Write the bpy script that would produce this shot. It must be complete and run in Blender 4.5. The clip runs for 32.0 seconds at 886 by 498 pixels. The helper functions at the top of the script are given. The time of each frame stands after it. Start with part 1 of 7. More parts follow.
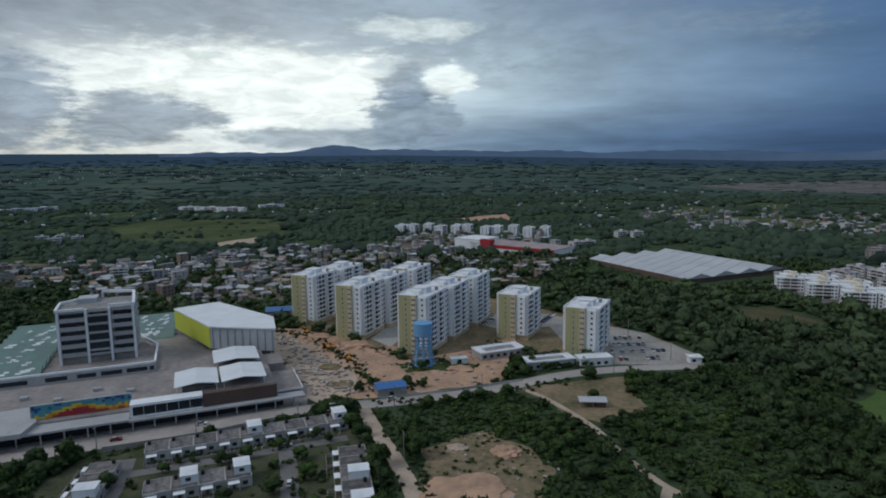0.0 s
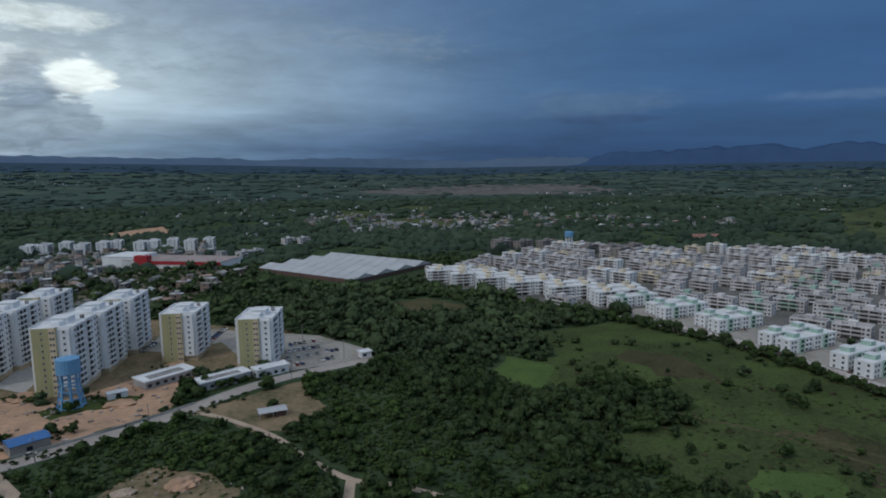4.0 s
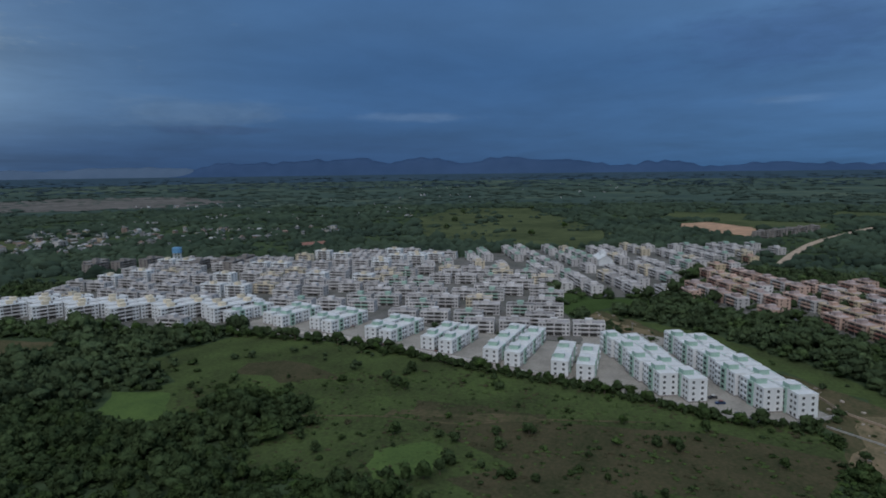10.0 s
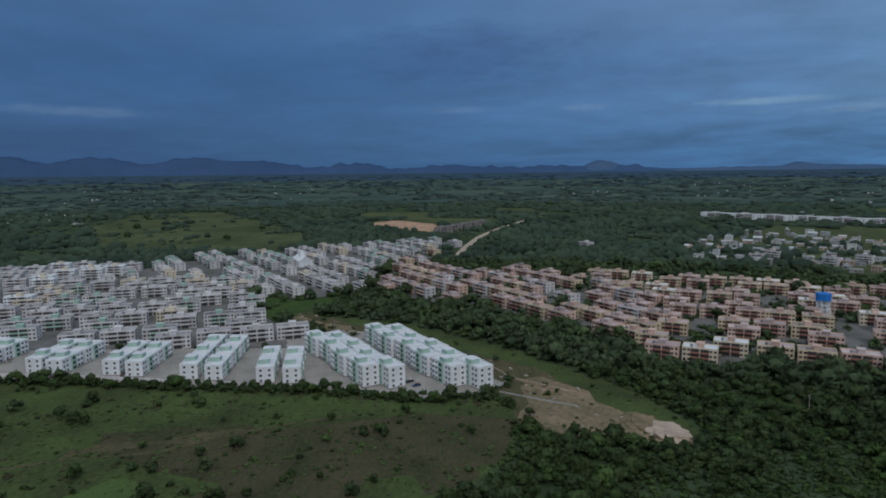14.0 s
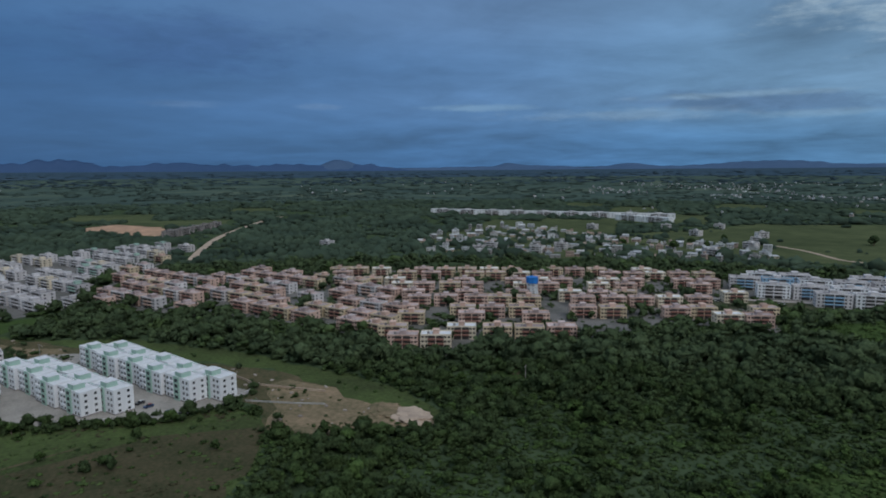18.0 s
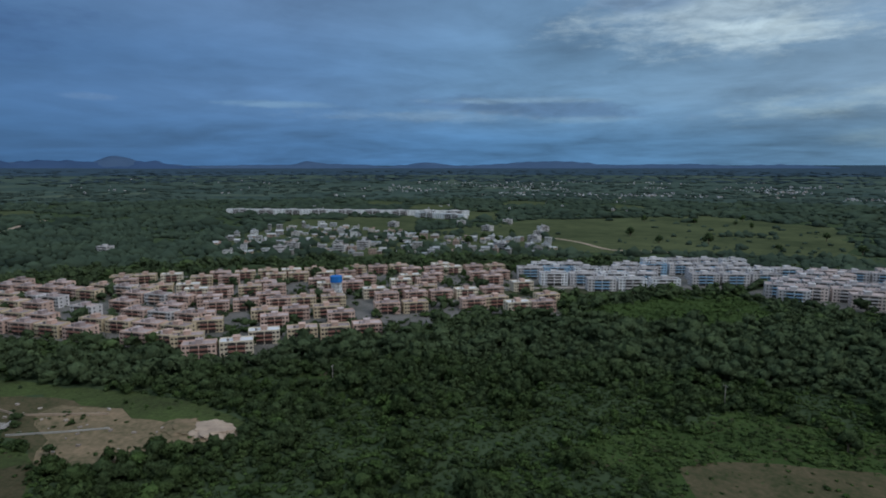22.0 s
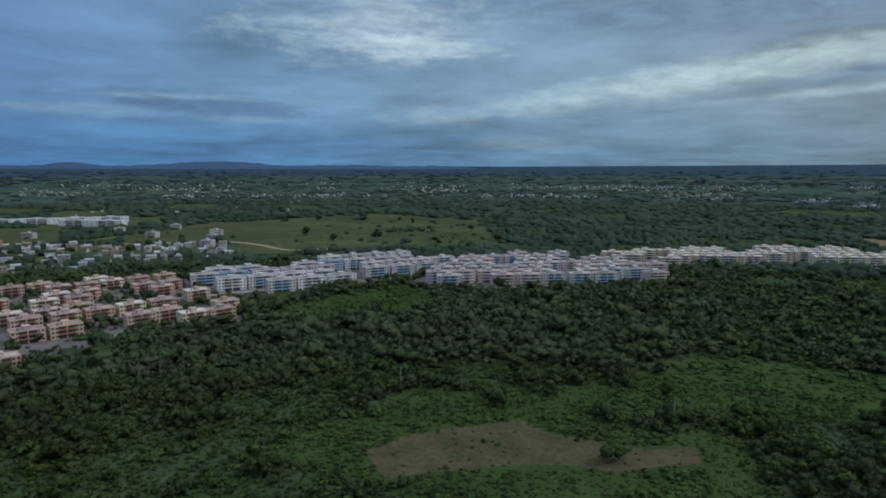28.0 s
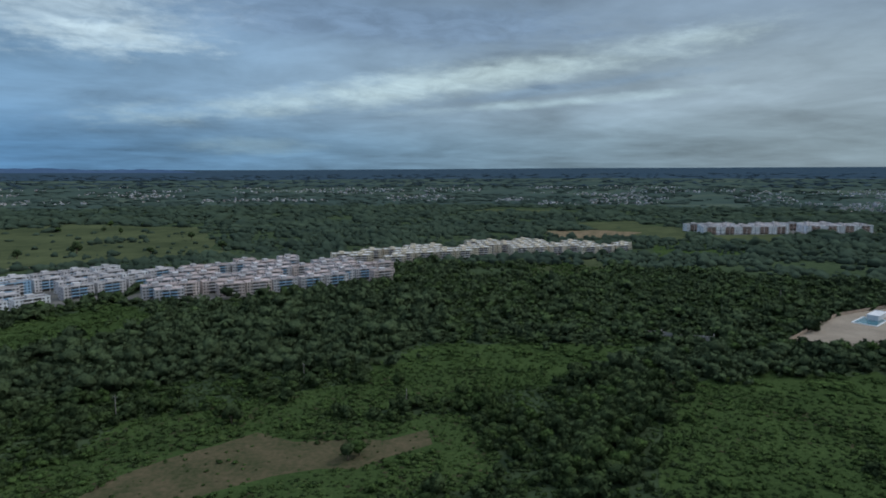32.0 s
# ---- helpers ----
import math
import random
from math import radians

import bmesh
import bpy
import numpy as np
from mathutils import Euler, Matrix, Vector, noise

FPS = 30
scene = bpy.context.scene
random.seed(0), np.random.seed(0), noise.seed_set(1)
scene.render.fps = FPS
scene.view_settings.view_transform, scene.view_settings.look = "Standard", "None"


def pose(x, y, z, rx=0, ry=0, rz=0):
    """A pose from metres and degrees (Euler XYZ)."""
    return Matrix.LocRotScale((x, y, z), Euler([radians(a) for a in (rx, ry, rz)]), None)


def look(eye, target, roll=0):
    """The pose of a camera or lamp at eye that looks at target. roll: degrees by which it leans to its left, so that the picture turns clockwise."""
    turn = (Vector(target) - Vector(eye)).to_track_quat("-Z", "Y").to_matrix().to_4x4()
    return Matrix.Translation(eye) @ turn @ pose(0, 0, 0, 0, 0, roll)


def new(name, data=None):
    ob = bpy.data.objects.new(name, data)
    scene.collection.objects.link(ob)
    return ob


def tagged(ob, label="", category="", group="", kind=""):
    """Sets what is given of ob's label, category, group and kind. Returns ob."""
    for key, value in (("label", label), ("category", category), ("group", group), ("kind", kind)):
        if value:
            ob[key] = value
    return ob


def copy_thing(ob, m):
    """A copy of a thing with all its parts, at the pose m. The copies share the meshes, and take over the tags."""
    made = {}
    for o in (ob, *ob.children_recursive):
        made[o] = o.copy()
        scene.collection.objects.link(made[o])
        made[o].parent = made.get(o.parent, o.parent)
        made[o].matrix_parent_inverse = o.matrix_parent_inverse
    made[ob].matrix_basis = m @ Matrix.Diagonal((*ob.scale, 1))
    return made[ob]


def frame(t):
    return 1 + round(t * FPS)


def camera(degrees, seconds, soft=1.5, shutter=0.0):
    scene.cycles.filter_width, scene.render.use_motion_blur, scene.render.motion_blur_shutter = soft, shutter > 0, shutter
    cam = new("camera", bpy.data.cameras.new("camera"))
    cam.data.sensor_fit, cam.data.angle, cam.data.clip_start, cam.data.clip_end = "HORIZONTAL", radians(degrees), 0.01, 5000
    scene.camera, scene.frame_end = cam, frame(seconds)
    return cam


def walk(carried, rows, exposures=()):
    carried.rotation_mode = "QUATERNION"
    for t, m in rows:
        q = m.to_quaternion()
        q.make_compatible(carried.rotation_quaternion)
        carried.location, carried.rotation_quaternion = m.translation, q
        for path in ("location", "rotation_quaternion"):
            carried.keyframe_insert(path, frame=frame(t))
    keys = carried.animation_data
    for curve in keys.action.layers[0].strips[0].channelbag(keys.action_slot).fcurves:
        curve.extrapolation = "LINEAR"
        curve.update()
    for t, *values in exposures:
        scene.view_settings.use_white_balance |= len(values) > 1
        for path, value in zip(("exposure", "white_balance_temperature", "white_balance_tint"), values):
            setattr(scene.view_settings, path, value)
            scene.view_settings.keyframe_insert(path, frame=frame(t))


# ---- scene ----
EYE = 105.0
cam = camera(70.4, 32.0, soft=1.9)
# seconds, yaw, pitch, roll: the camera hovers and turns on the spot
ROWS = [
    (0.0, 0.00, -7.72, -0.77),
    (0.5, -3.83, -7.71, -0.82),
    (1.0, -7.81, -7.68, -0.87),
    (1.5, -11.65, -7.65, -0.91),
    (2.0, -15.30, -7.63, -0.94),
    (2.5, -18.93, -7.62, -0.96),
    (3.0, -22.55, -7.60, -0.97),
    (3.5, -26.21, -7.56, -0.97),
    (4.0, -29.83, -7.48, -0.96),
    (4.5, -33.08, -7.36, -0.94),
    (6.5, -44.32, -7.21, -0.92),
    (7.0, -47.13, -7.11, -0.89),
    (7.5, -49.94, -7.05, -0.86),
    (8.0, -52.77, -7.01, -0.83),
    (8.5, -55.56, -6.98, -0.80),
    (9.0, -58.46, -6.95, -0.77),
    (9.5, -61.41, -6.94, -0.74),
    (10.0, -64.37, -6.93, -0.72),
    (10.5, -67.33, -6.93, -0.72),
    (11.0, -70.20, -6.92, -0.71),
    (11.5, -72.82, -6.93, -0.71),
    (12.0, -75.56, -6.95, -0.71),
    (12.5, -79.70, -6.97, -0.70),
    (13.0, -84.49, -6.98, -0.70),
    (13.5, -89.17, -7.01, -0.67),
    (14.0, -91.49, -7.06, -0.62),
    (14.5, -94.11, -7.12, -0.55),
    (16.5, -105.77, -7.20, -0.47),
    (17.0, -108.88, -7.26, -0.40),
    (17.5, -112.05, -7.30, -0.35),
    (18.0, -114.94, -7.32, -0.30),
    (18.5, -117.54, -7.33, -0.25),
    (19.0, -120.17, -7.34, -0.20),
    (19.5, -122.85, -7.36, -0.15),
    (20.0, -125.46, -7.38, -0.09),
    (20.5, -127.20, -7.41, -0.03),
    (21.0, -129.03, -7.43, 0.03),
    (21.5, -130.90, -7.45, 0.09),
    (22.0, -132.91, -7.46, 0.13),
    (22.5, -135.15, -7.47, 0.16),
    (23.0, -137.47, -7.48, 0.18),
    (23.5, -139.80, -7.49, 0.19),
    (24.0, -142.24, -7.50, 0.20),
    (24.5, -144.65, -7.49, 0.22),
    (25.0, -147.07, -7.47, 0.23),
    (25.5, -149.49, -7.43, 0.24),
    (27.5, -158.65, -7.37, 0.23),
    (28.0, -161.93, -7.31, 0.22),
    (28.5, -165.17, -7.27, 0.20),
    (29.0, -168.40, -7.21, 0.19),
    (29.5, -171.45, -7.15, 0.19),
    (30.0, -174.40, -7.09, 0.18),
    (30.5, -177.37, -7.04, 0.17),
    (31.0, -180.30, -7.00, 0.15),
    (31.5, -183.30, -6.96, 0.13),
    (32.0, -186.41, -6.92, 0.11),
]
walk(cam, [(t, pose(0, 0, EYE, 90 + pitch, 0, yaw) @ pose(0, 0, 0, 0, 0, roll)) for t, yaw, pitch, roll in ROWS],
     exposures=[(0.0, -0.10), (4.0, -0.07), (9.0, 0.0), (14.0, 0.02), (18.0, 0.10), (22.0, 0.12), (25.0, 0.15), (28.0, 0.20), (32.0, 0.30)])

# ---- sky and sun ----
def srgb(r, g, b):
    return tuple(((c / 255 + 0.055) / 1.055) ** 2.4 if c > 10 else c / 255 / 12.92 for c in (r, g, b)) + (1.0,)


world = bpy.data.worlds.new("storm_sky")
world.use_nodes = True
scene.world = world
wt = world.node_tree
wt.nodes.clear()


def wn(kind, **sets):
    n = wt.nodes.new(kind)
    for k, v in sets.items():
        if k == "op":
            n.operation = v
        elif k == "blend":
            n.blend_type = v
    return n


def wlink(a, b):
    if isinstance(a, (int, float)):
        b.default_value = a
    elif isinstance(a, tuple):
        b.default_value = a
    else:
        wt.links.new(a, b)


def wm(op, a, b=0.0, c=0.0):
    n = wn("ShaderNodeMath", op=op)
    wlink(a, n.inputs[0]), wlink(b, n.inputs[1]), wlink(c, n.inputs[2])
    return n.outputs[0]


def wmix(f, a, b, blend="MIX"):
    n = wt.nodes.new("ShaderNodeMix")
    n.data_type, n.blend_type = "RGBA", blend
    wlink(f, n.inputs[0]), wlink(a, n.inputs[6]), wlink(b, n.inputs[7])
    return n.outputs[2]


def wramp(x, stops):
    n = wt.nodes.new("ShaderNodeValToRGB")
    n.color_ramp.interpolation = "B_SPLINE" if len(stops) > 4 else "LINEAR"
    els = n.color_ramp.elements
    while len(els) < len(stops):
        els.new(0.5)
    for e, (p, c) in zip(els, stops):
        e.position, e.color = p, c
    wlink(x, n.inputs[0])
    return n.outputs[0]


def wstep(x, lo, hi):
    n = wt.nodes.new("ShaderNodeMapRange")
    n.interpolation_type = "SMOOTHSTEP"
    wlink(x, n.inputs[0]), wlink(lo, n.inputs[1]), wlink(hi, n.inputs[2])
    return n.outputs[0]


coord = wn("ShaderNodeTexCoord").outputs["Generated"]
sep = wn("ShaderNodeSeparateXYZ")
wt.links.new(coord, sep.inputs[0])
dx, dy, dz = sep.outputs
azim = wm("WRAP", wm("ARCTAN2", dx, dy), 5.083, -1.2)
elev = wm("DEGREES", wm("ARCSINE", dz))
turn = wm("DIVIDE", wm("ADD", azim, 1.2), 6.2832)


def at_az(deg):
    return (radians(deg) + 1.2) / 6.2832


AZ = (-60, -34, -24, -12, 2, 17, 35, 60, 90, 120, 140, 162, 188, 215)
LOW = ((150, 155, 165), (205, 203, 200), (200, 205, 210), (165, 180, 195), (112, 135, 160), (78, 102, 136), (42, 68, 112), (46, 74, 122),
       (58, 92, 142), (66, 104, 150), (76, 114, 158), (94, 128, 160), (112, 138, 160), (128, 143, 155))
MID = ((150, 155, 165), (206, 212, 220), (225, 232, 236), (222, 230, 235), (188, 202, 214), (134, 155, 181), (70, 97, 143), (58, 88, 140),
       (64, 96, 148), (84, 116, 160), (106, 133, 168), (128, 152, 178), (140, 158, 178), (148, 162, 176))
HIGH = ((120, 130, 145), (140, 152, 166), (156, 168, 180), (166, 178, 190), (150, 165, 182), (112, 131, 162), (80, 106, 152), (70, 97, 148),
        (76, 103, 150), (94, 120, 160), (110, 135, 170), (128, 150, 178), (128, 147, 172), (140, 157, 178))


STOPS = (-0.18, -0.18, -0.18, -0.18, -0.17, -0.14, -0.09, 0.0, 0.02, 0.04, 0.09, 0.19, 0.30, 0.32)


def ring(cols):
    return wramp(turn, [(at_az(a), tuple(v / 2 ** s for v in srgb(c[0] * (0.91 if 30 < a < 100 else 1.03 if 100 < a < 130 else 0.96 if 130 < a < 170 else 1.03 if a < 0 else 1.0), c[1] * (1.03 if 100 < a < 150 else 1.0), c[2] * (0.97 if 30 < a < 100 else 1.03 if 100 < a < 170 else 1.0))[:3]) + (1.0,)) for a, c, s in zip(AZ, cols, STOPS)])


base = wmix(wstep(elev, 1.5, 6.5), ring(LOW), ring(MID))
base = wmix(wstep(elev, 8.0, 14.0), base, ring(HIGH))
# cloud decks seen in perspective: noise on a flat layer far overhead
flat = wn("ShaderNodeCombineXYZ")
den = wm("ADD", wm("MAXIMUM", dz, 0.0), 0.11)
wlink(wm("DIVIDE", dx, den), flat.inputs[0])
wlink(wm("DIVIDE", dy, den), flat.inputs[1])


def wnoise(vec, scale, detail, rough, dist=0.0):
    n = wt.nodes.new("ShaderNodeTexNoise")
    wt.links.new(vec, n.inputs["Vector"])
    n.inputs["Scale"].default_value, n.inputs["Detail"].default_value = scale, detail
    n.inputs["Roughness"].default_value, n.inputs["Distortion"].default_value = rough, dist
    return n.outputs[0]


deck = wnoise(flat.outputs[0], 0.55, 7, 0.55, 0.5)
fine = wnoise(flat.outputs[0], 1.7, 8, 0.6, 0.3)
polar = wn("ShaderNodeCombineXYZ")
wlink(wm("MULTIPLY", azim, 7.0), polar.inputs[0])
wlink(wm("MULTIPLY", elev, 0.42), polar.inputs[1])
heap = wnoise(polar.outputs[0], 1.0, 9, 0.6, 0.2)
# the storm front is smooth; the decks either side are broken
broken = wramp(turn, [(at_az(-40), (0.7, 0.7, 0.7, 1)), (at_az(10), (0.6, 0.6, 0.6, 1)), (at_az(40), (0.25, 0.25, 0.25, 1)), (at_az(95), (0.28, 0.28, 0.28, 1)),
                      (at_az(130), (0.7, 0.7, 0.7, 1)), (at_az(165), (0.7, 0.7, 0.7, 1)), (at_az(230), (0.65, 0.65, 0.65, 1))])
light = wm("ADD", wm("MULTIPLY", wm("SUBTRACT", deck, 0.5), 2.2), wm("MULTIPLY", wm("SUBTRACT", fine, 0.5), 1.2))
gain = wm("ADD", 1.0, wm("MULTIPLY", light, broken))
gain = wm("MAXIMUM", wm("MINIMUM", gain, 1.75), 0.5)
gcol = wn("ShaderNodeCombineColor")
for i in range(3):
    wlink(gain, gcol.inputs[i])
sky = wmix(1.0, base, gcol.outputs[0], "MULTIPLY")
# the bright gap to the north and the heaped clouds that stand before it
azd = wm("DEGREES", azim)
ragged = wm("ADD", wm("MULTIPLY", wm("SUBTRACT", heap, 0.5), 2.6), wm("MULTIPLY", wm("SUBTRACT", wnoise(polar.outputs[0], 3.6, 9, 0.66), 0.5), 1.7))
billow = wstep(wnoise(polar.outputs[0], 2.2, 9, 0.62, 0.6), 0.3, 0.7)


def bank(az, el, wide, high, soft=0.22, rag=0.8, tilt=0.0):
    """How far a direction lies inside a ragged bank of cloud: bearing, height, half width and half height in degrees, rise per degree."""
    p = wm("DIVIDE", wm("SUBTRACT", azd, az), wide)
    q = wm("DIVIDE", wm("SUBTRACT", wm("SUBTRACT", elev, el), wm("MULTIPLY", wm("SUBTRACT", azd, az), tilt)), high)
    d = wm("SQRT", wm("ADD", wm("MULTIPLY", p, p), wm("MULTIPLY", q, q)))
    return wstep(wm("ADD", wm("SUBTRACT", 1.0, d), wm("MULTIPLY", ragged, rag)), -soft, soft)


def lay(under, mask, strength, shade):
    lo, hi = tuple(c * 0.80 for c in shade[:3]) + (1.0,), tuple(min(1.2, c * 1.28) for c in shade[:3]) + (1.0,)
    return wmix(wm("MULTIPLY", mask, strength), under, wmix(billow, lo, hi))


sky = lay(sky, bank(-17, 10.5, 34, 3.5, 0.5, 1.0), 0.5, srgb(132, 146, 162))
sky = lay(sky, bank(-19, 5.6, 17, 4.4, 0.35, 0.55), 0.97, (1.0, 1.04, 1.05, 1.0))
sky = lay(sky, bank(-12, 7.0, 9, 2.4, 0.3, 0.9), 0.8, (1.1, 1.12, 1.12, 1.0))
sky = lay(sky, bank(-30, 2.2, 9, 1.6, 0.4, 0.8), 0.6, srgb(226, 222, 212))
sky = lay(sky, bank(-33.5, 5.0, 4.0, 3.4, 0.35, 0.9), 0.85, srgb(134, 147, 166))
sky = lay(sky, bank(-25.5, 3.8, 5.2, 2.2, 0.35, 0.9), 0.85, srgb(138, 150, 168))
sky = lay(sky, bank(-26.5, 5.2, 3.4, 1.0, 0.3, 0.7), 0.5, srgb(160, 170, 184))
sky = lay(sky, bank(-9, 2.4, 10, 0.9, 0.3, 0.8), 0.7, srgb(128, 144, 164))
sky = lay(sky, bank(-2.5, 4.0, 4.2, 2.4, 0.2, 0.8), 0.85, srgb(132, 148, 168))
sky = lay(sky, bank(-3.0, 6.6, 2.4, 2.0, 0.35, 0.9), 0.75, srgb(128, 143, 164))
sky = lay(sky, bank(0.6, 7.4, 2.4, 1.2, 0.25, 0.7), 0.9, (0.9, 0.93, 0.95, 1.0))
sky = lay(sky, bank(-2.0, 11.6, 5.0, 1.0, 0.4, 0.9), 0.75, (0.75, 0.80, 0.83, 1.0))
# thin bright breaks low in the western sky
sky = lay(sky, bank(93, 10.3, 9, 2.0, 0.6, 0.9), 0.4, srgb(52, 76, 122))
sky = lay(sky, bank(156, 12.4, 8, 2.2, 0.9, 1.3), 0.5, srgb(188, 202, 214))
sky = lay(sky, bank(159, 10.4, 4, 0.8, 0.8, 1.2), 0.45, srgb(190, 204, 214))
sky = lay(sky, bank(183, 12.6, 16, 1.5, 0.6, 0.9, -0.02), 0.6, srgb(108, 128, 156))
sky = lay(sky, bank(150, 13.4, 4, 0.7, 0.5, 0.9), 0.6, srgb(92, 116, 150))
sky = lay(sky, bank(187, 8.0, 18, 0.95, 1.0, 0.9, 0.13), 0.5, srgb(196, 212, 216))
sky = lay(sky, bank(196, 6.1, 9, 0.32, 0.8, 1.0, 0.06), 0.38, srgb(180, 200, 210))
sky = lay(sky, bank(198, 7.4, 9, 0.4, 0.6, 0.8, 0.1), 0.5, srgb(112, 134, 160))
sky = lay(sky, bank(170, 2.3, 4.5, 0.6, 0.8, 0.9), 0.3, srgb(140, 160, 170))
sky = lay(sky, bank(141, 5.2, 10, 0.75, 0.5, 0.9, -0.06), 0.6, srgb(80, 105, 142))
sky = lay(sky, bank(139, 5.8, 6, 0.22, 0.7, 1.1), 0.35, srgb(140, 164, 186))
sky = lay(sky, bank(131, 4.5, 7, 0.42, 0.7, 1.2), 0.32, srgb(136, 156, 178))
sky = lay(sky, bank(118, 5.3, 4, 0.22, 0.7, 1.1), 0.3, srgb(136, 164, 188))
sky = lay(sky, bank(146, 4.1, 4, 0.25, 0.7, 1.1), 0.28, srgb(136, 160, 182))
sky = lay(sky, bank(93, 5.4, 3, 0.3, 0.7, 1.0), 0.25, srgb(104, 128, 164))
sky = lay(sky, bank(104, 5.4, 2, 0.25, 0.5, 0.9), 0.35, srgb(104, 128, 164))
sky = lay(sky, bank(62, 4.9, 4, 0.35, 0.6, 0.9), 0.28, srgb(104, 124, 156))
sky = lay(sky, bank(43, 5.2, 6, 1.0, 0.6, 0.9), 0.25, srgb(104, 122, 146))
sky = lay(sky, bank(44.5, 3.8, 5, 0.35, 0.4, 0.8), 0.5, srgb(46, 68, 106))
sky = lay(sky, bank(195.1, 7.5, 1.2, 0.24, 0.5, 1.0), 0.55, srgb(92, 112, 138))
sky = wmix(1.0, sky, (0.93, 1.0, 0.98, 1.0), "MULTIPLY")
# higher up the overcast is brighter, as overcast skies are
over = wstep(elev, 16.0, 60.0)
sky = wmix(over, sky, (0.455, 0.53, 0.625, 1.0))
clear = wt.nodes.new("ShaderNodeTexSky")
clear.sky_type, clear.sun_disc = "NISHITA", False
clear.sun_elevation, clear.sun_rotation = radians(42), radians(256)
bg_cloud, bg_clear, add = wn("ShaderNodeBackground"), wn("ShaderNodeBackground"), wn("ShaderNodeAddShader")
wt.links.new(sky, bg_cloud.inputs[0])
wt.links.new(clear.outputs[0], bg_clear.inputs[0])
bg_cloud.inputs[1].default_value = 1.0
bg_clear.inputs[1].default_value = 0.003
wt.links.new(bg_cloud.outputs[0], add.inputs[0])
wt.links.new(bg_clear.outputs[0], add.inputs[1])
wt.links.new(add.outputs[0], wn("ShaderNodeOutputWorld").inputs[0])

sun = new("sun", bpy.data.lights.new("sun", "SUN"))
sun.data.energy, sun.data.angle, sun.data.color = 0.85, radians(16), (1.0, 0.98, 0.97)
_az, _el = radians(256), radians(42)
sun.matrix_world = look((0, 0, 0), (-math.sin(_az) * math.cos(_el), -math.cos(_az) * math.cos(_el), -math.sin(_el)))


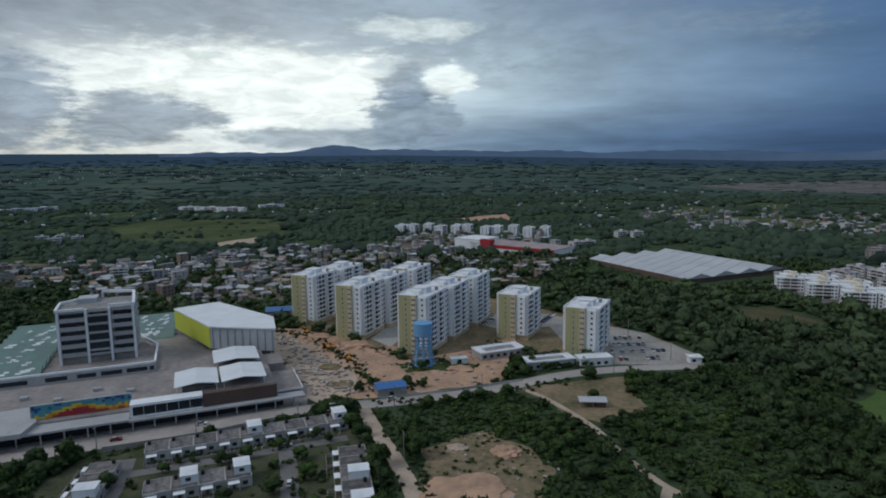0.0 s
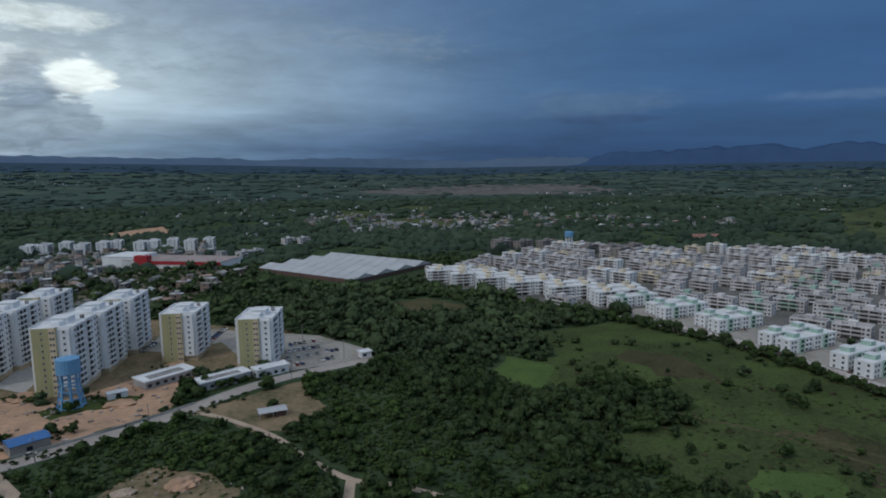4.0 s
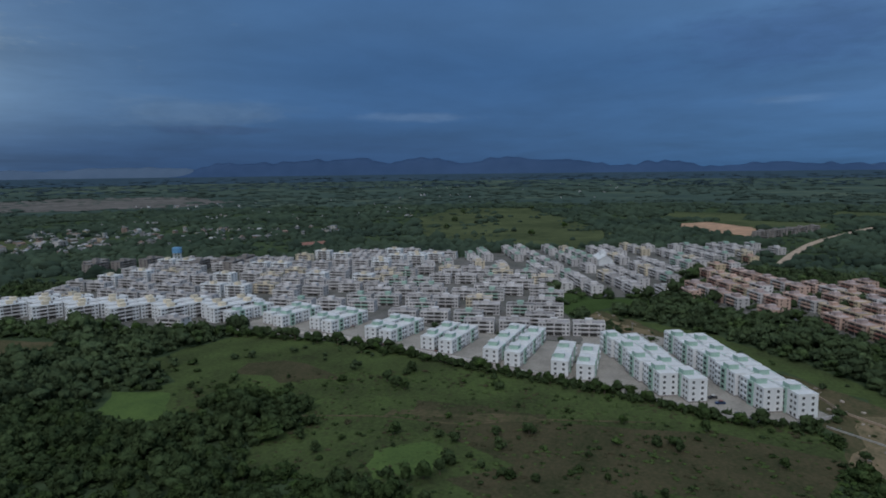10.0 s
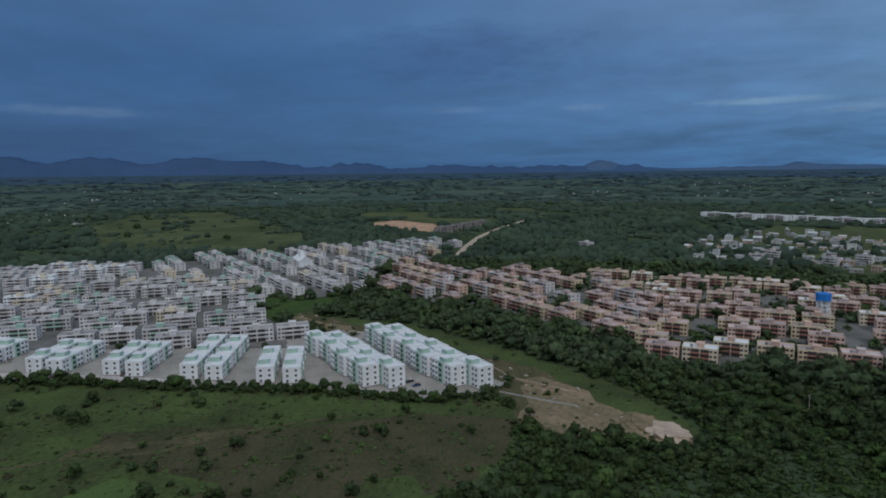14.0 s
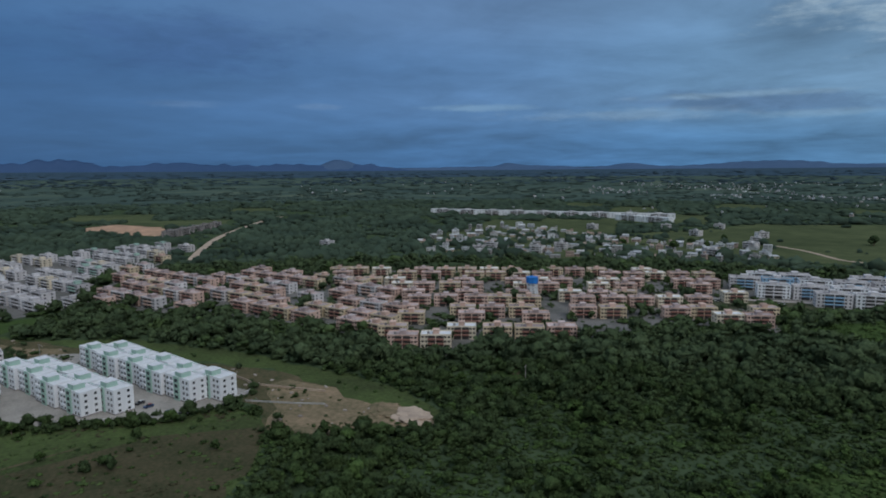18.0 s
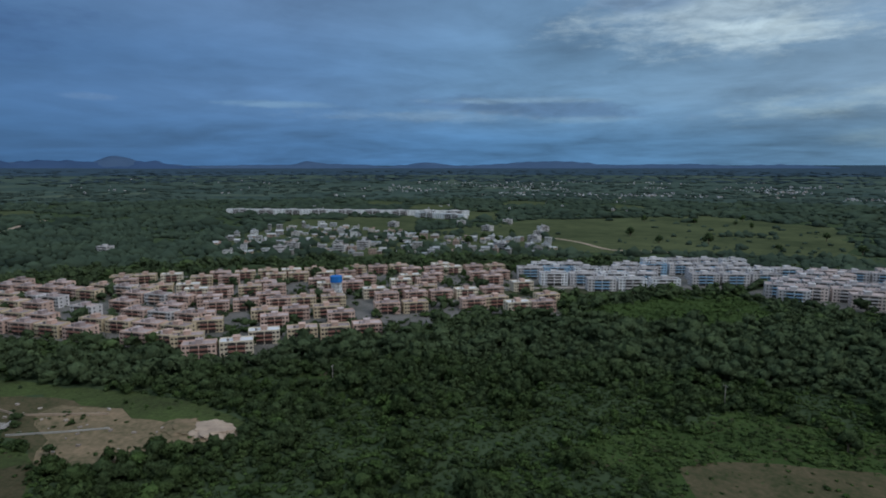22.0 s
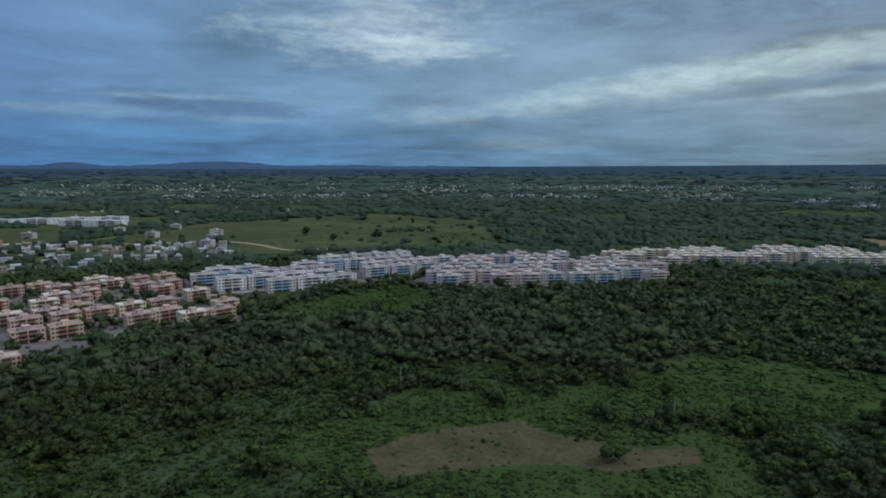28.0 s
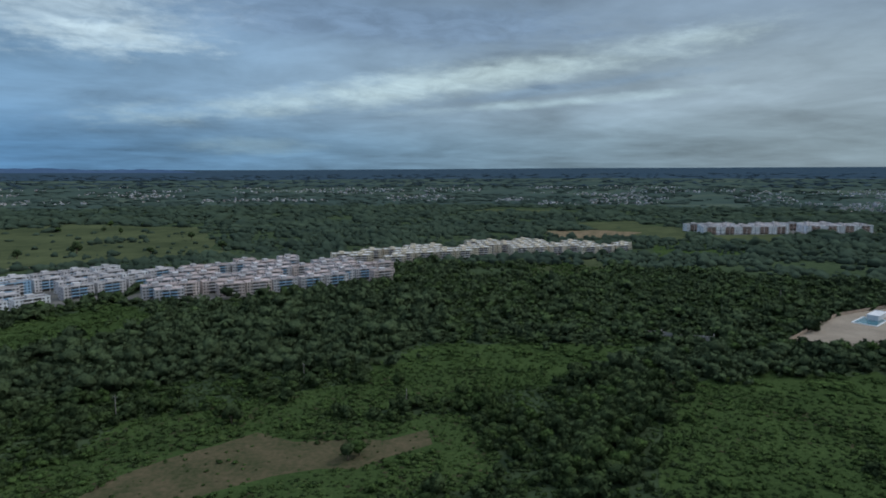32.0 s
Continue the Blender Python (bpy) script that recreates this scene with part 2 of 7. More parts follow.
# ---- materials ----
def material(name, tint, rough=0.85, tint2=None, scale=0.3, fine=3.0, bump=0.0, metal=0.0, vary=0.0, island=0.0, streak=False, soft=0.0, share=0.4, relief=0.3):
    m = bpy.data.materials.new(name)
    m.use_nodes = True
    nt = m.node_tree
    bsdf = nt.nodes["Principled BSDF"]
    bsdf.inputs["Roughness"].default_value = rough
    bsdf.inputs["Metallic"].default_value = metal
    bsdf.inputs["Specular IOR Level"].default_value = 0.3 if rough < 0.82 else 0.0 if rough > 0.91 else 0.12
    tint2 = tint2 or tuple(c * 0.72 for c in tint)
    tc = nt.nodes.new("ShaderNodeTexCoord").outputs["Object"]
    if streak:
        mp = nt.nodes.new("ShaderNodeMapping")
        mp.inputs["Scale"].default_value = (1, 1, 0.15)
        nt.links.new(tc, mp.inputs[0])
        tc = mp.outputs[0]
    outs = []
    for s, d in ((scale, 5), (fine, 6)):
        n = nt.nodes.new("ShaderNodeTexNoise")
        n.inputs["Scale"].default_value, n.inputs["Detail"].default_value, n.inputs["Roughness"].default_value = s, d, 0.6
        nt.links.new(tc, n.inputs["Vector"])
        outs.append(n.outputs[0])
    avg = nt.nodes.new("ShaderNodeMath")
    avg.operation = "MULTIPLY_ADD"
    avg.inputs[1].default_value = 1 - share
    nt.links.new(outs[0], avg.inputs[0])
    half = nt.nodes.new("ShaderNodeMath")
    half.operation = "MULTIPLY"
    half.inputs[1].default_value = share
    nt.links.new(outs[1], half.inputs[0])
    nt.links.new(half.outputs[0], avg.inputs[2])
    ramp = nt.nodes.new("ShaderNodeValToRGB")
    ramp.color_ramp.elements[0].position, ramp.color_ramp.elements[0].color = 0.36, (*tint2, 1)
    ramp.color_ramp.elements[1].position, ramp.color_ramp.elements[1].color = 0.62, (*tint, 1)
    nt.links.new(avg.outputs[0], ramp.inputs[0])
    out = ramp.outputs[0]
    src = None
    if vary:
        both = nt.nodes.new("ShaderNodeMath")
        both.operation = "ADD"
        nt.links.new(nt.nodes.new("ShaderNodeObjectInfo").outputs["Random"], both.inputs[0])
        nt.links.new(nt.nodes.new("ShaderNodeNewGeometry").outputs["Random Per Island"], both.inputs[1])
        frac = nt.nodes.new("ShaderNodeMath")
        frac.operation = "FRACT"
        nt.links.new(both.outputs[0], frac.inputs[0])
        src = frac.outputs[0]
    if island:
        src = nt.nodes.new("ShaderNodeNewGeometry").outputs["Random Per Island"]
    if src is not None:
        mr = nt.nodes.new("ShaderNodeMapRange")
        k = vary or island
        mr.inputs[3].default_value, mr.inputs[4].default_value = 1 - k, 1 + k
        nt.links.new(src, mr.inputs[0])
        mul = nt.nodes.new("ShaderNodeVectorMath")
        mul.operation = "SCALE"
        nt.links.new(out, mul.inputs[0])
        nt.links.new(mr.outputs[0], mul.inputs["Scale"])
        out = mul.outputs[0]
    nt.links.new(out, bsdf.inputs["Base Color"])
    up = None
    if soft:
        # loose foliage scatters light, so its shading leans towards the open sky
        lean = nt.nodes.new("ShaderNodeMix")
        lean.data_type = "VECTOR"
        lean.inputs[0].default_value = soft
        nt.links.new(nt.nodes.new("ShaderNodeNewGeometry").outputs["Normal"], lean.inputs[4])
        lean.inputs[5].default_value = (0, 0, 1)
        unit = nt.nodes.new("ShaderNodeVectorMath")
        unit.operation = "NORMALIZE"
        nt.links.new(lean.outputs[1], unit.inputs[0])
        up = unit.outputs[0]
        nt.links.new(up, bsdf.inputs["Normal"])
    if bump:
        b = nt.nodes.new("ShaderNodeBump")
        if up is not None:
            nt.links.new(up, b.inputs["Normal"])
        b.inputs["Strength"].default_value, b.inputs["Distance"].default_value = bump, relief
        nt.links.new(outs[1], b.inputs["Height"])
        nt.links.new(b.outputs[0], bsdf.inputs["Normal"])
    return m


def palette(name, cols, rough=0.8):
    """Paint whose colour is drawn from a few by each object's or island's random number."""
    m = material(name, cols[0], rough)
    nt = m.node_tree
    bsdf = nt.nodes["Principled BSDF"]
    rnd = nt.nodes.new("ShaderNodeObjectInfo").outputs["Random"] if "fleet" in name or "thing" in name else nt.nodes.new("ShaderNodeNewGeometry").outputs["Random Per Island"]
    ramp = nt.nodes.new("ShaderNodeValToRGB")
    ramp.color_ramp.interpolation = "CONSTANT"
    els = ramp.color_ramp.elements
    while len(els) < len(cols):
        els.new(0.5)
    for i, (e, c) in enumerate(zip(els, cols)):
        e.position, e.color = i / len(cols), (*c, 1)
    nt.links.new(rnd, ramp.inputs[0])
    stain = nt.nodes.new("ShaderNodeTexNoise")
    stain.inputs["Scale"].default_value, stain.inputs["Detail"].default_value = 0.5, 5
    nt.links.new(nt.nodes.new("ShaderNodeTexCoord").outputs["Object"], stain.inputs["Vector"])
    mr = nt.nodes.new("ShaderNodeMapRange")
    mr.inputs[1].default_value, mr.inputs[2].default_value, mr.inputs[3].default_value, mr.inputs[4].default_value = 0.3, 0.7, 0.7, 1.1
    nt.links.new(stain.outputs[0], mr.inputs[0])
    mul = nt.nodes.new("ShaderNodeVectorMath")
    mul.operation = "SCALE"
    nt.links.new(ramp.outputs[0], mul.inputs[0])
    nt.links.new(mr.outputs[0], mul.inputs["Scale"])
    nt.links.new(mul.outputs[0], bsdf.inputs["Base Color"])
    return m


M = {}
M["grass"] = material("wild_grass", (0.075, 0.095, 0.035), 0.95, (0.038, 0.055, 0.022), 0.012, 0.35, 0.6)
M["pasture"] = material("pasture_grass", (0.086, 0.122, 0.044), 0.95, (0.042, 0.050, 0.026), 0.030, 0.5, 0.8, share=0.45, relief=0.5)
M["farfield"] = material("far_pasture", (0.104, 0.124, 0.062), 0.95, (0.054, 0.070, 0.037), 0.008, 0.04)
M["dirt"] = material("orange_dirt", (0.56, 0.35, 0.235), 0.95, (0.31, 0.21, 0.15), 0.05, 0.35, 0.5)
M["tan"] = material("tan_soil", (0.285, 0.21, 0.138), 0.95, (0.105, 0.10, 0.058), 0.05, 0.4, 0.5)
M["drysoil"] = material("dry_field_soil", (0.132, 0.106, 0.066), 0.95, (0.050, 0.062, 0.030), 0.07, 0.5, 0.6, share=0.5)
M["path"] = material("pale_track", (0.52, 0.41, 0.32), 0.95, (0.34, 0.265, 0.21), 0.12, 1.2, 0.3)
M["asphalt"] = material("worn_concrete_road", (0.42, 0.375, 0.345), 0.9, (0.28, 0.25, 0.23), 0.07, 1.0)
M["paving"] = material("estate_paving", (0.20, 0.19, 0.18), 0.9, (0.085, 0.086, 0.075), 0.04, 0.6)
M["tanpaving"] = material("tan_yard_paving", (0.37, 0.31, 0.245), 0.9, (0.24, 0.20, 0.16), 0.05, 0.6)
M["palepaving"] = material("pale_estate_paving", (0.40, 0.37, 0.335), 0.9, (0.23, 0.215, 0.195), 0.06, 0.7)
M["kerb"] = material("kerb_concrete", (0.45, 0.44, 0.42), 0.9)
M["white"] = material("white_render", (0.82, 0.83, 0.85), 0.85, (0.68, 0.69, 0.71), 0.12, 0.8, streak=True)
M["offwhite"] = material("greyed_white_render", (0.68, 0.655, 0.66), 0.85, (0.46, 0.44, 0.445), 0.1, 0.7, vary=0.22, streak=True)
M["blush"] = material("blush_render", (0.72, 0.61, 0.565), 0.85, (0.55, 0.46, 0.42), 0.1, 0.7, vary=0.18, streak=True)
M["cream"] = material("cream_render", (0.74, 0.65, 0.51), 0.85, (0.60, 0.52, 0.40), 0.1, 0.7, vary=0.15, streak=True)
M["peach"] = material("peach_render", (0.66, 0.47, 0.39), 0.85, (0.46, 0.32, 0.265), 0.1, 0.7, vary=0.2, streak=True)
M["sand"] = material("sand_yellow_render", (0.68, 0.56, 0.39), 0.85, (0.50, 0.40, 0.275), 0.1, 0.7, vary=0.14, streak=True)
M["ochre"] = material("ochre_yellow_render", (0.46, 0.43, 0.24), 0.85, (0.38, 0.355, 0.20), 0.1, 0.9, streak=True)
M["mint"] = material("mint_green_render", (0.40, 0.56, 0.48), 0.85, (0.31, 0.45, 0.385), 0.1, 0.9, streak=True)
M["skyblue"] = material("sky_blue_render", (0.33, 0.52, 0.70), 0.85, (0.25, 0.41, 0.57), 0.1, 0.9, streak=True)
M["redbrown"] = material("red_brown_paint", (0.33, 0.165, 0.13), 0.8)
M["roofwhite"] = material("white_roof_coat", (0.78, 0.79, 0.81), 0.75, (0.60, 0.61, 0.63), 0.15, 0.7)
M["roofgrey"] = material("weathered_roof_slab", (0.36, 0.35, 0.35), 0.9, (0.17, 0.165, 0.165), 0.1, 0.6, vary=0.35)
M["roofpink"] = material("pinkish_roof_slab", (0.55, 0.455, 0.445), 0.9, (0.34, 0.27, 0.26), 0.1, 0.6, vary=0.3)
M["window"] = material("dark_window", (0.035, 0.04, 0.05), 0.25, (0.02, 0.025, 0.03), 0.5, 2.0)
# dark paint for the shade behind balconies
M["recess"] = material("balcony_shade_paint", (0.075, 0.072, 0.07), 0.9, (0.045, 0.044, 0.043), 0.4, 2.0)
M["frame"] = material("window_frame_paint", (0.6, 0.6, 0.6), 0.7)
M["steel"] = material("galvanised_steel", (0.45, 0.46, 0.47), 0.45, (0.35, 0.36, 0.37), 0.2, 2.0, metal=0.4)
M["sheet"] = material("white_metal_sheet", (0.74, 0.76, 0.78), 0.5, (0.62, 0.64, 0.66), 0.1, 1.0)
M["greysheet"] = material("grey_metal_sheet", (0.50, 0.51, 0.53), 0.5, (0.38, 0.39, 0.41), 0.06, 1.0)
M["bluesheet"] = material("blue_metal_sheet", (0.05, 0.17, 0.42), 0.5, (0.035, 0.12, 0.30), 0.1, 1.0)
M["tankblue"] = material("tank_blue_paint", (0.17, 0.38, 0.62), 0.55, (0.13, 0.30, 0.50), 0.2, 1.2, streak=True)
M["deepblue"] = material("bright_blue_paint", (0.02, 0.20, 0.62), 0.5)
M["concrete"] = material("bare_concrete", (0.35, 0.315, 0.30), 0.9, (0.19, 0.172, 0.166), 0.07, 0.5)
M["palegrey"] = material("pale_grey_cladding", (0.44, 0.435, 0.44), 0.85, (0.33, 0.325, 0.33), 0.08, 0.9)
M["brown"] = material("brown_cladding", (0.13, 0.085, 0.07), 0.8, (0.10, 0.065, 0.055), 0.2, 1.5)
M["limeyel"] = material("lime_yellow_panel", (0.52, 0.56, 0.07), 0.7, (0.46, 0.50, 0.06), 0.1, 1.0)
M["glassgreen"] = material("green_tinted_skylight", (0.16, 0.25, 0.22), 0.3, (0.12, 0.19, 0.17), 0.15, 1.0)
M["red"] = material("red_paint", (0.45, 0.04, 0.05), 0.6)
M["orange"] = material("orange_paint", (0.75, 0.30, 0.03), 0.6)
M["yellow"] = material("yellow_paint", (0.75, 0.55, 0.05), 0.6)
M["teal"] = material("teal_paint", (0.10, 0.32, 0.38), 0.6)
M["navy"] = material("navy_paint", (0.03, 0.07, 0.25), 0.6)
M["leaf"] = material("leaves", (0.074, 0.110, 0.042), 0.95, (0.025, 0.043, 0.018), 0.04, 0.85, 1.0, island=0.2, soft=0.62, share=0.62, relief=1.1)
M["leaf_bright"] = material("bright_leaves", (0.088, 0.140, 0.045), 0.95, (0.032, 0.056, 0.020), 0.04, 0.9, 1.0, island=0.2, soft=0.66, share=0.6, relief=0.9)
M["leaf_dark"] = material("dark_leaves", (0.072, 0.104, 0.046), 0.95, (0.024, 0.039, 0.019), 0.03, 0.75, 1.0, island=0.2, soft=0.58, share=0.62, relief=1.2)
M["wood_leaf"] = material("wood_leaves", (0.094, 0.132, 0.062), 0.95, (0.037, 0.057, 0.031), 0.03, 0.6, 1.0, island=0.2, soft=0.68, share=0.55, relief=1.2)
M["wood_bright"] = material("bright_wood_leaves", (0.102, 0.151, 0.060), 0.95, (0.043, 0.069, 0.031), 0.03, 0.6, 1.0, island=0.2, soft=0.7, share=0.55, relief=1.0)
M["wood_dark"] = material("dark_wood_leaves", (0.087, 0.121, 0.061), 0.95, (0.035, 0.053, 0.030), 0.03, 0.6, 1.0, island=0.2, soft=0.66, share=0.55, relief=1.2)
# far leaf colours are lifted and blued to stand for haze
M["leaf_far"] = material("hazed_far_leaves", (0.069, 0.100, 0.066), 0.95, (0.039, 0.060, 0.047), 0.006, 0.05, island=0.2, soft=0.95)
M["leaf_horizon"] = material("hazed_horizon_leaves", (0.062, 0.096, 0.112), 1.0, (0.042, 0.070, 0.088), 0.003, 0.03, island=0.2, soft=0.97)
M["leaf_plain"] = material("hazed_plain_leaves", (0.072, 0.104, 0.086), 1.0, (0.046, 0.072, 0.064), 0.004, 0.03, island=0.2, soft=0.97)
M["bark"] = material("bark", (0.16, 0.13, 0.10), 0.95)
M["rubber"] = material("tyre_rubber", (0.02, 0.02, 0.02), 0.8)
M["carpaint"] = palette("fleet_paint", [(0.75, 0.75, 0.75), (0.05, 0.05, 0.055), (0.35, 0.36, 0.38), (0.7, 0.7, 0.72), (0.25, 0.03, 0.03), (0.04, 0.08, 0.2), (0.5, 0.48, 0.42)], 0.35)
M["townwall"] = palette("town_thing_wall", [(0.5, 0.48, 0.44), (0.36, 0.35, 0.33), (0.6, 0.6, 0.58), (0.48, 0.38, 0.28), (0.42, 0.42, 0.45), (0.5, 0.44, 0.3)])
M["townroof"] = palette("town_thing_roof", [(0.36, 0.35, 0.34), (0.52, 0.53, 0.55), (0.25, 0.24, 0.235), (0.42, 0.30, 0.25), (0.6, 0.61, 0.63), (0.30, 0.31, 0.33)])
M["farhouse"] = palette("far_settlement_wall", [(0.46, 0.46, 0.48), (0.34, 0.34, 0.36), (0.66, 0.66, 0.68), (0.40, 0.35, 0.32), (0.44, 0.44, 0.48)])
M["townmix"] = palette("town_walls", [(0.30, 0.29, 0.275), (0.20, 0.195, 0.19), (0.42, 0.42, 0.42), (0.28, 0.21, 0.18), (0.25, 0.255, 0.275), (0.50, 0.49, 0.47), (0.22, 0.17, 0.145)])
# mountain base colour holds the blue of the air in between
M["mountain"] = material("hazy_blue_mountain", (0.056, 0.102, 0.200), 1.0, (0.046, 0.087, 0.172), 0.002, 0.01)
M["meadow"] = material("green_meadow", (0.066, 0.104, 0.036), 0.95, (0.036, 0.060, 0.022), 0.04, 0.6, 0.9, share=0.5, relief=0.6)
M["tuft"] = material("grass_tufts", (0.090, 0.130, 0.046), 0.95, (0.050, 0.074, 0.030), 0.03, 0.6, island=0.18, soft=0.9)
M["brownweed"] = material("brown_weeds", (0.094, 0.080, 0.049), 0.95, (0.040, 0.049, 0.025), 0.05, 0.6, 0.8, soft=0.85, share=0.5)
M["tarmac"] = material("grey_estate_tarmac", (0.20, 0.19, 0.185), 0.9, (0.125, 0.12, 0.115), 0.08, 0.8)
M["stained"] = material("black_stained_roof", (0.27, 0.25, 0.245), 0.9, (0.055, 0.052, 0.052), 0.35, 1.6, vary=0.3)
M["ash"] = material("quarry_tip", (0.185, 0.172, 0.165), 0.95, (0.085, 0.086, 0.080), 0.01, 0.04)
M["grimy"] = material("grimy_white_wall", (0.50, 0.47, 0.455), 0.9, (0.27, 0.255, 0.25), 0.2, 1.0, vary=0.2, streak=True)
M["rubble"] = material("rubble_stone", (0.46, 0.40, 0.36), 0.95, (0.26, 0.22, 0.19), 0.3, 1.5, island=0.3)
M["paint"] = material("road_marking_paint", (0.6, 0.6, 0.58), 0.9)
M["townroofs"] = palette("town_roofs", [(0.30, 0.29, 0.28), (0.44, 0.44, 0.45), (0.20, 0.19, 0.185), (0.36, 0.24, 0.19), (0.52, 0.53, 0.55), (0.25, 0.26, 0.28), (0.40, 0.38, 0.35)])
M["town"] = material("town_ground", (0.22, 0.185, 0.155), 0.95, (0.090, 0.088, 0.062), 0.03, 0.3)
M["brick"] = material("dull_brick_wall", (0.17, 0.105, 0.09), 0.9, (0.10, 0.075, 0.066), 0.1, 0.8, streak=True)
M["roofpale"] = material("pale_roof_slab", (0.50, 0.47, 0.475), 0.9, (0.24, 0.228, 0.228), 0.1, 0.6, vary=0.4)
# two paler mountain colours with more haze mixed in
M["mountain_pale"] = material("pale_haze_mountain", (0.115, 0.165, 0.245), 1.0, (0.092, 0.140, 0.215), 0.002, 0.01)
M["mountain_far"] = material("blue_haze_mountain", (0.078, 0.130, 0.222), 1.0, (0.064, 0.112, 0.196), 0.002, 0.01)
M["villagewall"] = palette("village_walls", [(0.50, 0.50, 0.50), (0.32, 0.31, 0.30), (0.64, 0.65, 0.66), (0.40, 0.30, 0.25), (0.40, 0.42, 0.45)])
M["hummock"] = material("bright_hummock_grass", (0.098, 0.150, 0.048), 0.95, (0.062, 0.098, 0.036), 0.08, 0.7, 0.8)


# ---- building blocks ----
class Shape:
    """Collects boxes, prisms and sheets into one mesh."""

    def __init__(self):
        self.v, self.f, self.m = [], [], []

    def face(self, pts, mi=0):
        n = len(self.v)
        self.v += [tuple(p) for p in pts]
        self.f.append(tuple(range(n, n + len(pts))))
        self.m.append(mi)
        return self

    def box(self, x0, x1, y0, y1, z0, z1, mi=0):
        n = len(self.v)
        self.v += [(x, y, z) for z in (z0, z1) for x, y in ((x0, y0), (x1, y0), (x1, y1), (x0, y1))]
        for q in ((3, 2, 1, 0), (4, 5, 6, 7), (0, 1, 5, 4), (1, 2, 6, 5), (2, 3, 7, 6), (3, 0, 4, 7)):
            self.f.append(tuple(n + i for i in q))
            self.m.append(mi)
        return self

    def prism(self, poly, z0, z1, mi=0, top=None):
        n, k = len(self.v), len(poly)
        self.v += [(x, y, z0) for x, y in poly] + [(x, y, z1) for x, y in poly]
        self.f += [tuple(range(n + k - 1, n - 1, -1)), tuple(range(n + k, n + 2 * k))]
        self.m += [mi, mi if top is None else top]
        for i in range(k):
            j = (i + 1) % k
            self.f.append((n + i, n + j, n + k + j, n + k + i))
            self.m.append(mi)
        return self

    def ring(self, x0, x1, y0, y1, z0, z1, t, mi=0):
        self.box(x0, x1, y0, y0 + t, z0, z1, mi).box(x0, x1, y1 - t, y1, z0, z1, mi)
        return self.box(x0, x0 + t, y0 + t, y1 - t, z0, z1, mi).box(x1 - t, x1, y0 + t, y1 - t, z0, z1, mi)

    def tube(self, x, y, z0, z1, r0, r1, k=10, mi=0):
        n = len(self.v)
        for z, r in ((z0, r0), (z1, r1)):
            self.v += [(x + r * math.cos(6.2832 * i / k), y + r * math.sin(6.2832 * i / k), z) for i in range(k)]
        for i in range(k):
            j = (i + 1) % k
            self.f.append((n + i, n + j, n + k + j, n + k + i))
            self.m.append(mi)
        self.f += [tuple(range(n + k - 1, n - 1, -1)), tuple(range(n + k, n + 2 * k))]
        self.m += [mi, mi]
        return self

    def bar(self, a, b, w, mi=0):
        a, b = Vector(a), Vector(b)
        d = (b - a).normalized()
        s = d.cross(Vector((0, 0, 1)))
        s = (s if s.length > 0.01 else Vector((1, 0, 0))).normalized() * w / 2
        u = s.cross(d).normalized() * w / 2
        n = len(self.v)
        for p in (a, b):
            self.v += [tuple(p + q) for q in (-s - u, s - u, s + u, -s + u)]
        for q in ((3, 2, 1, 0), (4, 5, 6, 7), (0, 1, 5, 4), (1, 2, 6, 5), (2, 3, 7, 6), (3, 0, 4, 7)):
            self.f.append(tuple(n + i for i in q))
            self.m.append(mi)
        return self

    def mesh(self, name, mats):
        me = bpy.data.meshes.new(name)
        me.from_pydata(self.v, [], self.f)
        for m in mats:
            me.materials.append(M[m])
        if len(mats) > 1:
            me.polygons.foreach_set("material_index", self.m)
        me.update()
        return me


def part(name, shape, mats, parent, label=""):
    """Links a shape as one mesh under a thing or a part."""
    me = shape if isinstance(shape, bpy.types.Mesh) else shape.mesh(name, mats if isinstance(mats, tuple) else (mats,))
    ob = new(name, me)
    ob.parent = parent
    return tagged(ob, label)


def thing(name, m, label, category, group="", kind=""):
    ob = new(name)
    ob.matrix_basis = m
    ob.empty_display_size = 1.0
    return tagged(ob, label, category, group, kind)


def solid(name, shape, mats, label, category, kind="", group="", m=None):
    ob = new(name, shape.mesh(name, mats if isinstance(mats, tuple) else (mats,)))
    if m is not None:
        ob.matrix_basis = m
    return tagged(ob, label, category, group, kind)


def inside(px, py, poly):
    px, py = np.asarray(px, float), np.asarray(py, float)
    res = np.zeros(px.shape, bool)
    k = len(poly)
    for i in range(k):
        (x0, y0), (x1, y1) = poly[i], poly[(i + 1) % k]
        hit = ((y0 > py) != (y1 > py)) & (px < (x1 - x0) * (py - y0) / (y1 - y0 + 1e-9) + x0)
        res ^= hit
    return res


def near_line(px, py, line, w):
    res = np.zeros(np.shape(px), bool)
    for (x0, y0), (x1, y1) in zip(line[:-1], line[1:]):
        dx_, dy_ = x1 - x0, y1 - y0
        t = np.clip(((px - x0) * dx_ + (py - y0) * dy_) / (dx_ * dx_ + dy_ * dy_), 0, 1)
        res |= np.hypot(px - x0 - t * dx_, py - y0 - t * dy_) < w
    return res


# Land beyond 2 km is drawn in towards 4.9 km and lifted, so that it keeps its bearing and its height against the horizon.
def draw_in(R):
    return np.where(R < 2000, R, 2000 + 2900 * (1 - 2000 / np.maximum(R, 2000)))


RIM = ((-70, 0.9), (-40, 1.15), (-5, 1.1), (10, 0.7), (28, 0.1), (60, 0.15), (110, 0.05), (150, 0.15), (170, 0.2), (200, 0.45), (220, 0.5), (290, 0.9))


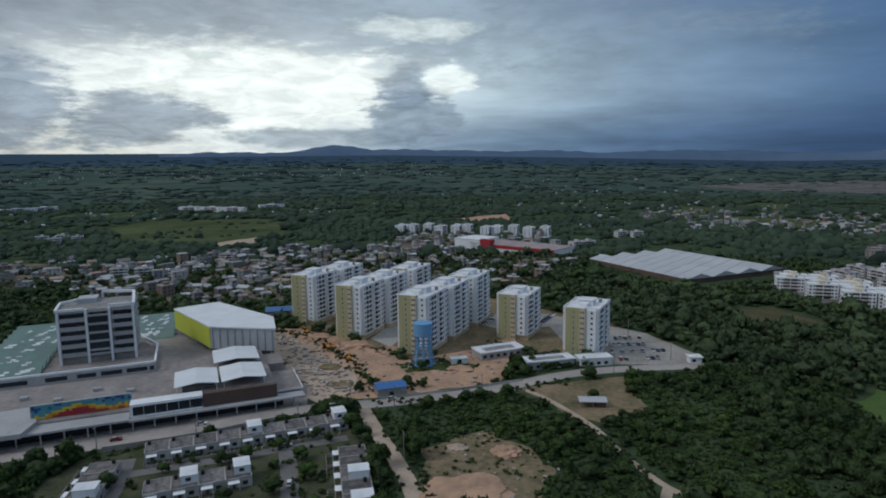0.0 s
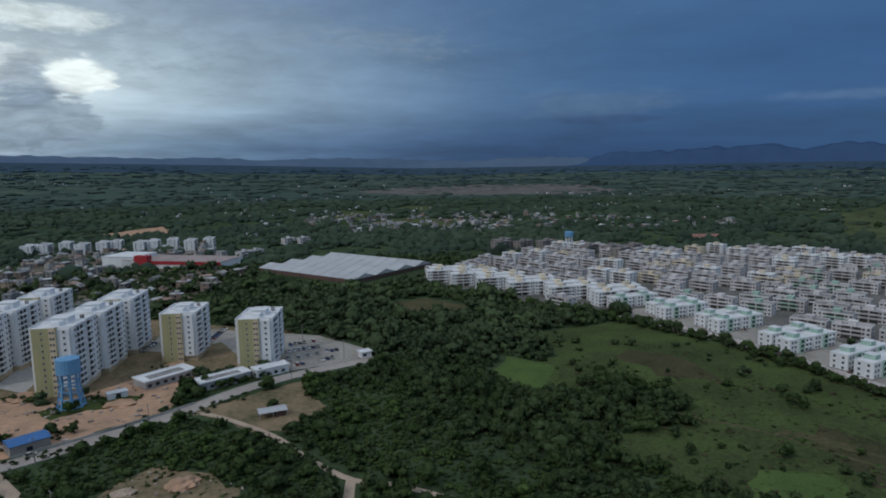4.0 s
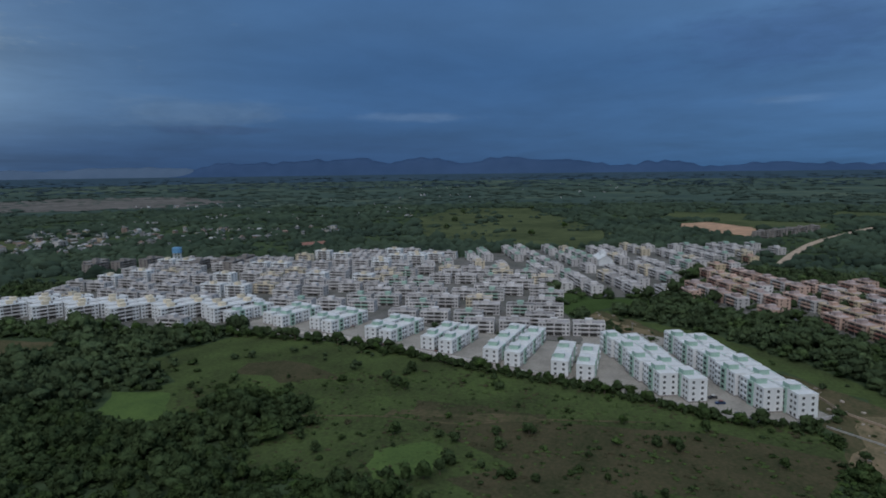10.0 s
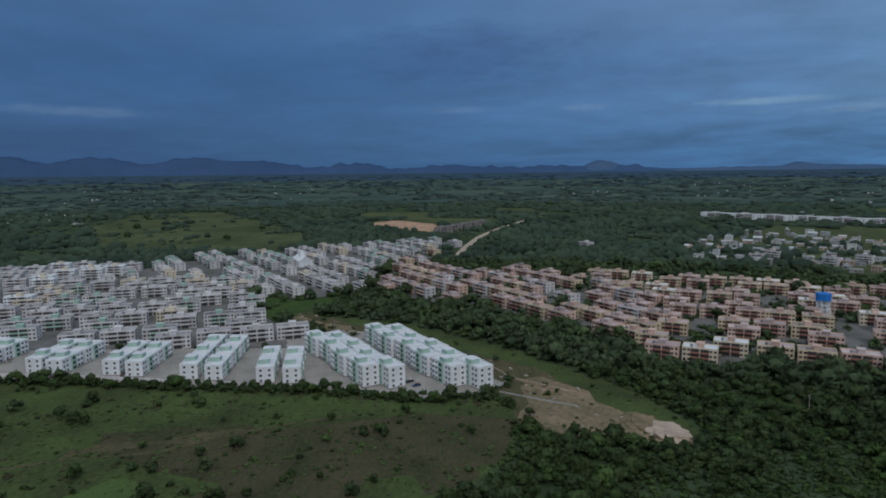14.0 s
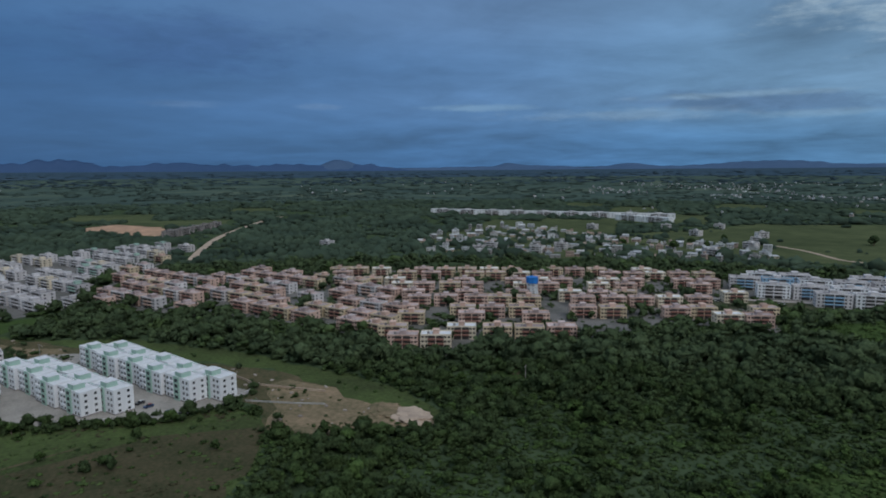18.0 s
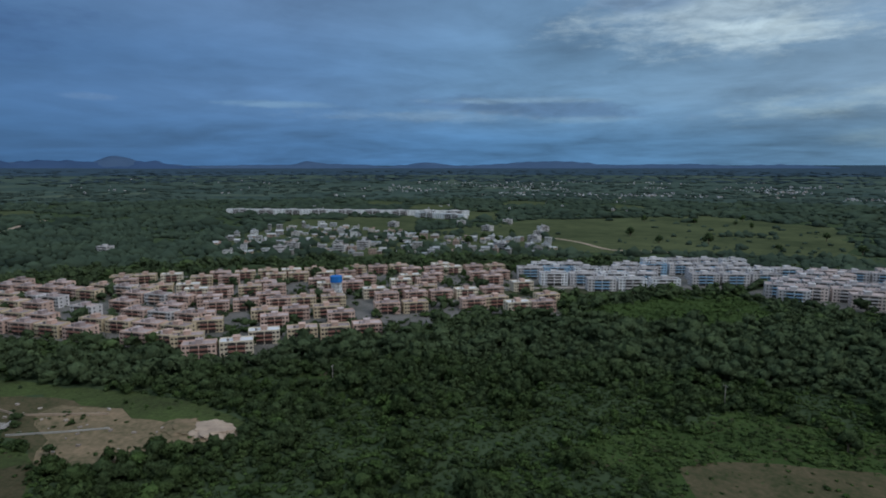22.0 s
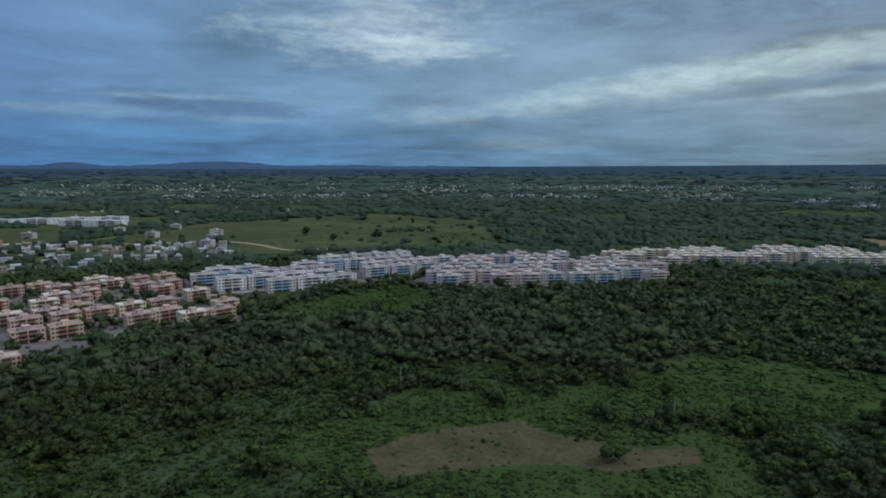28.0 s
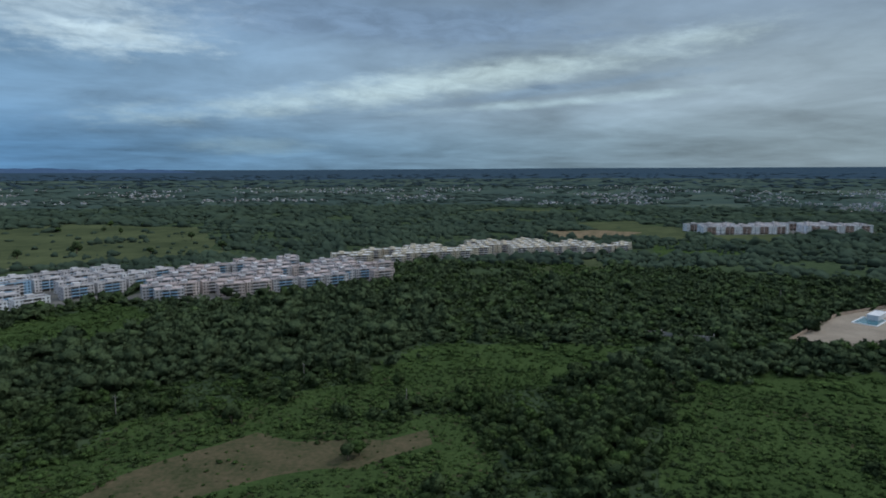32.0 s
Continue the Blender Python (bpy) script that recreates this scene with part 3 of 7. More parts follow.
def land_z(r, az):
    """Height of the land at a distance and a bearing in degrees; the far rim stands a little higher to the north and west."""
    u = 1 - (r - 2000) / 2900
    az = (np.asarray(az, float) + 70) % 360 - 70
    lift = np.interp(az, [p[0] for p in RIM], [p[1] for p in RIM])
    s = np.clip((r - 1600) / 3300, 0, 1)
    return np.where(r < 2000, 0.0, EYE * (1 - r * u / 2000)) + r * np.tan(np.radians(lift)) * s * s * (3 - 2 * s)


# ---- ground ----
def hazed_plain(name, wood, mixed, field):
    """Woods, mixed land and fields of the far plain, laid out at their true distances on the drawn-in land, their
    colours bluish for haze.
    """
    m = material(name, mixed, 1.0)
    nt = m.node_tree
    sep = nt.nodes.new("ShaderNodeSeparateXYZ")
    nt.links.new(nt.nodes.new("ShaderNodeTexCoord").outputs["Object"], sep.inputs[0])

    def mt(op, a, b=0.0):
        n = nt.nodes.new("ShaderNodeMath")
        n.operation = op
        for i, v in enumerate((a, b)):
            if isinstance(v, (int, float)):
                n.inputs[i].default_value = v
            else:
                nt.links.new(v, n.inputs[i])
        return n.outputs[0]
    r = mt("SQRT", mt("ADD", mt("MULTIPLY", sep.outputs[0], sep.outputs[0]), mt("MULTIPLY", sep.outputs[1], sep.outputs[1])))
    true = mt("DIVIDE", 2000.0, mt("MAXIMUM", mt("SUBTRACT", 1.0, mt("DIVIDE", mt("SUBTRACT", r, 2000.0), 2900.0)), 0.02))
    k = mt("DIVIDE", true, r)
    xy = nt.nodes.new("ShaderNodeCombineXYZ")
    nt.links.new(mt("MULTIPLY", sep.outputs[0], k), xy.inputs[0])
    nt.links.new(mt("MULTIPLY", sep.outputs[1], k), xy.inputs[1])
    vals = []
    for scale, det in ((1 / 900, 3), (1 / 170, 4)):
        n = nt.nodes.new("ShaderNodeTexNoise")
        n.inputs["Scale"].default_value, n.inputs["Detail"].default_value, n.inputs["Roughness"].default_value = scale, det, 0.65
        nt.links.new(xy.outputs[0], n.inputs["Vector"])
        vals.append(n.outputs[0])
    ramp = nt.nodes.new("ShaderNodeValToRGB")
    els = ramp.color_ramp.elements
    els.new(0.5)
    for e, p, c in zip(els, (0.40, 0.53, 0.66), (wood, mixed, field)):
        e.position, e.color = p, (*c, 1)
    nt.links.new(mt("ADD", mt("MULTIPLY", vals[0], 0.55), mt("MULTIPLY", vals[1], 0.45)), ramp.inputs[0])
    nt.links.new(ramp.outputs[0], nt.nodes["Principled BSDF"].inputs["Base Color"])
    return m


radii = [0, 60, 120, 180, 240, 300, 400, 500, 650, 800, 1000, 1250, 1500, 1750, 2000] + [2000 + 100 * i for i in range(1, 30)]
gs, SEG = Shape(), 160
for r in radii:
    for i in range(SEG):
        a = 2 * math.pi * i / SEG
        gs.v.append((r * math.sin(a), r * math.cos(a), float(land_z(np.array(float(r)), math.degrees(a)))))
for j in range(len(radii) - 1):
    for i in range(SEG):
        k = (i + 1) % SEG
        gs.f.append((j * SEG + i, (j + 1) * SEG + i, (j + 1) * SEG + k, j * SEG + k))
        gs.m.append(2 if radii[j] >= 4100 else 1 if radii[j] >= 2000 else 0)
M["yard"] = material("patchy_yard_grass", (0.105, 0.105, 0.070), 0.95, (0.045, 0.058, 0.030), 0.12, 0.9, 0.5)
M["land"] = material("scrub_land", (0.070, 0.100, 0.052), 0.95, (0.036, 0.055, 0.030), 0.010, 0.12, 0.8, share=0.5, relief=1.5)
# distance haze is painted into both plains, bluer in the outer ring
M["farland"] = hazed_plain("far_plain_haze_tint", (0.052, 0.080, 0.074), (0.070, 0.104, 0.086), (0.120, 0.146, 0.104))
M["horizonland"] = hazed_plain("horizon_haze_tint", (0.040, 0.072, 0.104), (0.050, 0.084, 0.116), (0.074, 0.106, 0.130))
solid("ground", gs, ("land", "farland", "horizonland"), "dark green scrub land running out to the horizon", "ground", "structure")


def rough_outline(poly, amp, step=6.0, seed=1):
    rng = random.Random(seed)
    out = []
    for i in range(len(poly)):
        (x0, y0), (x1, y1) = poly[i], poly[(i + 1) % len(poly)]
        n = max(1, int(math.hypot(x1 - x0, y1 - y0) / step))
        for k in range(n):
            out.append((x0 + (x1 - x0) * k / n + rng.uniform(-amp, amp), y0 + (y1 - y0) * k / n + rng.uniform(-amp, amp)))
    return out


def sheet(name, poly, z, mat, label, category="ground", amp=1.5, seed=1, kind="structure"):
    """A thin slab of ground cover with an uneven outline."""
    pts = rough_outline(poly, amp, max(4.0, amp * 3), seed)
    bm = bmesh.new()
    vs = [bm.verts.new((x, y, z)) for x, y in pts]
    f = bm.faces.new(vs)
    f.normal_update()
    if f.normal.z < 0:
        f.normal_flip()
    bmesh.ops.triangulate(bm, faces=[f])
    me = bpy.data.meshes.new(name)
    bm.to_mesh(me)
    bm.free()
    me.materials.append(M[mat])
    return tagged(new(name, me), label, category, "", kind)


def strip(name, line, w, z, mat, label, category="road", kerb=0.0):
    sh = Shape()
    pts = [Vector(p) for p in line]
    # glide between the bends
    fine = []
    for i in range(len(pts) - 1):
        p0, p1, p2, p3 = pts[max(i - 1, 0)], pts[i], pts[i + 1], pts[min(i + 2, len(pts) - 1)]
        for k in range(6):
            t = k / 6
            fine.append(0.5 * (2 * p1 + (p2 - p0) * t + (2 * p0 - 5 * p1 + 4 * p2 - p3) * t * t + (3 * p1 - p0 - 3 * p2 + p3) * t ** 3))
    fine.append(pts[-1])
    L, R = [], []
    for i, p in enumerate(fine):
        d = (fine[min(i + 1, len(fine) - 1)] - fine[max(i - 1, 0)]).normalized()
        s = Vector((-d.y, d.x))
        L.append(p + s * w / 2), R.append(p - s * w / 2)
    for i in range(len(fine) - 1):
        sh.face([(*R[i], z), (*R[i + 1], z), (*L[i + 1], z), (*L[i], z)])
    road = solid(name, sh, mat, label, category, "structure")
    if kerb:
        for side in (L, R):
            ks = Shape()
            for i in range(len(fine) - 1):
                ks.bar((*side[i], z + 0.05), (*side[i + 1], z + 0.05), kerb)
            part("kerb", ks, "kerb", road, "pale concrete kerb")
    return road


ROAD = [(-260, 172), (-200, 200), (-163, 216), (-106, 240), (-75, 256), (-47, 264), (-27, 267), (-7, 273), (22, 282), (60, 301), (93, 309), (135, 312)]
TRACK = [(-36, 262), (-26, 234), (-18, 213), (-11, 191), (-4, 160)]
TRACK2 = [(26, 284), (41, 277), (58, 242), (64, 215), (72, 191), (83, 180), (95, 162)]
TRACK3 = [(72, 191), (66, 178), (60, 160)]
FARROAD = [(773, -38), (900, -62), (1053, -102), (1279, -191), (1420, -262)]
FARTRACK = [(336, -744), (400, -721), (440, -700), (520, -740), (620, -760)]
HILL = [(240, 308), (309, 297), (318, 240), (318, 199), (307, 122), (296, 60), (283, -28), (262, -38), (228, -30), (205, -22), (176, 10), (166, 70), (172, 110), (160, 160), (182, 168), (206, 160), (228, 185), (216, 222), (190, 215), (172, 226), (186, 255), (222, 262)]
LOT = [(-10, 222), (14, 236), (32, 222), (40, 202), (22, 180), (-8, 178)]
SITE = [(-110, 400), (-92, 398), (-60, 374), (-45, 352), (-22, 330), (15, 345), (40, 372), (46, 345), (44, 325), (28, 296), (5, 284), (-20, 276), (-40, 272), (-62, 277), (-64, 300), (-70, 330), (-95, 362), (-125, 400)]
PARK = [(86, 316), (130, 316), (138, 332), (124, 376), (104, 396), (70, 430), (40, 440), (25, 400), (40, 385), (68, 395), (72, 345)]
DIRTS = [(455, 112), (425, 84), (392, 52), (345, -20), (302, -36), (288, -30), (276, -40), (250, -36), (236, -60), (222, -98), (229, -106), (262, -80), (286, -74), (330, -52), (352, -28), (405, 30), (470, 90)]
PATCH = [(98, -200), (78, -232), (51, -248), (32, -243), (10, -238), (-22, -246), (-26, -229), (22, -212), (60, -199), (82, -186)]
POOLLOT = [(-259, -358), (-341, -421), (-402, -444), (-440, -395), (-330, -318), (-300, -329)]
FIELD_E = [(840, 207), (896, 470), (1291, 680), (1676, 760), (1745, 552), (1162, 243), (990, 166)]
FIELD_SE = [(640, -560), (470, -640), (377, -720), (190, -850), (230, -960), (333, -1238), (608, -1340), (800, -960), (760, -640)]
FIELD_N = [(-589, 1100), (-599, 1295), (-320, 1252), (-240, 968), (-314, 858), (-469, 887)]
SANDPIT = [(1290, 130), (1180, 70), (1085, -8), (1150, -40), (1260, -10), (1360, 60)]
PALE_N = [(-318, 859), (-278, 935), (-245, 833), (-289, 809)]
PALE_NE = [(18, 1200), (145, 1317), (122, 1160), (27, 1139)]
QN = [(256, 520), (276, 440), (292, 375), (322, 318), (372, 318), (700, 318), (720, 425), (590, 505), (540, 600), (440, 590)]
QM = [(378, 318), (374, 84), (405, 80), (438, 110), (500, 138), (545, 150), (600, 200), (600, 318)]
QS = [(600, 318), (600, 200), (545, 150), (520, 110), (545, 52), (640, 60), (750, 30), (835, -20), (905, -55), (930, -30), (850, 150), (800, 280), (700, 318)]
QA = [(318, 300), (335, 318), (378, 318), (372, 85), (340, 60), (300, 48), (306, 150), (322, 200), (316, 270)]
QE = [(296, 45), (286, 10), (284, -20), (300, -38), (395, 20), (415, 60), (390, 90), (350, 78)]
PINK_N = [(540, 40), (495, -8), (456, -60), (366, -120), (440, -175), (560, -170), (660, -110), (640, -20), (720, 10), (800, -20), (720, 30), (620, 40)]
PINK_S = [(366, -122), (330, -122), (308, -137), (320, -178), (303, -262), (312, -306), (294, -334), (247, -345), (300, -395), (352, -418), (410, -486), (500, -405), (596, -248), (640, -130), (560, -170), (440, -175)]
BLUE = [(350, -430), (302, -455), (262, -492), (212, -566), (200, -640), (268, -694), (330, -600), (413, -499)]
PALES = [(208, -530), (142, -517), (70, -560), (-5, -598), (-30, -640), (20, -700), (108, -735), (200, -650)]
CREAM = [(60, -725), (-10, -705), (-92, -745), (-150, -775), (-240, -775), (-330, -785), (-345, -815), (-265, -880), (-175, -880), (-100, -840), (-10, -790)]
FARAPT = [(-570, -1010), (-890, -1015), (-900, -1090), (-580, -1110)]
TOWN = [(-520, 700), (-480, 560), (-330, 520), (-230, 470), (-130, 470), (-105, 520), (-30, 560), (60, 520), (100, 580), (150, 640), (150, 900), (-60, 960), (-60, 790), (-230, 760), (-330, 690)]
TOWN2 = [(-347, 640), (-296, 672), (-263, 755), (-191, 799), (-103, 790), (-63, 831), (4, 672), (-87, 641), (-130, 500), (-163, 470), (-206, 480), (-290, 500)]
PLAZA = [(-115, 418), (-96, 404), (-60, 376), (-45, 356), (-18, 330), (44, 345), (66, 330), (104, 345), (112, 400), (72, 440), (45, 480), (10, 500), (-40, 510), (-70, 480), (-100, 470)]
MALL = [(-205, 205), (-130, 232), (-60, 262), (-66, 290), (-85, 322), (-120, 390), (-150, 420), (-230, 400), (-270, 300)]
ROWS_H = [(-140, 165), (-135, 215), (-100, 226), (-45, 250), (-34, 235), (-22, 195), (-20, 165)]

SAND_W = [(-305, -1104), (-415, -1116), (-480, -1066), (-408, -993), (-302, -959)]
FIELD_W = [(-387, -1290), (-580, -1320), (-490, -1068), (-417, -1120)]

SCRUB_A = [(112, -262), (60, -288), (-31, -326), (-70, -322), (-50, -286), (30, -259)]
SCRUB_B = [(-140, -290), (-226, -316), (-262, -275), (-200, -205), (-130, -214)]
SCRUB_C = [(135, -185), (104, -262), (30, -258), (-42, -262), (-44, -205), (40, -178)]
SCRUB_D = [(262, -140), (283, -168), (262, -178), (240, -160)]
sheet("pasture", HILL, 0.06, "pasture", "rough green pasture on a low rise with dry patches", amp=4, seed=2)
sheet("grass_patch", [(173, 230), (183, 221), (209, 250), (198, 276), (178, 260)], 0.09, "hummock", "light green grass patch among trees", amp=2, seed=61)
sheet("brown_patch", [(245, 136), (250, 101), (258, 70), (236, 80), (224, 110), (236, 130)], 0.10, "brownweed", "brown dry weeds on the pasture", amp=4, seed=62)
sheet("brown_patch", [(262, 250), (278, 215), (262, 180), (244, 205), (246, 240)], 0.10, "brownweed", "brown dry weeds on the pasture", amp=5, seed=63)
sheet("brown_patch", [(236, 120), (250, 96), (256, 66), (258, 8), (246, -36), (214, -30), (200, 30), (206, 74), (214, 106)], 0.09, "brownweed", "wide brown dry weeds on the lower pasture", amp=9, seed=68)
sheet("brown_patch", [(217, 10), (232, -23), (204, -18), (196, 4)], 0.10, "brownweed", "brown dry weeds on the pasture", amp=3, seed=64)
sheet("brown_patch", [(190, 90), (215, 60), (212, 20), (186, 30), (178, 70)], 0.10, "brownweed", "brown dry weeds on the pasture", amp=6, seed=66)
sheet("green_patch", [(194, 124), (211, 108), (205, 100), (187, 96), (173, 112)], 0.11, "hummock", "bright green grass hummock", amp=2, seed=65)
sheet("bare_patch", [(198, 436), (230, 439), (250, 400), (222, 376), (192, 386)], 0.10, "drysoil", "bare brown patch at the wood's edge", amp=4, seed=67)
sheet("track_earth", [(226, 140), (232, 118), (240, 92), (250, 74), (254, 80), (246, 98), (238, 122), (231, 140)], 0.13, "drysoil", "bare worn earth beside the cattle track", amp=3.5, seed=88)
strip("pasture_track", [(210, 173), (225, 138), (231, 104), (248, 76), (265, 30)], 1.6, 0.14, "drysoil", "worn cattle track across the pasture", "track")
OPEN_SCRUB = ([(266, -373), (247, -462), (203, -526), (142, -457), (178, -397), (214, -376)], [(3, -340), (-38, -379), (-173, -359), (-158, -304), (-55, -285), (-3, -295)],
              [(57, -207), (-15, -221), (-14, -180), (52, -170)], [(440, 108), (500, 136), (548, 146), (516, 108), (530, 60), (470, 92)], [(-156, -281), (-270, -295), (-165, -160), (-89, -170), (-120, -237)])
for k_, q_ in enumerate((SCRUB_A, SCRUB_B, SCRUB_C, SCRUB_D) + OPEN_SCRUB):
    sheet("scrub_meadow", q_, 0.05 + 0.012 * k_, "meadow", "green grassy clearing in the scrub", amp=5, seed=70 + k_)
sheet("far_meadow", [(-154, -619), (-205, -740), (-283, -759), (-255, -646), (-204, -607)], 0.05, "farfield", "pale open meadow beyond the woods", amp=8, seed=81)
sheet("far_meadow", [(-348, -753), (-463, -944), (-574, -893), (-501, -766)], 0.05, "meadow", "green open meadow beyond the woods", amp=10, seed=82)
sheet("shelter_clearing", [(36, 284), (62, 291), (92, 300), (84, 276), (88, 258), (64, 243), (52, 250), (44, 268)], 0.09, "tan", "bare tan clearing round the shelter", amp=2, seed=75)
sheet("mall_rubble_yard", [(-112, 400), (-86, 366), (-66, 340), (-50, 318), (-38, 280), (-58, 270), (-70, 282), (-88, 330), (-118, 392)], 0.09, "path", "pale rubble strewn yard beside the mall", amp=2, seed=76)
sheet("site_slab", [(-45, 372), (-34, 408), (-24, 386), (-31, 353)], 0.12, "kerb", "pale concrete slab between towers", "pavement", 0.3, 78)
sheet("site_grass", [(-24, 322), (-4, 330), (18, 318), (14, 308), (-6, 312), (-20, 308)], 0.12, "grass", "grass round the water tower", amp=1.5, seed=79)
sheet("building_site", SITE, 0.08, "dirt", "bare orange earth of a building site", amp=2, seed=3)
sheet("town_ground", TOWN, 0.035, "town", "bare earth, yards and lanes of the town", amp=6, seed=83)
sheet("town_ground", TOWN2, 0.045, "town", "bare earth, yards and lanes of the town", amp=6, seed=84)
sheet("tower_yard", PLAZA, 0.07, "tan", "bare and paved yard round the tower blocks", amp=2, seed=45)
sheet("dirt_lot", LOT, 0.08, "tan", "tan earth lot with scattered weeds", amp=3, seed=4)
sheet("parking_lot", PARK, 0.10, "palepaving", "grey paved parking lot beside the towers", "parking", 0.5, 5)
sheet("cleared_strip", DIRTS, 0.08, "drysoil", "cleared strip of dry grass and earth below the estate", amp=3, seed=6)
GRASSBAND = [(466, 104), (428, 18), (380, -34), (304, -88), (268, -104), (240, -112), (229, -106), (262, -80), (286, -74), (330, -52), (352, -28), (405, 30), (470, 90)]
sheet("grass_band", GRASSBAND, 0.075, "pasture", "strip of rough grass along the edge of the wood", amp=3, seed=90)
sheet("bare_earth", [(304, -44), (276, -42), (252, -40), (238, -62), (224, -97), (230, -104), (262, -82), (286, -74), (312, -58)], 0.095, "tan", "bare tan earth at the end of the cleared strip", amp=4, seed=86)
sheet("bare_earth", [(420, 76), (445, 100), (458, 98), (424, 56), (398, 40)], 0.095, "tan", "bare tan earth beside the estate wall", amp=3, seed=87)
sheet("dry_field", PATCH, 0.08, "drysoil", "brown ploughed patch in the scrub", amp=4, seed=7)
sheet("sports_yard", POOLLOT, 0.10, "tanpaving", "tan paved yard in the woods", "yard", 0.5, 8)
sheet("east_field", FIELD_E, 0.2, "farfield", "light green far field", amp=14, seed=9)
sheet("savanna_field", FIELD_SE, 0.2, "farfield", "open pale green field with scattered trees", amp=14, seed=10)
sheet("north_field", FIELD_N, 0.2, "farfield", "light green hillside field", amp=14, seed=11)
sheet("village_ground", [(847, -337), (971, -507), (955, -611), (671, -671), (541, -719), (454, -605), (562, -470), (629, -387), (719, -314)], 0.26, "farfield", "grassy yards of the village", amp=10, seed=85)
fr = random.Random(40)
FAR_FIELDS = []
for az0, az1, n in ((-38, 30, 5), (84, 128, 6), (128, 165, 6), (165, 224, 3)):
    for i in range(n):
        a, R, w, d = fr.uniform(az0, az1), fr.uniform(1050, 1900), fr.uniform(40, 130), fr.uniform(90, 170)
        c, e = math.sin(radians(a)), math.cos(radians(a))
        q = [(c * (R + v) + e * u, e * (R + v) - c * u) for u, v in ((-w, -d * 0.7), (w * 0.8, -d), (w * 1.1, d * 0.6), (-w * 0.6, d))]
        FAR_FIELDS.append(q)
        sheet("far_field", q, 0.12 + 0.006 * len(FAR_FIELDS), "farfield", "pale green clearing in the far woods", amp=9, seed=100 + i)
sheet("sand_pit", SANDPIT, 0.3, "dirt", "orange sand clearing", amp=6, seed=12)
sheet("pale_clearing", PALE_N, 0.3, "path", "pale bare clearing", amp=5, seed=13)
sheet("pale_clearing", PALE_NE, 0.3, "dirt", "tan bare clearing", amp=6, seed=14)
sheet("pale_clearing", SAND_W, 0.3, "tan", "tan bare slope behind the cream terraces", amp=6, seed=15)
sheet("west_field", FIELD_W, 0.25, "farfield", "light green field beyond the cream terraces", amp=10, seed=16)
for i, q in enumerate((QN, QM, QS, QA, QE, PINK_N, PINK_S, BLUE, PALES, CREAM, FARAPT)):
    sheet("estate_pavement", q, 0.12 + 0.012 * i, "palepaving" if i in (3, 4) else "paving", "grey paving and streets of a housing estate", "pavement", 1.0, 20 + i)
sheet("mall_forecourt", MALL, 0.10, "concrete", "grey concrete apron of the shopping centre", "pavement", 0.3, 40)
strip("estate_street", [(-116, 216), (-110, 196), (-106, 170)], 6.5, 0.13, "tarmac", "grey street between the row houses", "road")
strip("estate_street", [(-112, 204), (-84, 214), (-58, 224), (-38, 232)], 5.0, 0.12, "tarmac", "grey street between the row houses", "road")
strip("estate_street", [(-60, 224), (-54, 204), (-47, 176)], 6.0, 0.125, "tarmac", "grey street between the row houses", "road")
sheet("row_house_yard", ROWS_H, 0.07, "yard", "patchy grass between the row houses", amp=1.5, seed=41)
strip("road", ROAD, 9.0, 0.16, "asphalt", "pale worn concrete road with kerbs", kerb=0.25)
VERGE = [(400, -322), (381, -377), (334, -440), (275, -498), (263, -472), (311, -414), (351, -348), (366, -312)]
sheet("estate_verge", VERGE, 0.27, "yard", "grass verge with bare earth before the blue blocks", amp=3, seed=43)
strip("estate_street", [(396, -330), (372, -384), (326, -444), (272, -498)], 8.0, 0.29, "asphalt", "pale street along the blue blocks", "road")
strip("dirt_track", TRACK, 6.0, 0.14, "path", "pale dirt track leading off the road", "track")
strip("dirt_track", TRACK2, 2.8, 0.13, "path", "pale dirt track winding through scrub", "track")
strip("dirt_track", TRACK3, 3.5, 0.12, "path", "pale dirt track branching off", "track")
strip("far_road", FARROAD, 10.0, 0.3, "path", "pale far country road", "road")
strip("far_track", FARTRACK, 6.0, 0.35, "path", "pale far field track", "track")


# ---- mountains on the horizon ----
def range_of_hills(name, az0, az1, height, peaks, seed, label, dist=4880.0, mat="mountain"):
    """A ridge with real depth: a crest and two slopes, its height from noise and a few peaks (bearing, width, rise)."""
    rows_, n = [], int((az1 - az0) * 4)
    sh = Shape()
    for j, (dr, hk) in enumerate(((-260, 0.0), (-170, 0.35), (-90, 0.75), (0, 1.0), (40, 0.5))):
        for i in range(n + 1):
            az = az0 + (az1 - az0) * i / n
            env = min(1.0, (az - az0) / 4.0, (az1 - az) / 4.0)
            h = height * (0.55 + 0.9 * noise.noise(Vector((az * 0.22, seed, 0))) * 0.6 + 0.25 * noise.noise(Vector((az * 1.1, seed, 3))))
            h += sum(p * math.exp(-((az - a) / w) ** 2) for a, w, p in peaks)
            h = max(h, 2.0) * max(env, 0.0) * hk * (1 + 0.25 * noise.noise(Vector((az * 0.9, j * 1.7, seed))) * (hk < 1))
            r = dist - 60 + dr * 0.6
            sh.v.append((r * math.sin(radians(az)), r * math.cos(radians(az)), float(land_z(np.array(4880.0), az)) - 12 + h + (hk == 0) * -12))
    for j in range(4):
        for i in range(n):
            a = j * (n + 1) + i
            sh.f.append((a, a + 1, a + n + 2, a + n + 1))
            sh.m.append(0)
    ob = solid(name, sh, mat, label, "mountains", "structure")
    ob.data.polygons.foreach_set("use_smooth", [True] * len(ob.data.polygons))


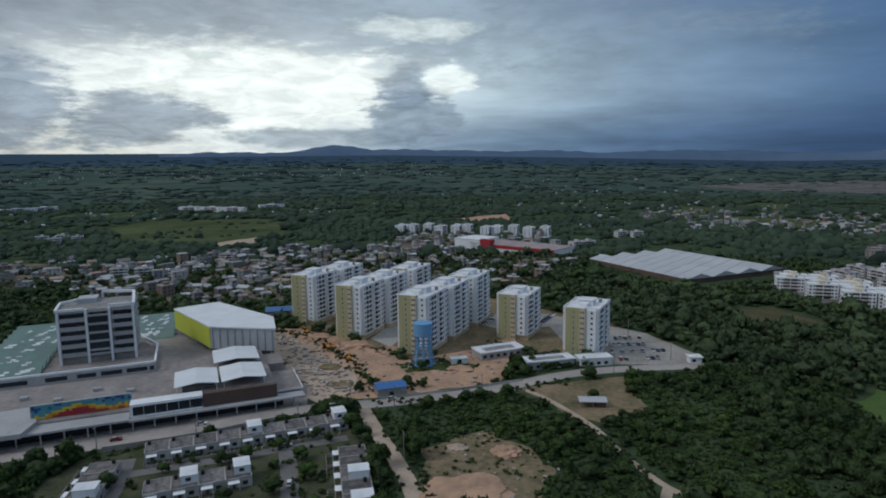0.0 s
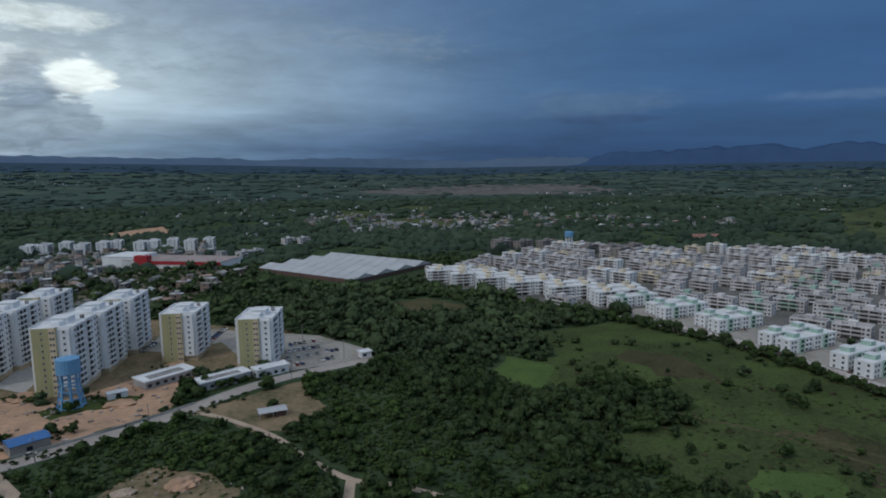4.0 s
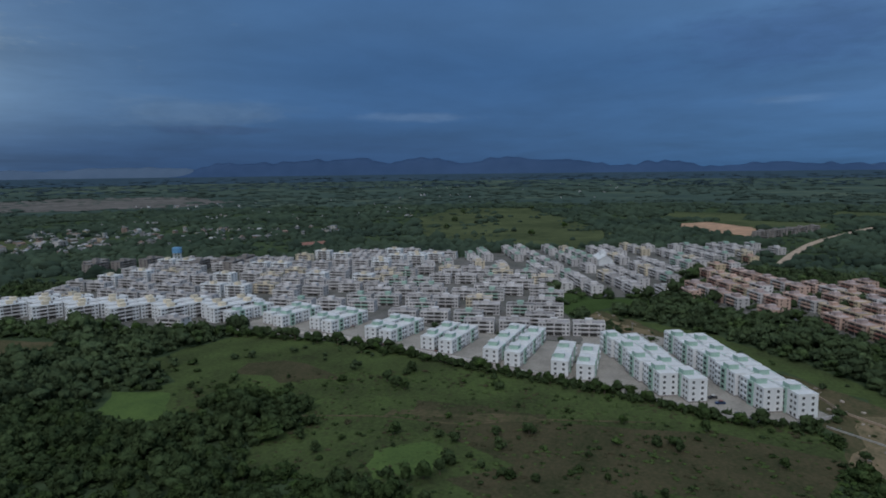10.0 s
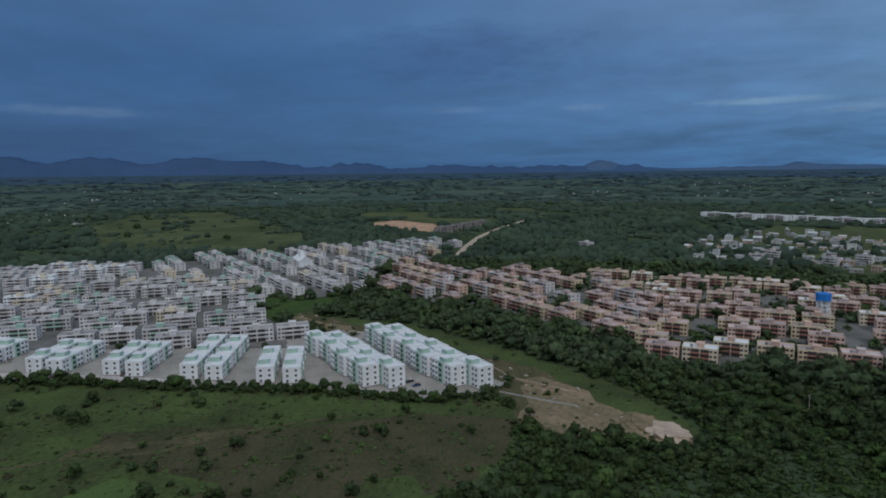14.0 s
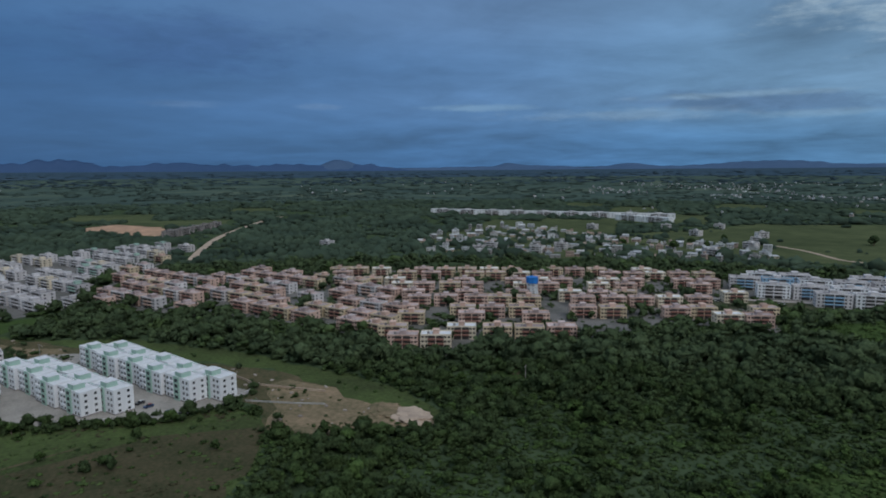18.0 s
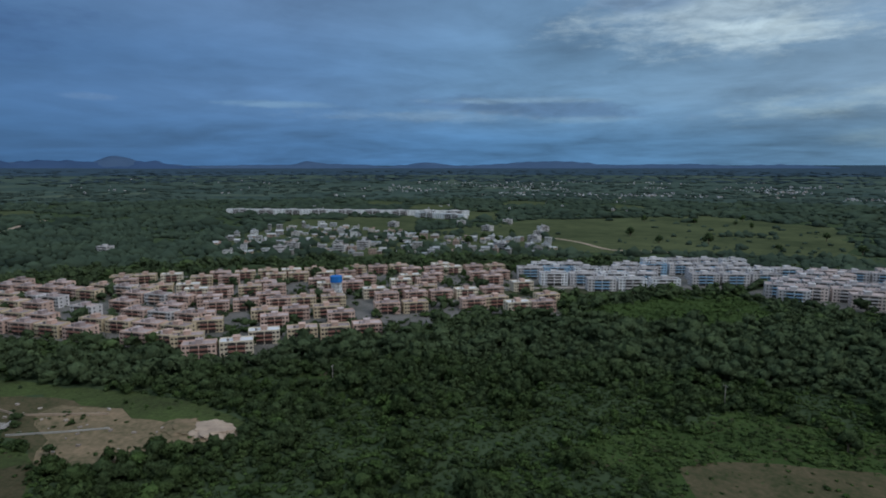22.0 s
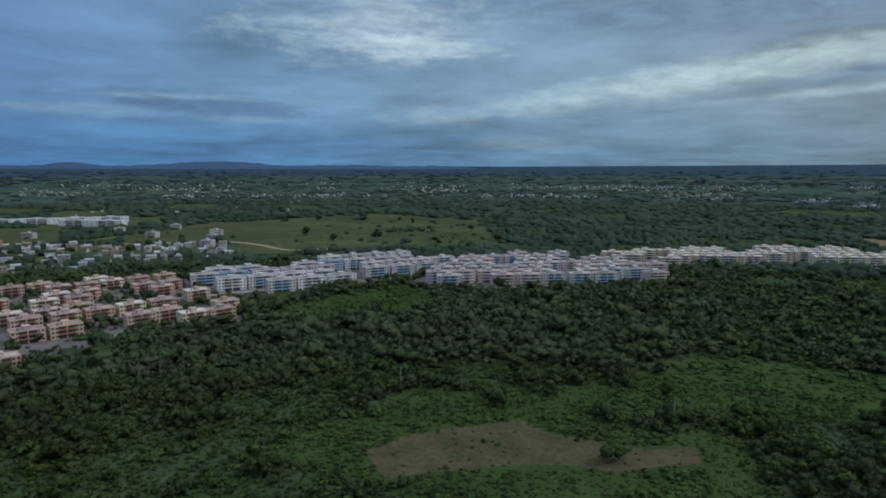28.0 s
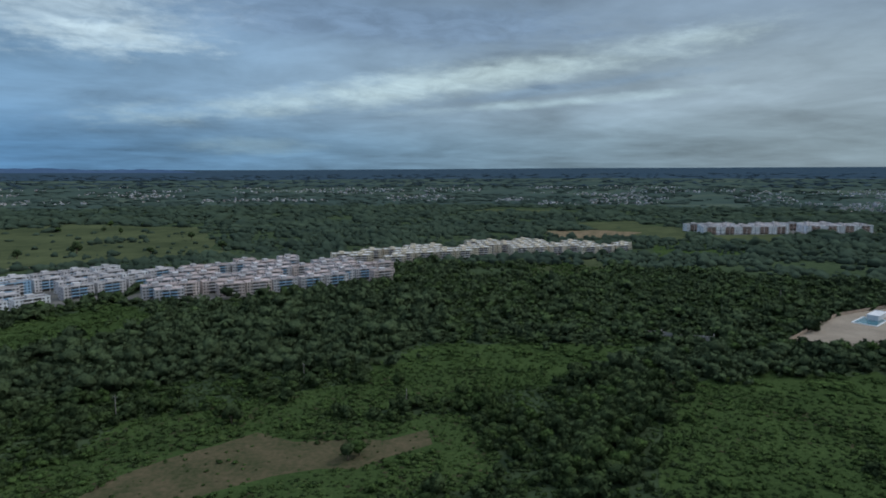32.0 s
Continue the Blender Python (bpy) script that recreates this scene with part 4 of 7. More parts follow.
# each range gets its haze from its material colour alone
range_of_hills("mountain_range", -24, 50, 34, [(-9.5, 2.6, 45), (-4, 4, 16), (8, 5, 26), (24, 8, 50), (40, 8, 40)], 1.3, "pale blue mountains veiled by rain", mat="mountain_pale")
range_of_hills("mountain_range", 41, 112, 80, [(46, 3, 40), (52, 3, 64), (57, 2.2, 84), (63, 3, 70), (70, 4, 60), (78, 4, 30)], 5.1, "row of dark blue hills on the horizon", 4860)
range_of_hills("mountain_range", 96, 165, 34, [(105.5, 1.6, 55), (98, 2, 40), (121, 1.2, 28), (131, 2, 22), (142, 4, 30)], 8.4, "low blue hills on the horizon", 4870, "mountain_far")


# ---- apartment blocks ----
FLOOR = 2.62


def window_shape(w, h, side):
    """A pane in a raised frame; side: the way it faces (0 -x, 1 -y, 2 +x, 3 +y). Local origin at its middle on the wall."""
    s = Shape()
    d, fr = 0.10, 0.09
    def put(a0, a1, z0, z1, d0, d1, mi):
        if side == 0:
            s.box(-d1, -d0, a0, a1, z0, z1, mi)
        elif side == 2:
            s.box(d0, d1, a0, a1, z0, z1, mi)
        elif side == 1:
            s.box(a0, a1, -d1, -d0, z0, z1, mi)
        else:
            s.box(a0, a1, d0, d1, z0, z1, mi)
    put(-w / 2, w / 2, -h / 2, h / 2, 0.0, 0.05, 0)
    put(-w / 2 - fr, w / 2 + fr, h / 2, h / 2 + fr, 0.0, d, 1)
    put(-w / 2 - fr, w / 2 + fr, -h / 2 - fr, -h / 2, 0.0, d + 0.06, 1)
    put(-w / 2 - fr, -w / 2, -h / 2, h / 2, 0.0, d, 1)
    put(w / 2, w / 2 + fr, -h / 2, h / 2, 0.0, d, 1)
    return s


WIN = {}


def win_mesh(w, h, side):
    key = (w, h, side)
    if key not in WIN:
        WIN[key] = window_shape(w, h, side).mesh("window", ("window", "frame"))
    return WIN[key]


def put_window(parent, x, y, z, w, h, side):
    ob = part("window", win_mesh(w, h, side), None, parent)
    ob.location = (x, y, z)
    return ob


def near_block(floors=4, L=19.0, W=8.8):
    """A four-storey block: two flats deep, a stair bay in the middle of its long side, parapet roof and a stair head."""
    H = floors * FLOOR
    t = thing("apartment_block", pose(0, 0, 0), f"white {'four' if floors == 4 else 'three'}-storey apartment block with a mint green stair bay", "building", "white and mint apartment blocks")
    body = Shape().box(0, L, -W / 2, W / 2, 0, H + 0.05)
    part("wall", body, "white", t)
    part("plinth", Shape().ring(-0.12, L + 0.12, -W / 2 - 0.12, W / 2 + 0.12, 0, 0.6, 0.3), "concrete", t, "grey concrete plinth")
    part("parapet", Shape().ring(-0.05, L + 0.05, -W / 2 - 0.05, W / 2 + 0.05, H - 0.1, H + 0.75, 0.2), "white", t)
    part("roof", Shape().box(0.16, L - 0.16, -W / 2 + 0.16, W / 2 - 0.16, H + 0.02, H + 0.16), "roofwhite", t, "white coated flat roof")
    for sgn, y in ((1, W / 2), (-1, -W / 2)):
        bay = Shape().box(L * 0.40, L * 0.62, min(y, y + sgn * 0.5), max(y, y + sgn * 0.5), 0, H + 0.75)
        part("stair_bay", bay, "mint", t, "mint green stair bay")
        ded = Shape()
        for k in range(floors):
            ded.box(L * 0.45, L * 0.57, min(y + sgn * 0.5, y + sgn * 0.56), max(y + sgn * 0.5, y + sgn * 0.56), 0.9 + k * FLOOR, 2.3 + k * FLOOR)
        tagged(part("stair_opening", ded, "window", t), kind="stuff")
        bal = Shape()
        for k in range(1, floors):
            bal.box(L * 0.64, L * 0.86, min(y, y + sgn * 1.0), max(y, y + sgn * 1.0), k * FLOOR, k * FLOOR + 0.9)
        tagged(part("balcony", bal, "white", t), kind="stuff")
    head = part("stair_head", Shape().box(L * 0.38, L * 0.64, -1.4, W / 2 - 0.8, H + 0.16, H + 2.5), "mint", t, "mint green stair head on the roof")
    part("slab", Shape().box(L * 0.36, L * 0.66, -1.7, W / 2 - 0.6, H + 2.5, H + 2.68), "roofwhite", head)
    for k in range(floors):
        z = 1.6 + k * FLOOR
        for y in (-2.1, 2.1):
            put_window(t, 0, y, z, 1.1, 1.1, 0)
        for x in (0.10, 0.24, 0.74, 0.90):
            put_window(t, L * x, W / 2, z, 1.3, 1.2, 3)
            put_window(t, L * x, -W / 2, z, 1.3, 1.2, 1)
    far = Shape()
    for k in range(floors):
        for y in (-2.1, 2.1):
            far.box(L, L + 0.06, y - 0.6, y + 0.6, 1.0 + k * FLOOR, 2.2 + k * FLOOR)
    tagged(part("end_windows", far, "window", t), kind="stuff")
    return t


KIT = {}


def far_block(name, label, group, wall, accent, roof, floors, L, W, head="offwhite"):
    """A block of flats further off: body with parapet, roof, stair head, tank, balcony tiers over dark sheets painted
    as recess shade, windows.
    """
    H = floors * FLOOR
    t = thing(name, pose(0, 0, 0), label, "building", group)
    body = Shape().box(0, L, -W / 2, W / 2, 0, H).ring(-0.06, L + 0.06, -W / 2 - 0.06, W / 2 + 0.06, H - 0.1, H + 0.7, 0.22)
    flat = Shape().box(0.16, L - 0.16, -W / 2 + 0.16, W / 2 - 0.16, H + 0.004, H + 0.16)
    hd = Shape().box(L * 0.40, L * 0.60, -W * 0.22, W * 0.24, H + 0.16, H + 2.4).box(L * 0.38, L * 0.62, -W * 0.25, W * 0.27, H + 2.4, H + 2.56)
    tank = Shape().tube(L * 0.75, W * 0.15, H + 0.16, H + 1.5, 0.75, 0.7, 8)
    win, bal = Shape(), Shape()
    for k in range(floors):
        z = k * FLOOR
        for sgn in (-1, 1):
            y = sgn * W / 2
            def yy(a, b):
                return sorted((y + sgn * a, y + sgn * b))
            for x0, x1 in ((0.24, 0.485), (0.515, 0.76)):
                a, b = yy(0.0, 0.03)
                # flat dark sheet in place of a shaded balcony recess
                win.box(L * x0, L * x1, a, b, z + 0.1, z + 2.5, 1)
                if k:
                    a, b = yy(0.0, 1.0)
                    bal.box(L * x0, L * x1, a, b, z - 0.1, z + 0.82)
            for x in (0.07, 0.19, 0.81, 0.93):
                a, b = yy(0.0, 0.05)
                win.box(L * x - 0.65, L * x + 0.65, a, b, z + 1.0, z + 2.2)
        for y in (-W * 0.25, W * 0.25):
            win.box(-0.05, 0.0, y - 0.65, y + 0.65, z + 1.0, z + 2.2).box(L, L + 0.05, y - 0.65, y + 0.65, z + 1.0, z + 2.2)
    # the window mesh also carries the painted balcony shade
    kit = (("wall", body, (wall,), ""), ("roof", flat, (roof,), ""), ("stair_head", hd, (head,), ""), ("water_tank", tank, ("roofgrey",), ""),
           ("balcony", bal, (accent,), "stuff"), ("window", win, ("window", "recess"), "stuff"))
    for nm, sh, mats, kind in kit:
        tagged(part(nm, sh, mats, t), kind=kind)
    KIT[name + label] = kit
    return t


def joined(name, spots, label):
    """Far blocks too many to tell apart, as one mesh: spots of (prototype, pose)."""
    V, F, MI, slots, n = [], [], [], [], 0
    for p, m in spots:
        a = np.array(m)
        for nm, sh, mats, kind in KIT[p.name.split(".")[0] + p["label"]]:
            v = np.array(sh.v) @ a[:3, :3].T + a[:3, 3]
            V.append(v)
            F += [tuple(i + n for i in f) for f in sh.f]
            for q in mats:
                if q not in slots:
                    slots.append(q)
            MI += [slots.index(mats[i]) for i in sh.m]
            n += len(v)
    me = bpy.data.meshes.new(name)
    me.from_pydata(np.concatenate(V).tolist(), [], F)
    for q in slots:
        me.materials.append(M[q])
    me.polygons.foreach_set("material_index", MI)
    me.update()
    return tagged(new(name, me), label, "buildings", "", "stuff")


def turned(ax, ay, angle, u, v, extra=0.0):
    c, s = math.cos(radians(angle)), math.sin(radians(angle))
    return pose(ax + c * u - s * v, ay + s * u + c * v, 0.1, 0, 0, angle + extra)


rng = random.Random(7)
proto, proto3 = near_block(), near_block(3)
SPOTS, SPOTS3 = [], []
# pairs along the pasture, end walls to the west
for i, (x0, y0, ang, n) in enumerate(((330, 336, -8, 2), (334, 294, -6, 2), (334, 253, -5, 2), (327, 204, -4, 2), (321, 160, 0, 2), (312, 116, 3, 3), (305, 75, 8, 2))):
    for v, off in ((-6.6, 0.0), (6.6, 3.0)):
        for k in range(n):
            SPOTS3.append(turned(x0, y0, ang, off + k * 20.2, v))
# two long double rows set slantwise
for x0, y0, n in ((294, 20, 4), (291, -23, 5)):
    for v, off in ((4.8, 9.0), (-4.8, 0.0)):
        for k in range(n):
            SPOTS.append(turned(x0, y0, 30, off + k * 20.4, v + (0.9 if k % 2 else -0.6)))
for m in SPOTS[1:]:
    copy_thing(proto, m)
proto.matrix_basis = SPOTS[0]
for m in SPOTS3[1:]:
    copy_thing(proto3, m)
proto3.matrix_basis = SPOTS3[0]


def estate(polys, angle, along, across, protos, weights, seed, pair=0.0, drop=0.06, skip=(), jitter=0.8, reach=520.0, rest="white far apartment blocks in dense rows"):
    """Blocks in straight rows over a quarter, two rows and a street by turns."""
    r = random.Random(seed)
    xs = [p[0] for q in polys for p in q]
    ys = [p[1] for q in polys for p in q]
    ox, oy = sum(xs) / len(xs), sum(ys) / len(ys)
    c, s = math.cos(radians(angle)), math.sin(radians(angle))
    span = max(max(xs) - min(xs), max(ys) - min(ys))
    made, first, beyond = [], set(), []
    nv, nu = int(span / across) + 2, int(span / along) + 2
    for j in range(-nv, nv):
        for i in range(-nu, nu):
            u = i * along + (along * 0.35 if j % 2 else 0)
            v = j * across + (pair if j % 2 else -pair)
            if (i + 2 * (j // 2)) % 6 == 5:
                continue
            cx, cy = ox + c * (u + along / 2) - s * v, oy + s * (u + along / 2) + c * v
            if not any(inside([cx], [cy], q)[0] for q in polys) or any(inside([cx], [cy], q)[0] for q in skip):
                continue
            if r.random() < drop:
                continue
            p = r.choices(protos, weights)[0]
            m = turned(ox, oy, angle, u + r.uniform(-jitter, jitter), v + r.uniform(-jitter, jitter))
            if p in first and math.hypot(cx, cy) > reach:
                beyond.append((p, m))
            elif p not in first:
                first.add(p)
                p.matrix_basis = m
                made.append(p)
            else:
                made.append(copy_thing(p, m))
    for p in protos:
        if p not in first:
            p.matrix_basis = turned(ox, oy, angle, 0, 0)
    if beyond:
        joined("far_blocks", beyond, rest)
    return made


w1 = far_block("apartment_block", "greyed white three-storey apartment block with balconies", "estate apartment blocks", "offwhite", "offwhite", "roofpale", 3, 20, 10.5)
w2 = far_block("apartment_block", "cream three-storey apartment block with balconies", "estate apartment blocks", "cream", "offwhite", "roofpale", 3, 20, 10.5, "cream")
w3 = far_block("apartment_block", "pale green and white three-storey apartment block", "estate apartment blocks", "offwhite", "mint", "roofgrey", 3, 20, 10.5, "mint")
w4 = far_block("apartment_block", "white four-storey apartment block with a cream stair head", "estate apartment blocks", "white", "offwhite", "roofwhite", 4, 20, 10.5, "cream")
# the front row along the hedge: pairs with their end walls to the pasture
FRONT = [(252, 520), (268, 450), (290, 380), (322, 330), (400, 330), (372, 400), (345, 470), (310, 530)]
n4 = copy_thing(w4, pose(0, 0, 0))
front = []
for i, (x0, y0, ang) in enumerate(((328, 350, -12), (312, 384, -14), (298, 418, -16), (289, 450, -18), (281, 480, -18), (272, 508, -20))):
    for v, off in ((-7.4, 0.0), (7.4, 5.0)):
        for k in range(2):
            front.append(turned(x0, y0, ang, off + k * 21.5, v))
for m in front[1:]:
    copy_thing(n4, m)
n4.matrix_basis = front[0]
estate([QN], 100, 24, 27, [w1, w2, w4], [7, 0.7, 2], 3, pair=2.5, jitter=1.5, skip=(FRONT,))
s1 = copy_thing(w1, pose(0, 0, 0))
m1, m2, m3 = (copy_thing(p, pose(0, 0, 0)) for p in (w1, w2, w3))
estate([QM], 106, 24, 26, [m1, m2, m3], [6, 0.6, 3], 14, pair=1.8, jitter=1.5, drop=0.04, reach=450)
s2 = copy_thing(w2, pose(0, 0, 0))
estate([QS], 31, 24, 27, [s1, s2, w3], [6, 1, 2], 4, pair=3.4, jitter=1.5, drop=0.08)
p1 = far_block("pink_apartment_block", "peach three-storey apartment block with red-brown balconies", "peach apartment blocks", "peach", "redbrown", "roofpink", 3, 18, 10, "roofpink")
p2 = far_block("pink_apartment_block", "sand yellow three-storey apartment block with red-brown balconies", "peach apartment blocks", "sand", "redbrown", "roofpink", 3, 18, 10, "peach")
p3 = far_block("pink_apartment_block", "cream three-storey apartment block with a white roof", "peach apartment blocks", "cream", "redbrown", "roofwhite", 3, 18, 10, "peach")
pn = far_block("pink_apartment_block", "greyish white three-storey apartment block with peach balconies", "peach apartment blocks", "offwhite", "peach", "roofpink", 3, 18, 10, "roofpink")
estate([PINK_N], 32, 21, 24, [p1, p2, pn], [4, 1.6, 1.4], 5, pair=2.0, reach=470, rest="peach far apartment blocks")
pp1, pp2 = copy_thing(p1, pose(0, 0, 0)), copy_thing(p2, pose(0, 0, 0))
estate([PINK_S], 62, 21, 28, [pp1, pp2, p3], [5, 4, 2], 6, pair=3.5, drop=0.16, jitter=1.5, reach=420, rest="peach far apartment blocks")
b1 = far_block("blue_apartment_block", "white four-storey apartment block with sky blue balconies", "blue and white apartment blocks", "offwhite", "skyblue", "roofpale", 4, 24, 11.5)
b2 = far_block("blue_apartment_block", "sky blue four-storey apartment block", "blue and white apartment blocks", "skyblue", "offwhite", "roofgrey", 4, 24, 11.5)
b3 = far_block("blue_apartment_block", "white four-storey apartment block with shaded balcony bands", "blue and white apartment blocks", "white", "offwhite", "roofpale", 4, 24, 11.5)
estate([BLUE], 46, 27, 29, [b1, b2, b3], [6, 2.5, 4], 8, pair=1.0, reach=570, rest="blue and white far apartment blocks")
c1 = far_block("pale_apartment_block", "pale four-storey apartment block in a dense terrace", "pale terraces", "offwhite", "skyblue", "roofpink", 4, 22, 12)
c2 = far_block("pale_apartment_block", "pinkish four-storey apartment block in a dense terrace", "pale terraces", "blush", "offwhite", "roofpink", 4, 22, 12)
estate([PALES], 25, 24, 24, [c1, c2], [3, 2], 9, pair=1.0, reach=620, rest="pale far apartment blocks in terraces")
d1 = far_block("cream_apartment_block", "cream four-storey apartment block on the far slope", "cream terraces", "cream", "offwhite", "roofwhite", 4, 24, 12, "cream")
estate([CREAM], 15, 26, 22, [d1], [1], 10, drop=0.02, reach=780, rest="cream far apartment blocks")
e1 = far_block("far_apartment_block", "white far apartment block with a pinkish roof", "far apartment row", "white", "peach", "roofpink", 5, 30, 14)
estate([FARAPT], 0, 32, 30, [e1], [1], 11, drop=0.0, reach=1100, rest="white far apartment row")


# ---- towers by the building site ----
def tower(n, label):
    L, W, fl = 29.0, 19.5, 2.92
    H = n * fl
    t = thing("apartment_tower", pose(0, 0, 0), label, "building", "tower blocks")
    # long axis +y, front end at y = 0; a recess splits the slab in two
    xa, xb = -W * 0.40, W * 0.14
    part("wall", Shape().box(-W / 2, W / 2, 2.2, L * 0.46, 0, H).box(-W / 2 + 2.2, W / 2 - 2.2, L * 0.46, L * 0.56, 0, H).box(-W / 2, W / 2, L * 0.56, L, 0, H), "white", t)
    part("end_wall", Shape().box(xa, xb, 0, 2.2, 0, H + 0.9), "ochre", t, "ochre yellow end wall")
    part("end_band", Shape().box(xb - 3.0, xb, -0.07, 0, 0, H + 0.9), "sand", t)
    part("corner_bay", Shape().box(xb, W / 2 - 1.4, 0.9, 2.2, 2.9, H), "white", t, "white corner bay")
    part("base_band", Shape().box(-W / 2 - 0.06, W / 2 + 0.06, 2.1, L + 0.06, 0, 2.6), "sand", t, "sand coloured ground floor")
    part("roof", Shape().box(-W / 2 + 0.3, W / 2 - 0.3, 2.5, L - 0.3, H, H + 0.15).box(xa + 0.2, xb - 0.2, 0.2, 2.5, H + 0.9, H + 1.0), "roofwhite", t, "white roof slab")
    part("parapet", Shape().ring(-W / 2 - 0.1, W / 2 + 0.1, 2.1, L * 0.47, H - 0.1, H + 1.0, 0.25), "white", t)
    part("parapet", Shape().ring(-W / 2 - 0.1, W / 2 + 0.1, L * 0.55, L + 0.1, H - 0.1, H + 1.0, 0.25), "white", t)
    head = part("lift_head", Shape().box(-3.6, 4.0, L * 0.38, L * 0.66, H + 0.15, H + 3.2).box(-2.0, 2.0, L * 0.22, L * 0.38, H + 0.15, H + 2.2), "white", t)
    part("slab", Shape().box(-4.0, 4.4, L * 0.36, L * 0.68, H + 3.2, H + 3.4), "roofwhite", head)
    part("water_tank", Shape().tube(5.5, L * 0.8, H + 0.15, H + 1.9, 1.1, 1.0, 10), "roofgrey", t)
    for k in range(n):
        z = k * fl + 1.6
        for x in (xa + 4.4, xb - 2.2, xb - 0.9):
            put_window(t, x, -0.07 if x > xb - 3 else 0, z, 0.8, 1.0, 1)
        put_window(t, xb + 3.4, 0.9 if k else 2.2, z, 1.0, 1.0, 1)
        for y in (L * 0.14, L * 0.78, L * 0.93):
            put_window(t, W / 2, y, z, 1.2, 1.1, 2)
    win = Shape()
    for k in range(n):
        z = k * fl
        for y in (L * 0.12, L * 0.72, L * 0.90):
            win.box(-W / 2 - 0.05, -W / 2, y - 0.6, y + 0.6, z + 1, z + 2.1)
        for x in (-5, 0, 5):
            win.box(x - 0.6, x + 0.6, L, L + 0.05, z + 1, z + 2.1)
    tagged(part("rear_windows", win, "window", t), kind="stuff")
    for side, x in ((1, W / 2), (-1, -W / 2)):
        for y0, y1 in ((L * 0.20, L * 0.30), (L * 0.33, L * 0.43), (L * 0.60, L * 0.73)):
            rc, bl = Shape(), Shape()
            for k in range(n):
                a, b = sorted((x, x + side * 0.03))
                # dark sheet on the flat wall, painted as shade behind the balcony
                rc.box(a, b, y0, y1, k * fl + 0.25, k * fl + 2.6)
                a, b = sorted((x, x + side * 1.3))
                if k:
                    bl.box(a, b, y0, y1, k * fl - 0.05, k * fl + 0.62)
            tagged(part("balcony_shade_sheet", rc, "recess", t), kind="stuff")
            tagged(part("balcony", bl, "white", t), kind="stuff")
    return t


for tw, spec in ((tower(11, "white eleven-storey tower block with an ochre yellow end wall"), ((-94, 409, -22, (0, 31)), (-58, 371, -21, (0, 30, 66)), (-18, 340, -22, (0, 30, 64)))),
                 (tower(9, "white nine-storey tower block with an ochre yellow end wall"), ((40, 366, -25, (0,)), (73, 329, -27, (0,))))):
    TW = []
    for x, y, ang, steps in spec:
        for k, s in enumerate(steps):
            a = radians(ang)
            TW.append(pose(x - math.sin(a) * s + math.cos(a) * 3.0 * k, y + math.cos(a) * s + math.sin(a) * 3.0 * k, 0.1, 0, 0, ang))
    for m in TW[1:]:
        copy_thing(tw, m)
    tw.matrix_basis = TW[0]


# ---- water towers ----
def water_tower(x, y, r, top, mat, label, legs_mat, belly=0.0, k=8):
    t = thing("water_tower", pose(x, y, 0), label, "water tower")
    zt = top * 0.70
    tank = Shape().tube(0, 0, zt - belly, zt, r * 0.55 if belly else r, r, 20).tube(0, 0, zt, top - 0.3, r, r, 20)
    tk = part("tank", tank, mat, t)
    part("roof", Shape().tube(0, 0, top - 0.3, top + 0.7, r * 1.02, r * 0.08, 20), mat, tk)
    pr = [(0.0, r * 1.15), (0.33, r * 0.95), (0.7, r * 0.8), (1.0, r * 0.85)]
    zl = zt - belly * 0.5
    for i in range(k):
        a = 6.2832 * i / k
        leg = Shape()
        for (f0, r0), (f1, r1) in zip(pr[:-1], pr[1:]):
            leg.bar((r0 * math.cos(a), r0 * math.sin(a), f0 * zl), (r1 * math.cos(a), r1 * math.sin(a), f1 * zl), 0.7)
        part("leg", leg, legs_mat, t)
    for f in (0.04, 0.28, 0.52, 0.76):
        rr = np.interp(f, [p[0] for p in pr], [p[1] for p in pr])
        for i in range(k):
            a, b = 6.2832 * i / k, 6.2832 * (i + 1) / k
            part("beam", Shape().bar((rr * math.cos(a), rr * math.sin(a), f * zl), (rr * math.cos(b), rr * math.sin(b), f * zl), 0.6), legs_mat, t)
    part("core", Shape().tube(0, 0, 0, zl, 0.7, 0.7, 8), legs_mat, t)
    return t


water_tower(-11, 321, 5.0, 23.0, "tankblue", "blue concrete water tower on a ring of legs", "tankblue", 1.0)
water_tower(530, 604, 5.5, 21.0, "tankblue", "blue and white water tower behind the estate", "white", 0.0)
water_tower(426, -278, 4.9, 17.5, "deepblue", "bright blue tank on white legs among peach blocks", "white", 0.0)


gr = far_block("bare_apartment_block", "grey unrendered four-storey apartment block", "grey unrendered blocks", "concrete", "concrete", "roofgrey", 4, 26, 12, "concrete")
for i, (x, y, a) in enumerate(((440, 640, 10), (466, 628, 12), (492, 616, 8), (455, 660, 10), (1056, -18, -32), (1084, -38, -32), (1114, -58, -34), (1146, -76, -32), (1180, -96, -32), (500, 545, 20), (520, 530, 15), (545, 520, 18), (512, 508, 15))):
    if i:
        copy_thing(gr, pose(x, y, 0.1, 0, 0, a))
    else:
        gr.matrix_basis = pose(x, y, 0.1, 0, 0, a)
t_ = thing("white_chapel", pose(712, 142, 0.1, 0, 0, 30), "white chapel with stepped gabled roofs", "building")
part("nave", Shape().prism([(-13, -8), (13, -8), (13, 8), (-13, 8)], 0, 7), "white", t_)
s_ = Shape()
for a_, b_, za, zb in ((-9, 0, 7, 12), (0, 9, 12, 7)):
    s_.face([(-14, a_, za), (14, a_, za), (14, b_, zb), (-14, b_, zb)])
for x_ in (-13.5, 13.5):
    s_.face([(x_, -8, 7), (x_, 8, 7), (x_, 0, 11.5)])
